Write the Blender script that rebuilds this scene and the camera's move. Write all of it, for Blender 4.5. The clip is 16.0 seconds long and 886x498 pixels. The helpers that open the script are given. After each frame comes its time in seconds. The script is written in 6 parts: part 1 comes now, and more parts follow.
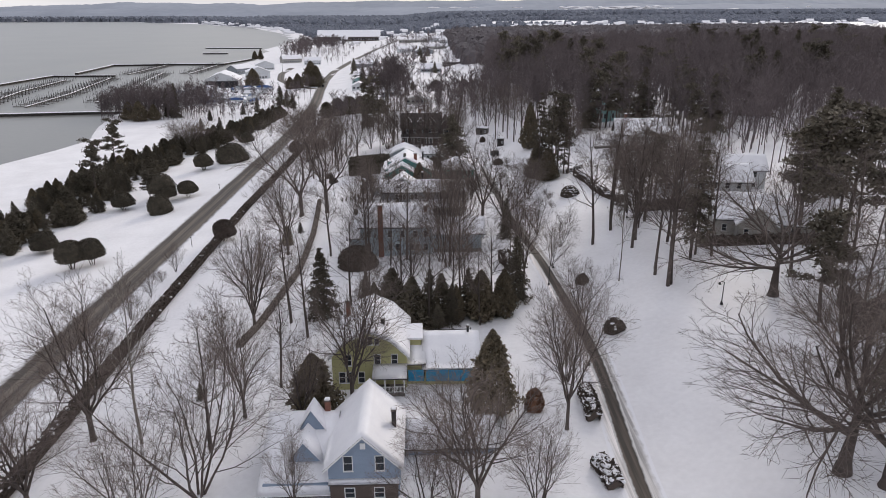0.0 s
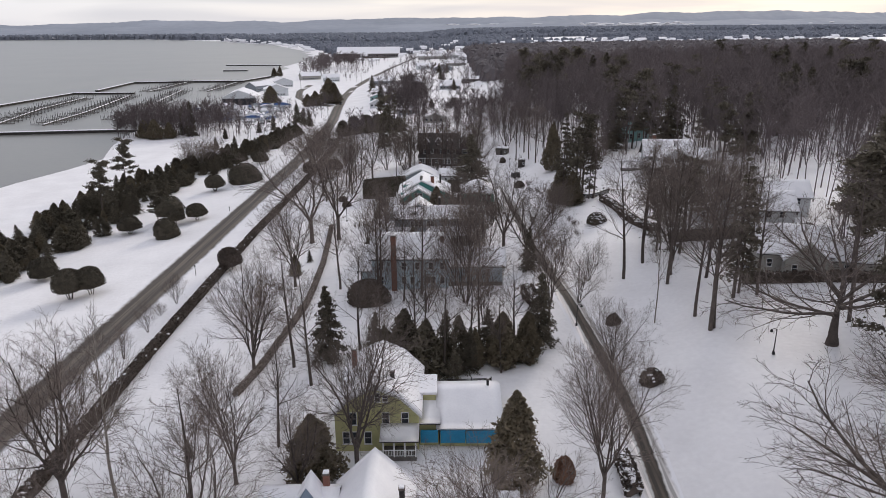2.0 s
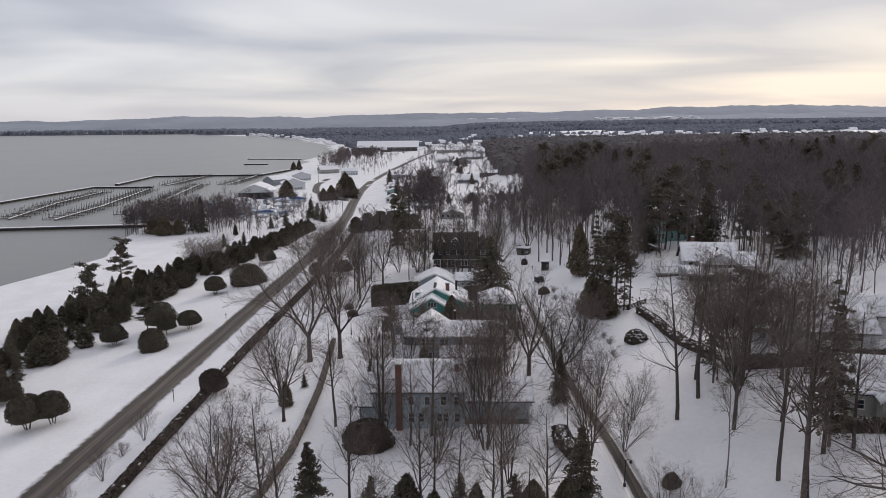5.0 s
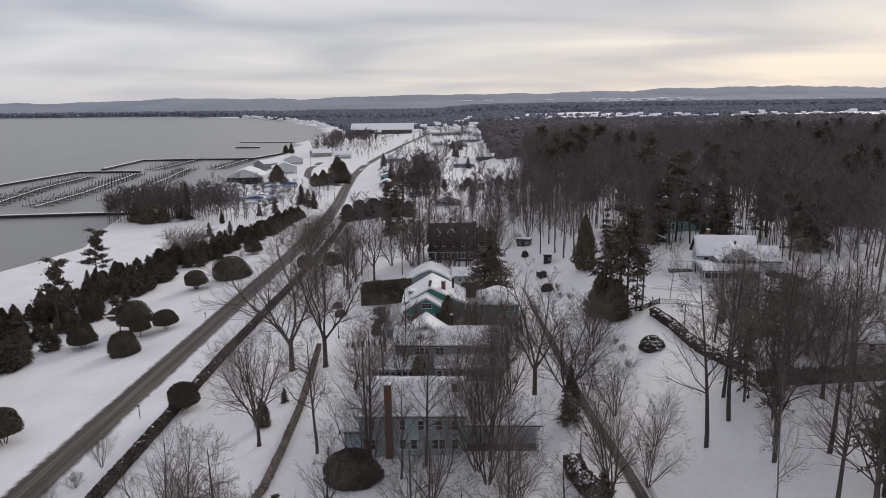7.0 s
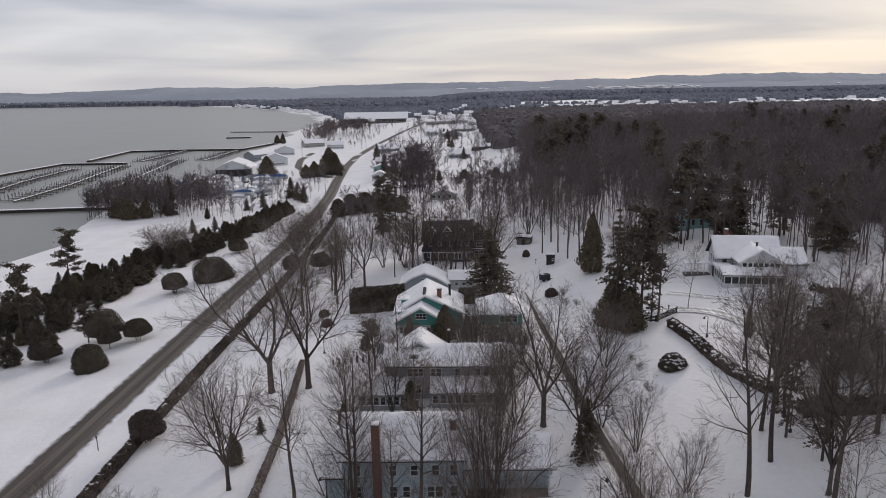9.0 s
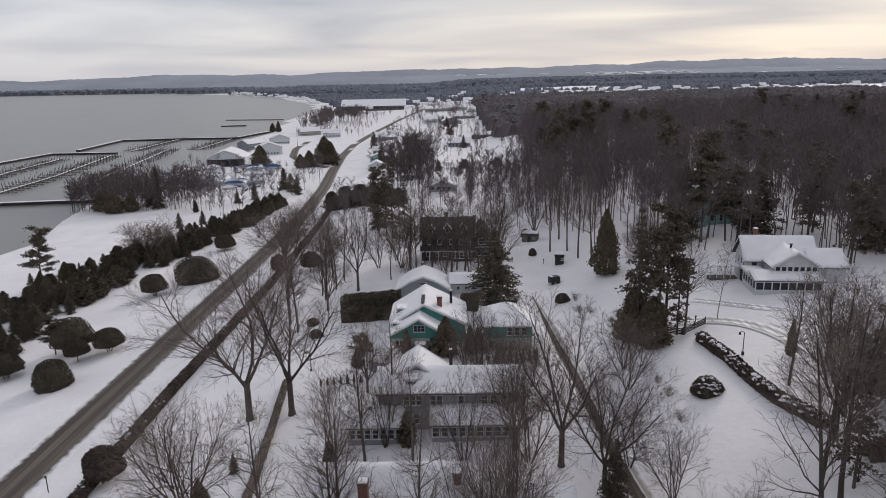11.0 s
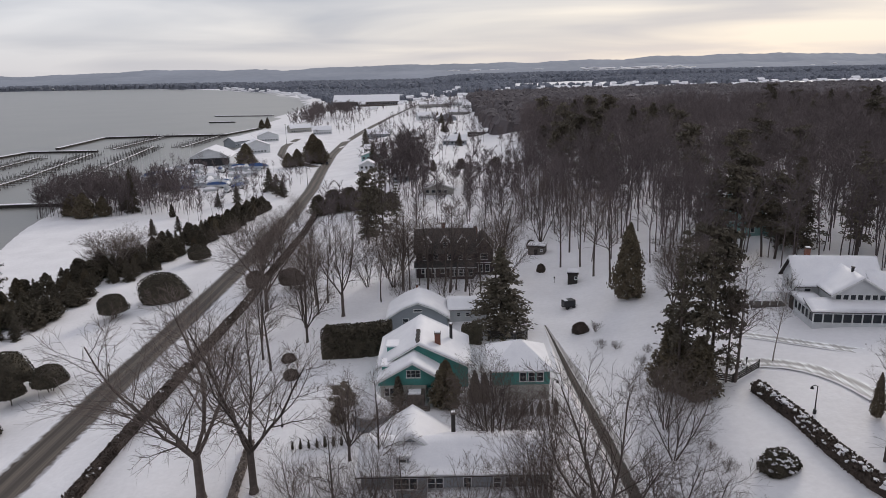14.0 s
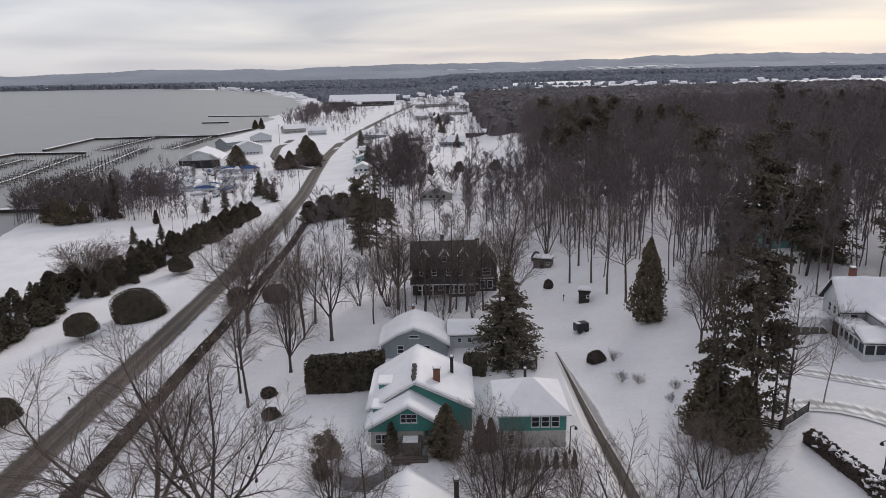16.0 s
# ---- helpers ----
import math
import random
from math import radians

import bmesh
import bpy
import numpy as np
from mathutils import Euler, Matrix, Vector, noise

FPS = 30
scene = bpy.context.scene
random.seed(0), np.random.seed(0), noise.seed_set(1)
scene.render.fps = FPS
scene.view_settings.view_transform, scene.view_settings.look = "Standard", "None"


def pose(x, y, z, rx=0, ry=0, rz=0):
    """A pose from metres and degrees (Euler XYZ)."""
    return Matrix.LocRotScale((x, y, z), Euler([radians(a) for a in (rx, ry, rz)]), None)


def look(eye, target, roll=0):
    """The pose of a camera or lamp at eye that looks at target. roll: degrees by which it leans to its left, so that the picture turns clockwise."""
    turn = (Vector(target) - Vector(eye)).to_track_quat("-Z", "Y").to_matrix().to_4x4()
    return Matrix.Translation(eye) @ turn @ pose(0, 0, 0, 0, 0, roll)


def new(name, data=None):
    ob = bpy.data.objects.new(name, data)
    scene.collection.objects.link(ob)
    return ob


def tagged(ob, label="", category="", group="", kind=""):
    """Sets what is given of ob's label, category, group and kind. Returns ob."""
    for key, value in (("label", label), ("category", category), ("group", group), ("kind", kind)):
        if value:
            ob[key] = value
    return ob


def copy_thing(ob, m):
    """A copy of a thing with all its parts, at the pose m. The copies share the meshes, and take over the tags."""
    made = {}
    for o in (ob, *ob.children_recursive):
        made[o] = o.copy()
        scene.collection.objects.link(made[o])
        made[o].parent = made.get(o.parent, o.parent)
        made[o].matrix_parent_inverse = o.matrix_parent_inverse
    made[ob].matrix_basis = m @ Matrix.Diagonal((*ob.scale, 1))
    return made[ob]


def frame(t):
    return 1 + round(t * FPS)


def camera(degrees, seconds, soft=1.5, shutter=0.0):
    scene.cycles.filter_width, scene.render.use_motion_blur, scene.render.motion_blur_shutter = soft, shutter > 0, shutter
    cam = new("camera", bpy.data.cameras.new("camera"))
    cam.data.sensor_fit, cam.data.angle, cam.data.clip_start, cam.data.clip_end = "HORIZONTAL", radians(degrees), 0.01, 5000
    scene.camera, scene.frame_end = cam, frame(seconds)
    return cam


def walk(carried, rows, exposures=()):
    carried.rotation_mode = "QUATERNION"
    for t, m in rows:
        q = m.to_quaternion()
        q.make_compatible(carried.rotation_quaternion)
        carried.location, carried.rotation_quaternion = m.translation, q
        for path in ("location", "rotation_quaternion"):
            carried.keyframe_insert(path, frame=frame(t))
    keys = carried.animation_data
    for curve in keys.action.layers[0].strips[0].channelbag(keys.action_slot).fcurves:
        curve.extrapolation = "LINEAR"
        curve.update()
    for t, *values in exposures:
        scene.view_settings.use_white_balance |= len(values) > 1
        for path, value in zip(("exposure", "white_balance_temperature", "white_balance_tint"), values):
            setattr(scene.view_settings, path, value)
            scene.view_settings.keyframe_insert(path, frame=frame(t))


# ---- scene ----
cam = camera(65.7, 16.0, soft=0.8)
PATH = [
    (0, (1.462, -2.049, 48.933), (1.515, -0.162, 48.272), -0.2),
    (0.5, (1.552, 0.477, 48.928), (1.612, 2.365, 48.273), -0.3),
    (1, (1.728, 3.084, 48.869), (1.79, 4.98, 48.236), -0.5),
    (1.5, (1.835, 5.86, 48.876), (1.9, 7.76, 48.254), -0.4),
    (2, (1.857, 8.782, 48.899), (1.857, 10.684, 48.28), -0.4),
    (2.5, (2.015, 11.831, 48.92), (1.973, 13.734, 48.304), -0.4),
    (3, (2.142, 15.052, 48.962), (2.085, 16.956, 48.353), -0.5),
    (3.5, (2.177, 18.477, 49.028), (2.116, 20.382, 48.423), -0.5),
    (4, (2.303, 22.133, 49.182), (2.243, 24.071, 48.693), -0.5),
    (4.5, (2.367, 25.808, 49.228), (2.311, 27.767, 48.827), -0.6),
    (5, (2.459, 29.415, 49.231), (2.407, 31.38, 48.863), -0.6),
    (7.5, (2.051, 47.609, 49.653), (2.012, 49.561, 49.219), -0.7),
    (8, (1.973, 51.272, 49.739), (1.934, 53.221, 49.295), -0.7),
    (8.5, (1.918, 54.792, 49.79), (1.889, 56.741, 49.342), -0.8),
    (9, (1.823, 58.403, 49.822), (1.797, 60.351, 49.371), -0.9),
    (11.5, (1.331, 77.397, 49.435), (1.307, 79.334, 48.939), -1.1),
    (12, (1.198, 81.151, 49.333), (1.177, 83.087, 48.832), -1.0),
    (12.5, (0.993, 84.937, 49.243), (0.977, 86.874, 48.743), -1.1),
    (13, (0.857, 88.697, 49.182), (0.842, 90.633, 48.68), -1.1),
    (13.5, (0.733, 92.342, 49.145), (0.723, 94.277, 48.643), -1.1),
    (14, (0.528, 95.914, 49.093), (0.521, 97.851, 48.593), -1.1),
    (14.5, (0.41, 99.366, 49.023), (0.403, 101.302, 48.523), -1.1),
    (15, (0.247, 102.86, 48.97), (0.241, 104.796, 48.469), -1.0),
    (15.5, (0.22, 106.543, 48.875), (0.222, 108.48, 48.375), -1.1),
    (16, (0.144, 110.319, 48.821), (0.146, 112.256, 48.32), -1.1),
]
walk(cam, [(t, look(eye, target, roll)) for t, eye, target, roll in PATH],
     exposures=[(0, 0.50), (1.5, 0.46), (3.5, 0.41), (4.6, 0.22), (7, 0.06), (9, 0.07), (12.5, 0.12), (16, 0.15)])

# ---------- world and sun ----------
SUN_ELEV, SUN_TURN = radians(24), radians(28)
world = bpy.data.worlds.new("overcast_sky")
scene.world = world
world.use_nodes = True
wn, wl = world.node_tree.nodes, world.node_tree.links
wn.clear()


def wnode(kind, **values):
    n = wn.new(kind)
    for k, v in values.items():
        n.inputs[k].default_value = v
    return n


def wmath(op, a, b=None, clamp=False):
    n = wn.new("ShaderNodeMath")
    n.operation, n.use_clamp = op, clamp
    for i, v in enumerate((a, b)):
        if v is None:
            continue
        if isinstance(v, (int, float)):
            n.inputs[i].default_value = v
        else:
            wl.new(v, n.inputs[i])
    return n.outputs[0]


def wmix(fac, a, b):
    n = wn.new("ShaderNodeMix")
    n.data_type = "RGBA"
    for i, v in ((0, fac), (6, a), (7, b)):
        if isinstance(v, (int, float, tuple)):
            n.inputs[i].default_value = v
        else:
            wl.new(v, n.inputs[i])
    return n.outputs[2]


sky = wn.new("ShaderNodeTexSky")
sky.sky_type, sky.sun_disc = "NISHITA", False
sky.sun_elevation, sky.sun_rotation = SUN_ELEV, SUN_TURN
coord = wn.new("ShaderNodeTexCoord")
sep = wn.new("ShaderNodeSeparateXYZ")
wl.new(coord.outputs["Generated"], sep.inputs[0])
dx, dy, dz = sep.outputs
lift = wmath("ADD", wmath("MAXIMUM", dz, 0.0), 0.10)
flat = wn.new("ShaderNodeCombineXYZ")
wl.new(wmath("MULTIPLY", wmath("DIVIDE", dx, lift), 0.8), flat.inputs[0])
wl.new(wmath("DIVIDE", dy, lift), flat.inputs[1])
cloud = wnode("ShaderNodeTexNoise", Scale=0.5, Detail=4.0, Roughness=0.42, Distortion=0.5)
wl.new(flat.outputs[0], cloud.inputs["Vector"])
wisps = wmath("MULTIPLY", wmath("SUBTRACT", cloud.outputs["Fac"], 0.40), 4.4, True)
# cloud deck: blue-grey bellies, pale breaks, warm towards the veiled sun
toward = wmath("ADD", wmath("MULTIPLY", dx, math.sin(SUN_TURN)), wmath("MULTIPLY", dy, math.cos(SUN_TURN)))
low = wmath("SUBTRACT", 1.0, wmath("MULTIPLY", wmath("MAXIMUM", dz, 0.0), 4.6), True)
warm = wmath("MULTIPLY", wmath("MULTIPLY", wmath("POWER", wmath("MAXIMUM", toward, 0.0), 3.5), low), 0.92, True)
pale = wmix(warm, (0.685, 0.69, 0.735, 1), (0.9, 0.785, 0.64, 1))
belly = wmix(warm, (0.445, 0.465, 0.53, 1), (0.44, 0.435, 0.485, 1))
deck = wmix(wisps, belly, pale)
haze = wmath("SUBTRACT", 1.0, wmath("MULTIPLY", wmath("MAXIMUM", dz, 0.0), 14.0), True)
deck = wmix(wmath("MULTIPLY", haze, 0.7), deck, (0.60, 0.585, 0.615, 1))
dim = wn.new("ShaderNodeVectorMath")
dim.operation = "SCALE"
dim.inputs["Scale"].default_value = 0.10
wl.new(sky.outputs[0], dim.inputs[0])
total = wmix(0.92, dim.outputs[0], deck)
bg = wnode("ShaderNodeBackground", Strength=1.0)
wl.new(total, bg.inputs[0])
wo = wn.new("ShaderNodeOutputWorld")
wl.new(bg.outputs[0], wo.inputs[0])

sun = new("sun", bpy.data.lights.new("sun", "SUN"))
sun.data.energy, sun.data.angle, sun.data.color = 1.35, radians(20), (1.0, 0.92, 0.82)
sun.matrix_world = look((0, 0, 200), (-math.sin(SUN_TURN) * 200, -math.cos(SUN_TURN) * 200, 200 - 200 * math.tan(SUN_ELEV)))


# ---------- materials ----------
def material(name, c1, c2=None, rough=0.85, scale=1.0, fine=12.0, bump=0.0, metal=0.0, space="Object", spread=0.5, alpha_bump=0.05, perobject=0.0):
    """Two tones mixed by a broad and a fine noise, with fine relief."""
    m = bpy.data.materials.new(name)
    m.use_nodes = True
    n, l = m.node_tree.nodes, m.node_tree.links
    b = n["Principled BSDF"]
    b.inputs["Roughness"].default_value, b.inputs["Metallic"].default_value = rough, metal
    b.inputs["Specular IOR Level"].default_value = 0.3
    c2 = c2 or tuple(0.75 * v for v in c1)
    if space == "Object":
        co = n.new("ShaderNodeTexCoord").outputs["Object"]
    else:
        co = n.new("ShaderNodeNewGeometry").outputs["Position"]
    broad, grain = n.new("ShaderNodeTexNoise"), n.new("ShaderNodeTexNoise")
    broad.inputs["Scale"].default_value, broad.inputs["Detail"].default_value = scale, 4
    grain.inputs["Scale"].default_value, grain.inputs["Detail"].default_value = fine, 3
    l.new(co, broad.inputs["Vector"])
    l.new(co, grain.inputs["Vector"])
    add = n.new("ShaderNodeMath")
    add.operation = "MULTIPLY_ADD"
    add.inputs[1].default_value = spread
    l.new(grain.outputs["Fac"], add.inputs[0])
    l.new(broad.outputs["Fac"], add.inputs[2])
    ramp = n.new("ShaderNodeMapRange")
    ramp.inputs["From Min"].default_value, ramp.inputs["From Max"].default_value = 0.35 + 0.3 * spread, 0.65 + 0.7 * spread
    l.new(add.outputs[0], ramp.inputs["Value"])
    mix = n.new("ShaderNodeMix")
    mix.data_type = "RGBA"
    mix.inputs[6].default_value, mix.inputs[7].default_value = (*c1, 1), (*c2, 1)
    l.new(ramp.outputs[0], mix.inputs[0])
    colour = mix.outputs[2]
    if perobject:
        info = n.new("ShaderNodeObjectInfo")
        hsv = n.new("ShaderNodeHueSaturation")
        mr = n.new("ShaderNodeMapRange")
        mr.inputs["To Min"].default_value, mr.inputs["To Max"].default_value = 1 - perobject, 1 + perobject
        l.new(info.outputs["Random"], mr.inputs["Value"])
        l.new(mr.outputs[0], hsv.inputs["Value"])
        l.new(colour, hsv.inputs["Color"])
        colour = hsv.outputs[0]
    l.new(colour, b.inputs["Base Color"])
    if bump:
        bp = n.new("ShaderNodeBump")
        bp.inputs["Strength"].default_value, bp.inputs["Distance"].default_value = bump, alpha_bump
        l.new(add.outputs[0], bp.inputs["Height"])
        l.new(bp.outputs[0], b.inputs["Normal"])
    return m


def siding(name, c, board=0.16):
    """Painted clapboards: shadow-line relief every board, weathered paint."""
    m = material(name, c, tuple(0.82 * v for v in c), rough=0.65, scale=0.6, fine=9.0)
    n, l = m.node_tree.nodes, m.node_tree.links
    wave = n.new("ShaderNodeTexWave")
    wave.bands_direction, wave.wave_profile = "Z", "SAW"
    wave.inputs["Scale"].default_value = 0.314 / board
    l.new(n.new("ShaderNodeTexCoord").outputs["Object"], wave.inputs["Vector"])
    bp = n.new("ShaderNodeBump")
    bp.inputs["Strength"].default_value, bp.inputs["Distance"].default_value = 0.6, 0.03
    l.new(wave.outputs["Fac"], bp.inputs["Height"])
    l.new(bp.outputs[0], n["Principled BSDF"].inputs["Normal"])
    return m


SNOW = material("snow", (0.83, 0.81, 0.83), (0.71, 0.69, 0.71), rough=0.7, scale=0.09, fine=1.3, bump=0.5, space="World", alpha_bump=0.25)
ROOF_SNOW = material("roof_snow", (0.84, 0.825, 0.85), (0.76, 0.745, 0.78), rough=0.65, scale=0.5, fine=4.0, bump=0.3, alpha_bump=0.08)
WATER = material("grey_water", (0.185, 0.178, 0.165), (0.145, 0.142, 0.136), rough=0.28, scale=0.012, fine=0.35, bump=0.25, space="World", alpha_bump=0.12)
BARK = material("bark", (0.115, 0.092, 0.082), (0.062, 0.05, 0.046), rough=0.95, scale=1.5, fine=14, bump=0.5, perobject=0.3)
TWIG = material("twig", (0.18, 0.145, 0.128), (0.12, 0.095, 0.085), rough=0.95, scale=0.5, fine=5, perobject=0.25)
PALE_BARK = material("pale_bark", (0.30, 0.27, 0.24), (0.15, 0.125, 0.11), rough=0.9, scale=1.2, fine=9, perobject=0.2)
WOODS = material("woods_bark", (0.16, 0.13, 0.131), (0.105, 0.086, 0.087), rough=0.95, scale=0.03, fine=0.4, space="World")
MID_WOODS = material("mid_woods", (0.15, 0.132, 0.137), (0.1, 0.088, 0.093), rough=1.0, scale=0.01, fine=0.1, space="World")
THIN_HEDGE = material("thin_hedge", (0.31, 0.26, 0.23), (0.19, 0.158, 0.14), rough=0.95, scale=0.6, fine=5)
# Distance haze is mixed into this colour: bluer and paler than near woods.
HAZED_FAR_WOODS = material("far_woods", (0.205, 0.215, 0.25), (0.135, 0.145, 0.175), rough=1.0, scale=0.006, fine=0.06, space="World", spread=0.8)
# Hill colour lightened towards blue-grey to stand for the haze before them.
HAZED_HILL = material("hazed_hill_woods", (0.30, 0.32, 0.375), (0.22, 0.24, 0.285), rough=1.0, scale=0.002, fine=0.02, space="World")
NEEDLE = material("needles", (0.145, 0.122, 0.09), (0.078, 0.068, 0.054), rough=0.85, scale=1.0, fine=6, perobject=0.3)
CEDAR = material("cedar_foliage", (0.165, 0.13, 0.086), (0.088, 0.073, 0.053), rough=0.85, scale=0.8, fine=6, perobject=0.25)
YEW = material("clipped_foliage", (0.115, 0.097, 0.07), (0.062, 0.053, 0.041), rough=0.9, scale=0.9, fine=6, perobject=0.2)
CLIPPED = material("clipped_yew", (0.088, 0.074, 0.054), (0.046, 0.04, 0.031), rough=0.9, scale=0.9, fine=6, perobject=0.2)
HEDGE = material("hedge_twigs", (0.105, 0.08, 0.067), (0.055, 0.044, 0.038), rough=0.95, scale=0.5, fine=5)
RUSSET = material("russet_leaves", (0.2, 0.1, 0.06), (0.12, 0.06, 0.04), rough=0.9, scale=1, fine=8)
TRIM = material("white_paint", (0.72, 0.72, 0.72), (0.6, 0.6, 0.6), rough=0.6, scale=1, fine=8)
GLASS = material("window_glass", (0.035, 0.04, 0.048), (0.02, 0.024, 0.03), rough=0.12, scale=0.8, fine=3)
SHINGLE = material("dark_shingle", (0.07, 0.062, 0.06), (0.035, 0.032, 0.032), rough=0.9, scale=1.2, fine=9, bump=0.4)
BRICK = material("red_brick", (0.23, 0.105, 0.075), (0.14, 0.07, 0.055), rough=0.9, scale=2, fine=14, bump=0.4)
DARK_BRICK = siding("manor_shingle", (0.068, 0.052, 0.056))
STONE = material("fieldstone", (0.17, 0.14, 0.125), (0.09, 0.075, 0.07), rough=0.95, scale=2.5, fine=10, bump=0.6)
BLUE = siding("blue_siding", (0.25, 0.31, 0.40))
BROWN = siding("brown_siding", (0.095, 0.072, 0.062))
YELLOW = siding("yellow_siding", (0.50, 0.475, 0.24))
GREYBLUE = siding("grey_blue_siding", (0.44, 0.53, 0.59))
GREY = siding("grey_siding", (0.29, 0.31, 0.34))
TEAL = siding("teal_siding", (0.085, 0.28, 0.255))
CREAM = material("cream_stucco", (0.50, 0.49, 0.45), (0.38, 0.37, 0.35), rough=0.85, scale=0.8, fine=8, bump=0.2)
WHITE = siding("white_siding", (0.62, 0.63, 0.65))
MINT = siding("mint_siding", (0.26, 0.43, 0.42))
BEIGE = siding("beige_siding", (0.36, 0.345, 0.32))
TARP = material("blue_tarp", (0.02, 0.24, 0.42), (0.015, 0.17, 0.32), rough=0.45, scale=1.5, fine=6, bump=0.4)
IRON = material("black_iron", (0.03, 0.03, 0.032), (0.018, 0.018, 0.02), rough=0.5, scale=3, fine=20)
TIMBER = material("grey_timber", (0.16, 0.145, 0.135), (0.09, 0.08, 0.075), rough=0.9, scale=1.5, fine=12, bump=0.3)
DARK_TIMBER = material("dark_timber", (0.055, 0.048, 0.045), (0.03, 0.027, 0.026), rough=0.9, scale=1.5, fine=12)
BLUE_COVER = material("blue_cover", (0.045, 0.10, 0.26), (0.03, 0.06, 0.15), rough=0.5, scale=1, fine=6)
CAR_PAINT = material("dark_paint", (0.03, 0.03, 0.035), (0.02, 0.02, 0.024), rough=0.3, scale=1, fine=8)


def road_material(name, middle, edge, tracks):
    """Salted winter road: wet wheel tracks along its length, slush that eats in from the sides."""
    m = bpy.data.materials.new(name)
    m.use_nodes = True
    n, l = m.node_tree.nodes, m.node_tree.links
    b = n["Principled BSDF"]
    b.inputs["Roughness"].default_value = 0.75
    uv = n.new("ShaderNodeUVMap")
    s = n.new("ShaderNodeSeparateXYZ")
    l.new(uv.outputs[0], s.inputs[0])
    pos = n.new("ShaderNodeNewGeometry").outputs["Position"]
    noise_a, noise_b = n.new("ShaderNodeTexNoise"), n.new("ShaderNodeTexNoise")
    stretch = n.new("ShaderNodeMapping")
    stretch.inputs["Scale"].default_value = (1.0, 0.02, 1.0)
    l.new(pos, stretch.inputs["Vector"])
    l.new(stretch.outputs[0], noise_a.inputs["Vector"])
    noise_a.inputs["Scale"].default_value, noise_a.inputs["Detail"].default_value = 2.2, 5
    l.new(pos, noise_b.inputs["Vector"])
    noise_b.inputs["Scale"].default_value, noise_b.inputs["Detail"].default_value = 0.9, 6

    def mth(op, a, c, clamp=False):
        k = n.new("ShaderNodeMath")
        k.operation, k.use_clamp = op, clamp
        for i, v in enumerate((a, c)):
            if isinstance(v, (int, float)):
                k.inputs[i].default_value = v
            else:
                l.new(v, k.inputs[i])
        return k.outputs[0]

    u = s.outputs[0]
    off = mth("MULTIPLY", mth("ABSOLUTE", mth("SUBTRACT", u, 0.5), 0), 2.0)
    ragged = mth("ADD", off, mth("MULTIPLY", mth("SUBTRACT", noise_b.outputs["Fac"], 0.5), 0.4))
    slush = mth("MULTIPLY", mth("SUBTRACT", ragged, 0.66), 4.5, True)
    wave = mth("SINE", mth("MULTIPLY", u, 6.2832 * tracks), 0)
    streak = mth("ADD", mth("MULTIPLY", wave, 0.42), mth("MULTIPLY", mth("SUBTRACT", noise_a.outputs["Fac"], 0.5), 3.2))
    streak = mth("ADD", streak, 0.35, True)

    def mix(f, a, c):
        k = n.new("ShaderNodeMix")
        k.data_type = "RGBA"
        for i, v in ((0, f), (6, a), (7, c)):
            if isinstance(v, tuple):
                k.inputs[i].default_value = v
            else:
                l.new(v, k.inputs[i])
        return k.outputs[2]

    core = mix(streak, (*middle, 1), (*(min(1, 2.8 * v) for v in middle), 1))
    l.new(mix(slush, core, (*edge, 1)), b.inputs["Base Color"])
    bp = n.new("ShaderNodeBump")
    bp.inputs["Strength"].default_value, bp.inputs["Distance"].default_value = 0.4, 0.05
    l.new(noise_b.outputs["Fac"], bp.inputs["Height"])
    l.new(bp.outputs[0], b.inputs["Normal"])
    return m


ROAD = road_material("salted_asphalt", (0.05, 0.04, 0.033), (0.76, 0.745, 0.775), 3)
LANE = road_material("thawed_lane", (0.034, 0.026, 0.021), (0.62, 0.60, 0.59), 2)
TRODDEN = road_material("trodden_snow", (0.42, 0.395, 0.385), (0.8, 0.785, 0.81), 2)
PACKED = road_material("packed_snow", (0.34, 0.32, 0.315), (0.79, 0.775, 0.81), 1)


# ---------- mesh helpers ----------
def fast_mesh(name, verts, faces, mat, smooth=False, uv=None):
    verts, faces = np.asarray(verts, np.float32), np.asarray(faces, np.int32)
    me = bpy.data.meshes.new(name)
    k = faces.shape[1]
    me.vertices.add(len(verts))
    me.vertices.foreach_set("co", verts.ravel())
    me.loops.add(faces.size)
    me.loops.foreach_set("vertex_index", faces.ravel())
    me.polygons.add(len(faces))
    me.polygons.foreach_set("loop_start", np.arange(0, faces.size, k, dtype=np.int32))
    me.polygons.foreach_set("loop_total", np.full(len(faces), k, np.int32))
    me.polygons.foreach_set("use_smooth", np.full(len(faces), smooth))
    if uv is not None:
        lay = me.uv_layers.new(name="UVMap")
        lay.data.foreach_set("uv", np.asarray(uv, np.float32)[faces.ravel()].ravel())
    me.update(calc_edges=True)
    me.materials.append(mat)
    return me


def part(name, data, mat, parent, label=""):
    """One mesh object under a thing or a part; data is a bmesh or a mesh."""
    if isinstance(data, bmesh.types.BMesh):
        me = bpy.data.meshes.new(name)
        bmesh.ops.recalc_face_normals(data, faces=data.faces)
        data.to_mesh(me)
        data.free()
        me.materials.append(mat)
    else:
        me = data
    ob = new(name, me)
    ob.parent = parent
    return tagged(ob, label, kind="stuff" if name in ("limb", "branch", "twig", "bough", "foliage", "finger", "mooring_post", "mast", "snow_cap") else "")


def thing(name, x, y, z, turn, label, category, group=""):
    ob = new(name)
    ob.matrix_world = pose(x, y, z, 0, 0, turn)
    return tagged(ob, label, category, group)


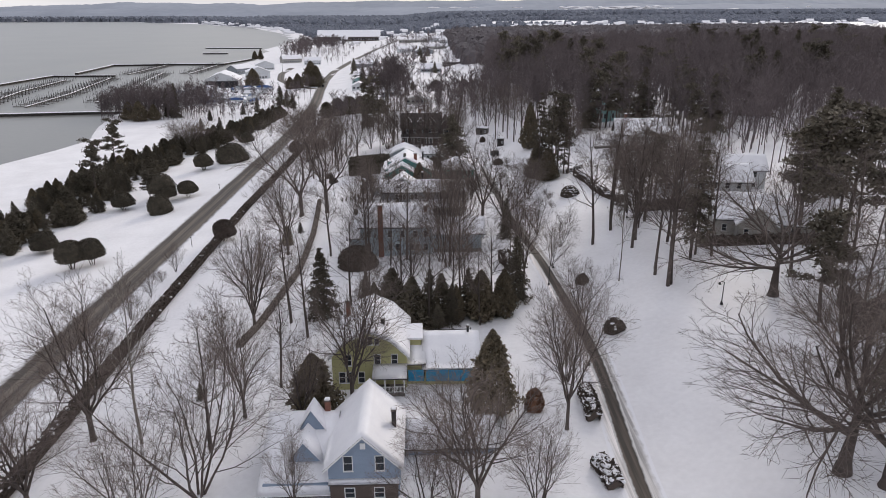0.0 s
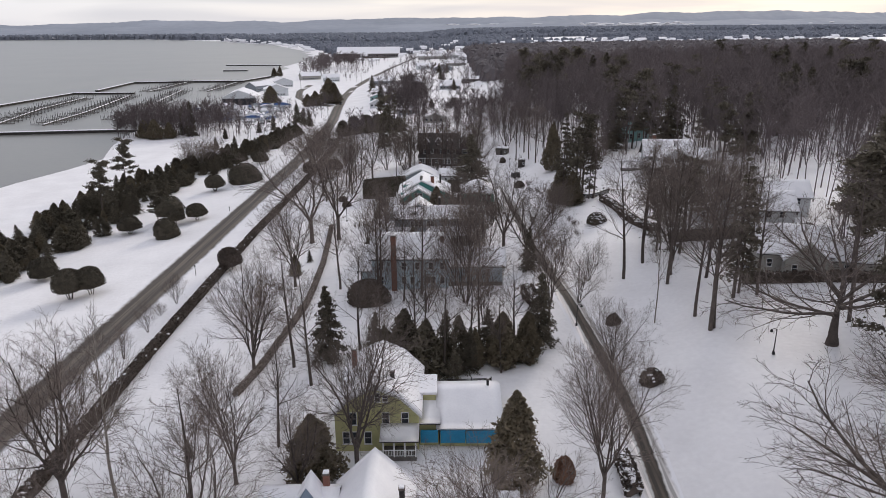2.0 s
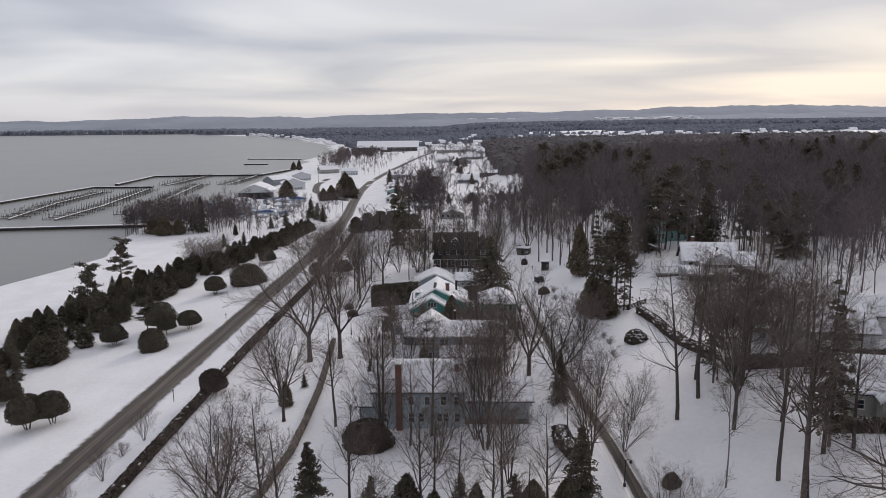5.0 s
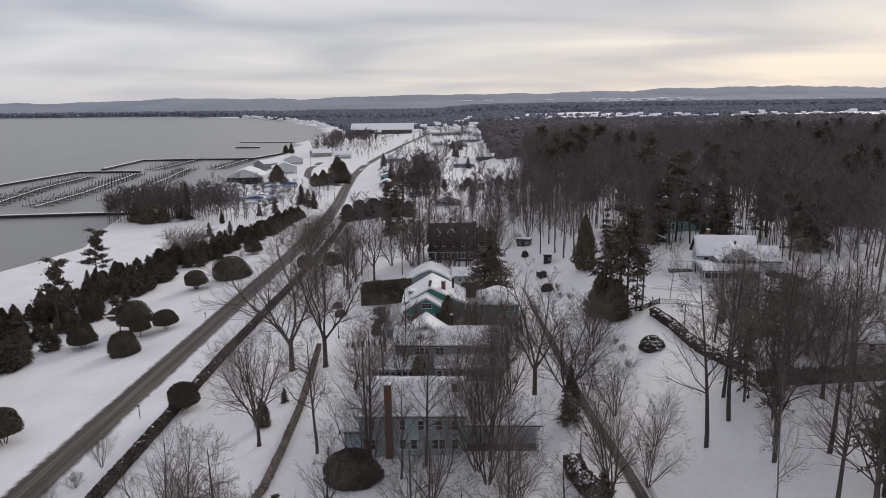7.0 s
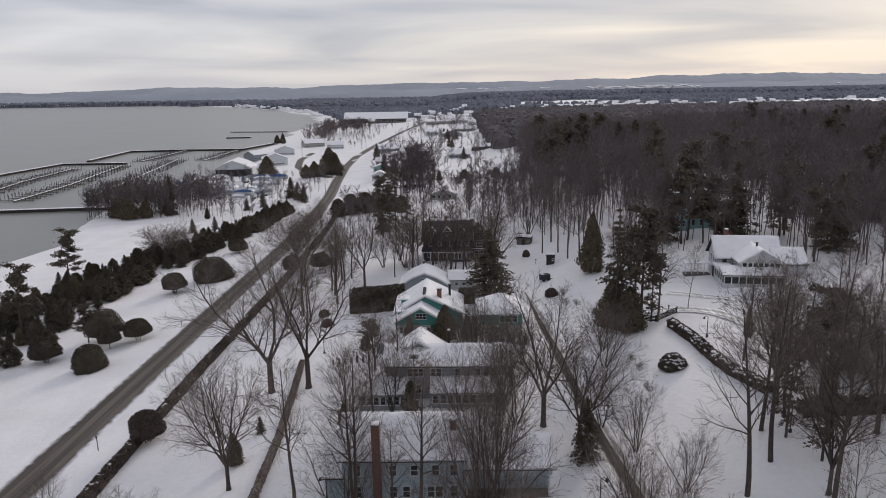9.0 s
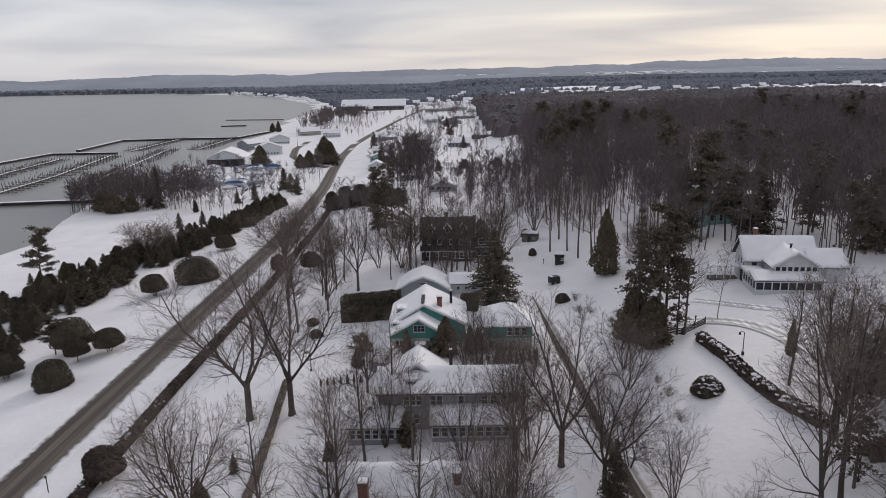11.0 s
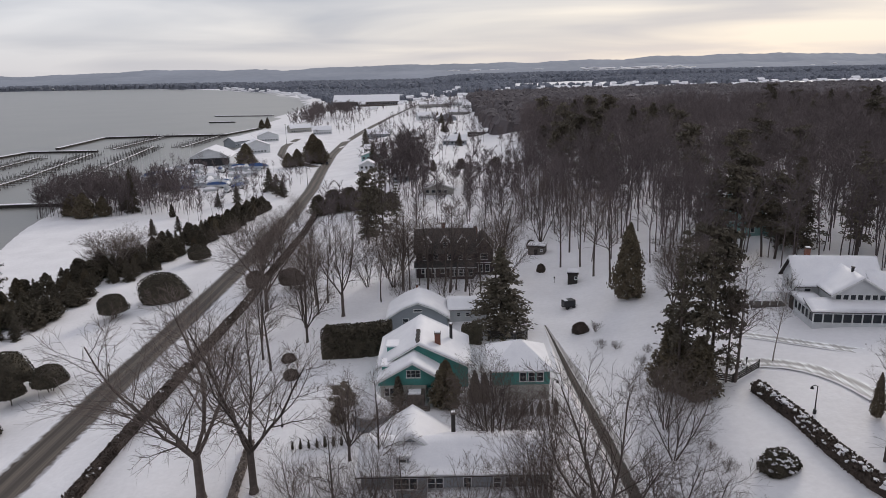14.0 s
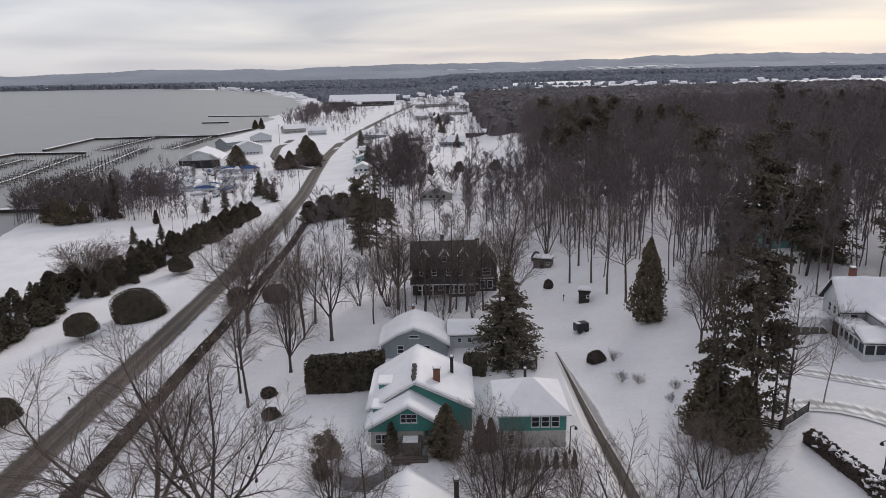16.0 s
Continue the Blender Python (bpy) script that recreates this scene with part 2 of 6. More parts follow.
def boxes(*list_of):
    """A bmesh of boxes (x0, x1, y0, y1, z0, z1)."""
    bm = bmesh.new()
    for x0, x1, y0, y1, z0, z1 in list_of:
        v = [bm.verts.new((x, y, z)) for z in (z0, z1) for x, y in ((x0, y0), (x1, y0), (x1, y1), (x0, y1))]
        for f in ((0, 3, 2, 1), (4, 5, 6, 7), (0, 1, 5, 4), (1, 2, 6, 5), (2, 3, 7, 6), (3, 0, 4, 7)):
            bm.faces.new([v[i] for i in f])
    return bm


def soften(bm, w):
    bmesh.ops.bevel(bm, geom=bm.edges[:], offset=w, segments=2, affect="EDGES", profile=0.6)
    return bm


def tubes(segs, sides):
    """Tapered tubes from rows of (x0 y0 z0 x1 y1 z1 r0 r1)."""
    s = np.asarray(segs, float).reshape(-1, 8)
    a, b = s[:, :3], s[:, 3:6]
    d = b - a
    d /= np.maximum(np.linalg.norm(d, axis=1, keepdims=True), 1e-6)
    ref = np.where(np.abs(d[:, 2:3]) > 0.9, (1.0, 0, 0), (0, 0, 1.0))
    u = np.cross(d, ref)
    u /= np.linalg.norm(u, axis=1, keepdims=True)
    w = np.cross(d, u)
    ang = np.arange(sides) / sides * 2 * np.pi
    ring = np.cos(ang)[None, :, None] * u[:, None] + np.sin(ang)[None, :, None] * w[:, None]
    v = np.stack([a[:, None] + ring * s[:, 6, None, None], b[:, None] + ring * s[:, 7, None, None]], 1).reshape(-1, 3)
    i, j = np.arange(sides), (np.arange(sides) + 1) % sides
    one = np.stack([i, j, j + sides, i + sides], 1)
    f = (one[None] + (np.arange(len(s)) * 2 * sides)[:, None, None]).reshape(-1, 4)
    return v, f


def cards(points, size, rng, flat=0.0, long=1.6):
    """Small leaf sprays, one four-sided blade at each point, turned at random."""
    p = np.asarray(points, float)
    n = len(p)
    a = rng.normal(size=(n, 3))
    a[:, 2] *= 1 - flat
    a /= np.linalg.norm(a, axis=1, keepdims=True)
    b = np.cross(a, rng.normal(size=(n, 3)))
    b /= np.linalg.norm(b, axis=1, keepdims=True)
    sz = size * rng.uniform(0.6, 1.4, (n, 1))
    a, b = a * sz * long / 2, b * sz / 2
    v = np.stack([p - a, p + b * 0.9, p + a, p - b * 0.9], 1).reshape(-1, 3)
    f = np.arange(4 * n).reshape(-1, 4)
    return v, f


def blades(segs, half, rng):
    """Thin flat twigs from the same rows as tubes()."""
    s = np.asarray(segs, float).reshape(-1, 8)
    a, b = s[:, :3], s[:, 3:6]
    w = np.cross(b - a, rng.normal(size=a.shape))
    w *= half * rng.uniform(0.7, 1.3, (len(s), 1)) / np.maximum(np.linalg.norm(w, axis=1, keepdims=True), 1e-6)
    v = np.stack([a - w, a + w, b + w * 0.45, b - w * 0.45], 1).reshape(-1, 3)
    return v, np.arange(len(v)).reshape(-1, 4)


def joined(*vf):
    vs, fs, k = [], [], 0
    for v, f in vf:
        vs.append(v)
        fs.append(np.asarray(f) + k)
        k += len(v)
    return np.concatenate(vs), np.concatenate(fs)


# ---------- the lie of the land ----------
GX = [-400, -165, -150, -120, -90, -75, -62, -55, -45, -35, -25, -14, 0, 20, 25, 30, 36, 42, 50, 65, 90, 200, 900]
GZ = [-10.5, -10.5, -10.4, -10.0, -9.2, -8.3, -6.7, -5.6, -4.0, -2.7, -1.4, 0.0, 0.3, 0.5, 0.8, 1.7, 3.3, 4.7, 6.0, 7.4, 8.6, 11, 15]
LAKE = -11.0
COAST_Y = [-300, 224, 285, 309, 334, 378, 422, 545, 640, 737, 817, 890, 1009, 1142, 1394, 1882, 2489, 3101, 3890, 3950]
COAST_X = [-195, -190, -177, -171, -167, -181, -191, -182, -178, -184, -217, -213, -236, -256, -256, -375, -618, -953, -1618, -12000]


def inland(x, y):
    """How far a place lies from the lake; negative on the water."""
    return np.maximum(x - np.interp(y, COAST_Y, COAST_X), y - np.interp(x, [-12000, -2600, -1620, -953], [3930, 3900, 3860, 3300]))


def ground(x, y):
    """Height of the snow at a place, or the lake bed."""
    x, y = np.asarray(x, float), np.asarray(y, float)
    z = np.interp(x, GX, GZ)
    shore = np.clip((inland(x, y) + 5) / 14, 0, 1)
    shore = shore * shore * (3 - 2 * shore)
    return (LAKE - 3) * (1 - shore) + z * shore


def gz(x, y):
    return float(ground(x, y))


xs = np.unique(np.concatenate([np.arange(-226, 112, 3.0), GX[1:-3], np.geomspace(112, 5200, 34), -np.geomspace(226, 5200, 40)]))
ys = np.unique(np.concatenate([np.arange(-60, 440, 3.5), np.geomspace(440, 4990, 115), -np.geomspace(60, 3000, 12)]))
gx, gy = np.meshgrid(xs, ys)
land = ground(gx, gy)
rough = np.array([noise.noise((a * 0.045, b * 0.045, 3.0)) + 0.5 * noise.noise((a * 0.15, b * 0.15, 7.0)) for a, b in zip(gx.ravel(), gy.ravel())]).reshape(gx.shape)
calm = ((np.abs(gx + 62) < 18) | ((gx > 12) & (gx < 34) & (gy < 250)) | (np.abs(gx) > 400)).astype(float)
land = land + 0.22 * rough * (1 - calm) * (land > LAKE - 1)
idx = np.arange(gx.size).reshape(gx.shape)
quads = np.stack([idx[:-1, :-1], idx[:-1, 1:], idx[1:, 1:], idx[1:, :-1]], -1).reshape(-1, 4)
tagged(new("ground", fast_mesh("ground", np.stack([gx, gy, land], -1).reshape(-1, 3), quads, SNOW, True)), "snow-covered open ground sloping down to a lake shore", "snow ground", kind="structure")
wv = np.array([(-5200, -3000, LAKE), (0, -3000, LAKE), (0, 4990, LAKE), (-5200, 4990, LAKE)])
tagged(new("water", fast_mesh("water", wv, [(0, 1, 2, 3)], WATER)), "calm grey half-frozen lake water", "lake", kind="structure")


def strip(name, line, width, mat, rise, step=3.0, taper=0.0):
    """A road laid on the ground along a line of points."""
    line = np.array(line, float)
    run = np.r_[0, np.cumsum(np.linalg.norm(np.diff(line, axis=0), axis=1))]
    at = np.arange(0, run[-1], step)
    c = np.stack([np.interp(at, run, line[:, 0]), np.interp(at, run, line[:, 1])], 1)
    for _ in range(6):
        c[1:-1] = (c[:-2] + 2 * c[1:-1] + c[2:]) / 4
    t = np.gradient(c, axis=0)
    t /= np.linalg.norm(t, axis=1, keepdims=True)
    side = np.stack([t[:, 1], -t[:, 0]], 1)
    us = np.linspace(0, 1, 9)
    p = c[:, None] + side[:, None] * (us - 0.5)[None, :, None] * (width * np.clip((run[-1] - at) / taper, 0.1, 1) if taper else np.full(len(at), width))[:, None, None]
    z = ground(p[..., 0], p[..., 1]) + rise
    v = np.concatenate([p, z[..., None]], -1).reshape(-1, 3)
    uv = np.stack(np.broadcast_arrays(us[None], at[:, None] * 0.1), -1).reshape(-1, 2)
    k = np.arange(len(v)).reshape(len(at), 9)
    f = np.stack([k[:-1, :-1], k[:-1, 1:], k[1:, 1:], k[1:, :-1]], -1).reshape(-1, 4)
    return new(name, fast_mesh(name, v, f, mat, True, uv))


MAIN = [(-63, -80), (-62.4, 130), (-61.8, 210), (-60.8, 300), (-61.7, 365.5), (-66.3, 438), (-74, 512), (-81.3, 597), (-85.3, 695), (-80.3, 843), (-69, 1015), (-54, 1162), (-24, 1425)]
tagged(strip("road", MAIN, 9.5, ROAD, 0.05), "salted grey asphalt road with slushy wheel tracks", "road", kind="structure")
DRIVE = [(23.5, -20), (24, 58.3), (25.7, 77.7), (26.3, 90.9), (25, 126.8), (22.7, 149.8), (21.7, 181.6), (20.7, 197), (20.1, 217.5), (19.6, 225.7)]
tagged(strip("pavement", DRIVE, 4.4, PACKED, 0.03, taper=25), "packed dirty snow along a private lane", "lane edge", kind="structure")
tagged(strip("lane", DRIVE, 2.0, LANE, 0.08, taper=40), "narrow thawed brown lane with wheel ruts through snow", "lane", kind="structure")

tagged(strip("driveway", [(40, 194.5), (46.7, 192.9), (51.8, 191), (55.5, 187.2), (57.3, 180), (57.6, 172)], 3.4, TRODDEN, 0.12, taper=6), "trodden snow with brown tyre marks before white house", "drive", kind="structure")
tagged(strip("driveway", [(49, 203), (52.4, 200), (57.7, 196.2), (62.8, 191.5), (68, 188)], 2.6, TRODDEN, 0.15, taper=5), "trodden snow with brown tyre marks before white house", "drive", kind="structure")


# ---------- trees ----------
UP = np.array((0, 0, 1.0))


def limb(out, rng, p, d, length, r, level, depth, lean, kids, rise):
    """Grow one wandering, tapering limb; its side branches stand left and right in turn, the longest low on it."""
    n = (7, 6, 4, 2, 1)[level]
    step, pts = length / n, []
    for i in range(n):
        d = d + rng.normal(0, (0.05, 0.10, 0.13, 0.17, 0.2)[level], 3) + UP * rise[level] * (0.4 + i / n)
        d = d / np.linalg.norm(d)
        q = p + d * step
        ra, rb = r * (1 - 0.75 * i / n), r * (1 - 0.75 * (i + 1) / n)
        out[level].append((*p, *q, max(ra, 0.014), max(rb, 0.011)))
        pts.append((p, q, d, rb))
        p = q
    if level >= depth:
        return
    turn = rng.uniform(0, 6.28)
    for k in range(kids[level]):
        f = 0.16 + 0.84 * (k + rng.uniform(0, 1)) / kids[level]
        a, q, dd, rr = pts[min(n - 1, int(f * n))]
        turn += 2.4 + rng.normal(0, 0.4)
        u = np.cross(dd, (0.3, 0.2, 0.93))
        u /= max(np.linalg.norm(u), 1e-6)
        w = np.cross(dd, u)
        ang = lean[level] * rng.uniform(0.7, 1.25)
        nd = dd * math.cos(ang) + (u * math.cos(turn) + w * math.sin(turn)) * math.sin(ang)
        share = (0.6, 0.52, 0.5, 0.5, 0.5)[level] * (1.3 - 0.75 * f)
        limb(out, rng, a + (q - a) * (f * n % 1), nd / np.linalg.norm(nd), length * share * rng.uniform(0.7, 1.2), max(rr, 0.3 * r) * 0.58, level + 1, depth, lean, kids, rise)


def bare_segments(seed, height, style, depth=4, thin=1.0):
    rng = np.random.default_rng(seed)
    out = [[], [], [], [], []]
    if style == "vase":          # short trunk that forks into a few strong arching leaders
        bole = height * rng.uniform(0.2, 0.3)
        out[0].append((0, 0, -0.4, 0, 0, bole, 0.42 * thin, 0.34 * thin))
        out[0].append((0, 0, -0.4, 0, 0, 0.7, 0.62 * thin, 0.42 * thin))
        leaders = rng.integers(4, 7)
        for k in range(leaders):
            a = k * 6.283 / leaders + rng.uniform(-0.35, 0.35)
            s = rng.uniform(0.28, 0.75)
            d = np.array((math.cos(a) * s, math.sin(a) * s, 1.0))
            limb(out, rng, np.array((0, 0, bole * rng.uniform(0.75, 1.0))), d / np.linalg.norm(d), height * rng.uniform(0.66, 0.86), 0.215 * thin, 1, depth, (0, 0.66, 0.7, 0.65), (0, 13, 10, 8), (0, 0.055, 0.06, 0.06, 0.04))
    elif style == "tall":        # straight forest-grown trunk with a high narrow crown
        p, d = np.array((0, 0, -0.4)), UP.copy()
        n = 9
        for i in range(n):
            d = d + rng.normal(0, 0.035, 3)
            d = d / np.linalg.norm(d)
            q = p + d * height * 0.95 / n
            ra, rb = 0.29 * thin * (1 - 0.85 * i / n), 0.29 * thin * (1 - 0.85 * (i + 1) / n)
            out[0].append((*p, *q, ra, rb))
            if i >= 3:
                for _ in range(3 if i == 3 else 5):
                    a = rng.uniform(0, 6.28)
                    e = np.array((math.cos(a) * 0.8, math.sin(a) * 0.8, rng.uniform(0.45, 0.95)))
                    limb(out, rng, p + (q - p) * rng.uniform(0, 1), e / np.linalg.norm(e), height * 0.31 * (1.4 - i / n) * rng.uniform(0.6, 1.2), rb * 0.5, 2, depth, (0, 0, 0.7, 0.65), (0, 0, 8, 6), (0, 0, 0.11, 0.07, 0.05))
            p = q
    elif style == "multi":       # clump of stems from the ground
        for k in range(6):
            a = k * 1.047 + rng.uniform(-0.3, 0.3)
            s = rng.uniform(0.12, 0.5)
            d = np.array((math.cos(a) * s, math.sin(a) * s, 1.0))
            limb(out, rng, np.array((math.cos(a) * 0.3, math.sin(a) * 0.3, -0.3)), d / np.linalg.norm(d), height * rng.uniform(0.7, 0.95), 0.14 * thin, 1, depth, (0, 0.58, 0.66, 0.62), (0, 10, 8, 6), (0, 0.03, 0.06, 0.06, 0.04))
    elif style == "broad":       # old open-grown tree with long level boughs
        bole = height * 0.36
        limb(out, rng, np.array((0, 0, -0.4)), np.array((0.05, 0, 1.0)), bole, 0.55 * thin, 0, 0, (0,), (0,), (0.05,) * 5)
        out[0].append((0, 0, -0.4, 0, 0, 0.8, 0.72 * thin, 0.52 * thin))
        for k in range(9):
            a = k * 0.75 + rng.uniform(-0.3, 0.3)
            d = np.array((math.cos(a), math.sin(a), 0.25 + 0.13 * k))
            limb(out, rng, np.array((0, 0, bole * (0.55 + 0.05 * k))), d / np.linalg.norm(d), height * rng.uniform(0.5, 0.68), 0.2 * thin, 1, depth, (0, 0.7, 0.7, 0.65), (0, 11, 7, 6), (0, 0.04, 0.07, 0.05, 0.03))
    elif style == "shrub":
        for k in range(14):
            a = rng.uniform(0, 6.28)
            s = rng.uniform(0.1, 0.6)
            d = np.array((math.cos(a) * s, math.sin(a) * s, 1.0))
            limb(out, rng, np.array((math.cos(a) * 0.35, math.sin(a) * 0.35, -0.2)), d / np.linalg.norm(d), height * rng.uniform(0.6, 0.9), 0.05 * thin, 2, depth, (0, 0, 0.42, 0.5), (0, 0, 9, 8), (0, 0, 0.03, 0.05, 0.04))
    return out


BARE = {}


def bare_tree(kind, seed, style, height, label, thin=1.0, bark=None):
    """A leafless tree kept aside under its kind, to be copied."""
    out = bare_segments(seed, height, style, 4, thin)
    root = thing("bare_tree", 0, 0, -500, 0, label, "bare tree")
    if out[0]:
        part("trunk", fast_mesh("trunk", *tubes(out[0], 8), bark or BARK, True), None, root)
    if out[1]:
        part("limb", fast_mesh("limb", *tubes(out[1], 6), bark or BARK, True), None, root)
    part("branch", fast_mesh("branch", *joined(tubes(out[2], 4)), bark or BARK, True), None, root)
    part("twig", fast_mesh("twig", *joined(tubes(out[3], 3), blades(out[4], 0.0145, np.random.default_rng(seed))), TWIG), None, root, "fine bare twigs")
    tall = max(row[5] for rows in out for row in rows)
    BARE.setdefault(kind, []).append((root, tall))


def discard(root):
    for o in (*root.children_recursive, root):
        bpy.data.objects.remove(o)


for i in range(4):
    bare_tree("vase", 10 + i, "vase", 20, "leafless spreading maple tree standing in snow")
for i in range(4):
    bare_tree("tall", 20 + i, "tall", 22, "tall leafless tree with slender grey trunk in snow")
for i in range(3):
    bare_tree("multi", 30 + i, "multi", 17, "leafless tree with several stems rising from snow")
for i in range(2):
    bare_tree("broad", 40 + i, "broad", 18, "old leafless oak with long spreading boughs")
for i in range(3):
    bare_tree("shrub", 50 + i, "shrub", 7, "leafless many-stemmed shrub in snow")
bare_tree("birch", 60, "multi", 12, "pale-barked leafless birch clump on snowy shore", 0.8, PALE_BARK)
bare_tree("pale", 61, "tall", 22, "slender pale-barked leafless tree in snow", 0.8, PALE_BARK)

turner = random.Random(5)


def plant(kind, x, y, height, wide=1.0, lean=(0, 0), group="", label="", turn=None):
    root, h = turner.choice(BARE[kind])
    s = 1.08 * height / h
    m = pose(x, y, gz(x, y), lean[0], lean[1], turner.uniform(0, 360) if turn is None else turn) @ Matrix.Diagonal((s * wide, s * wide, s, 1))
    return tagged(copy_thing(root, m), label, group=group)


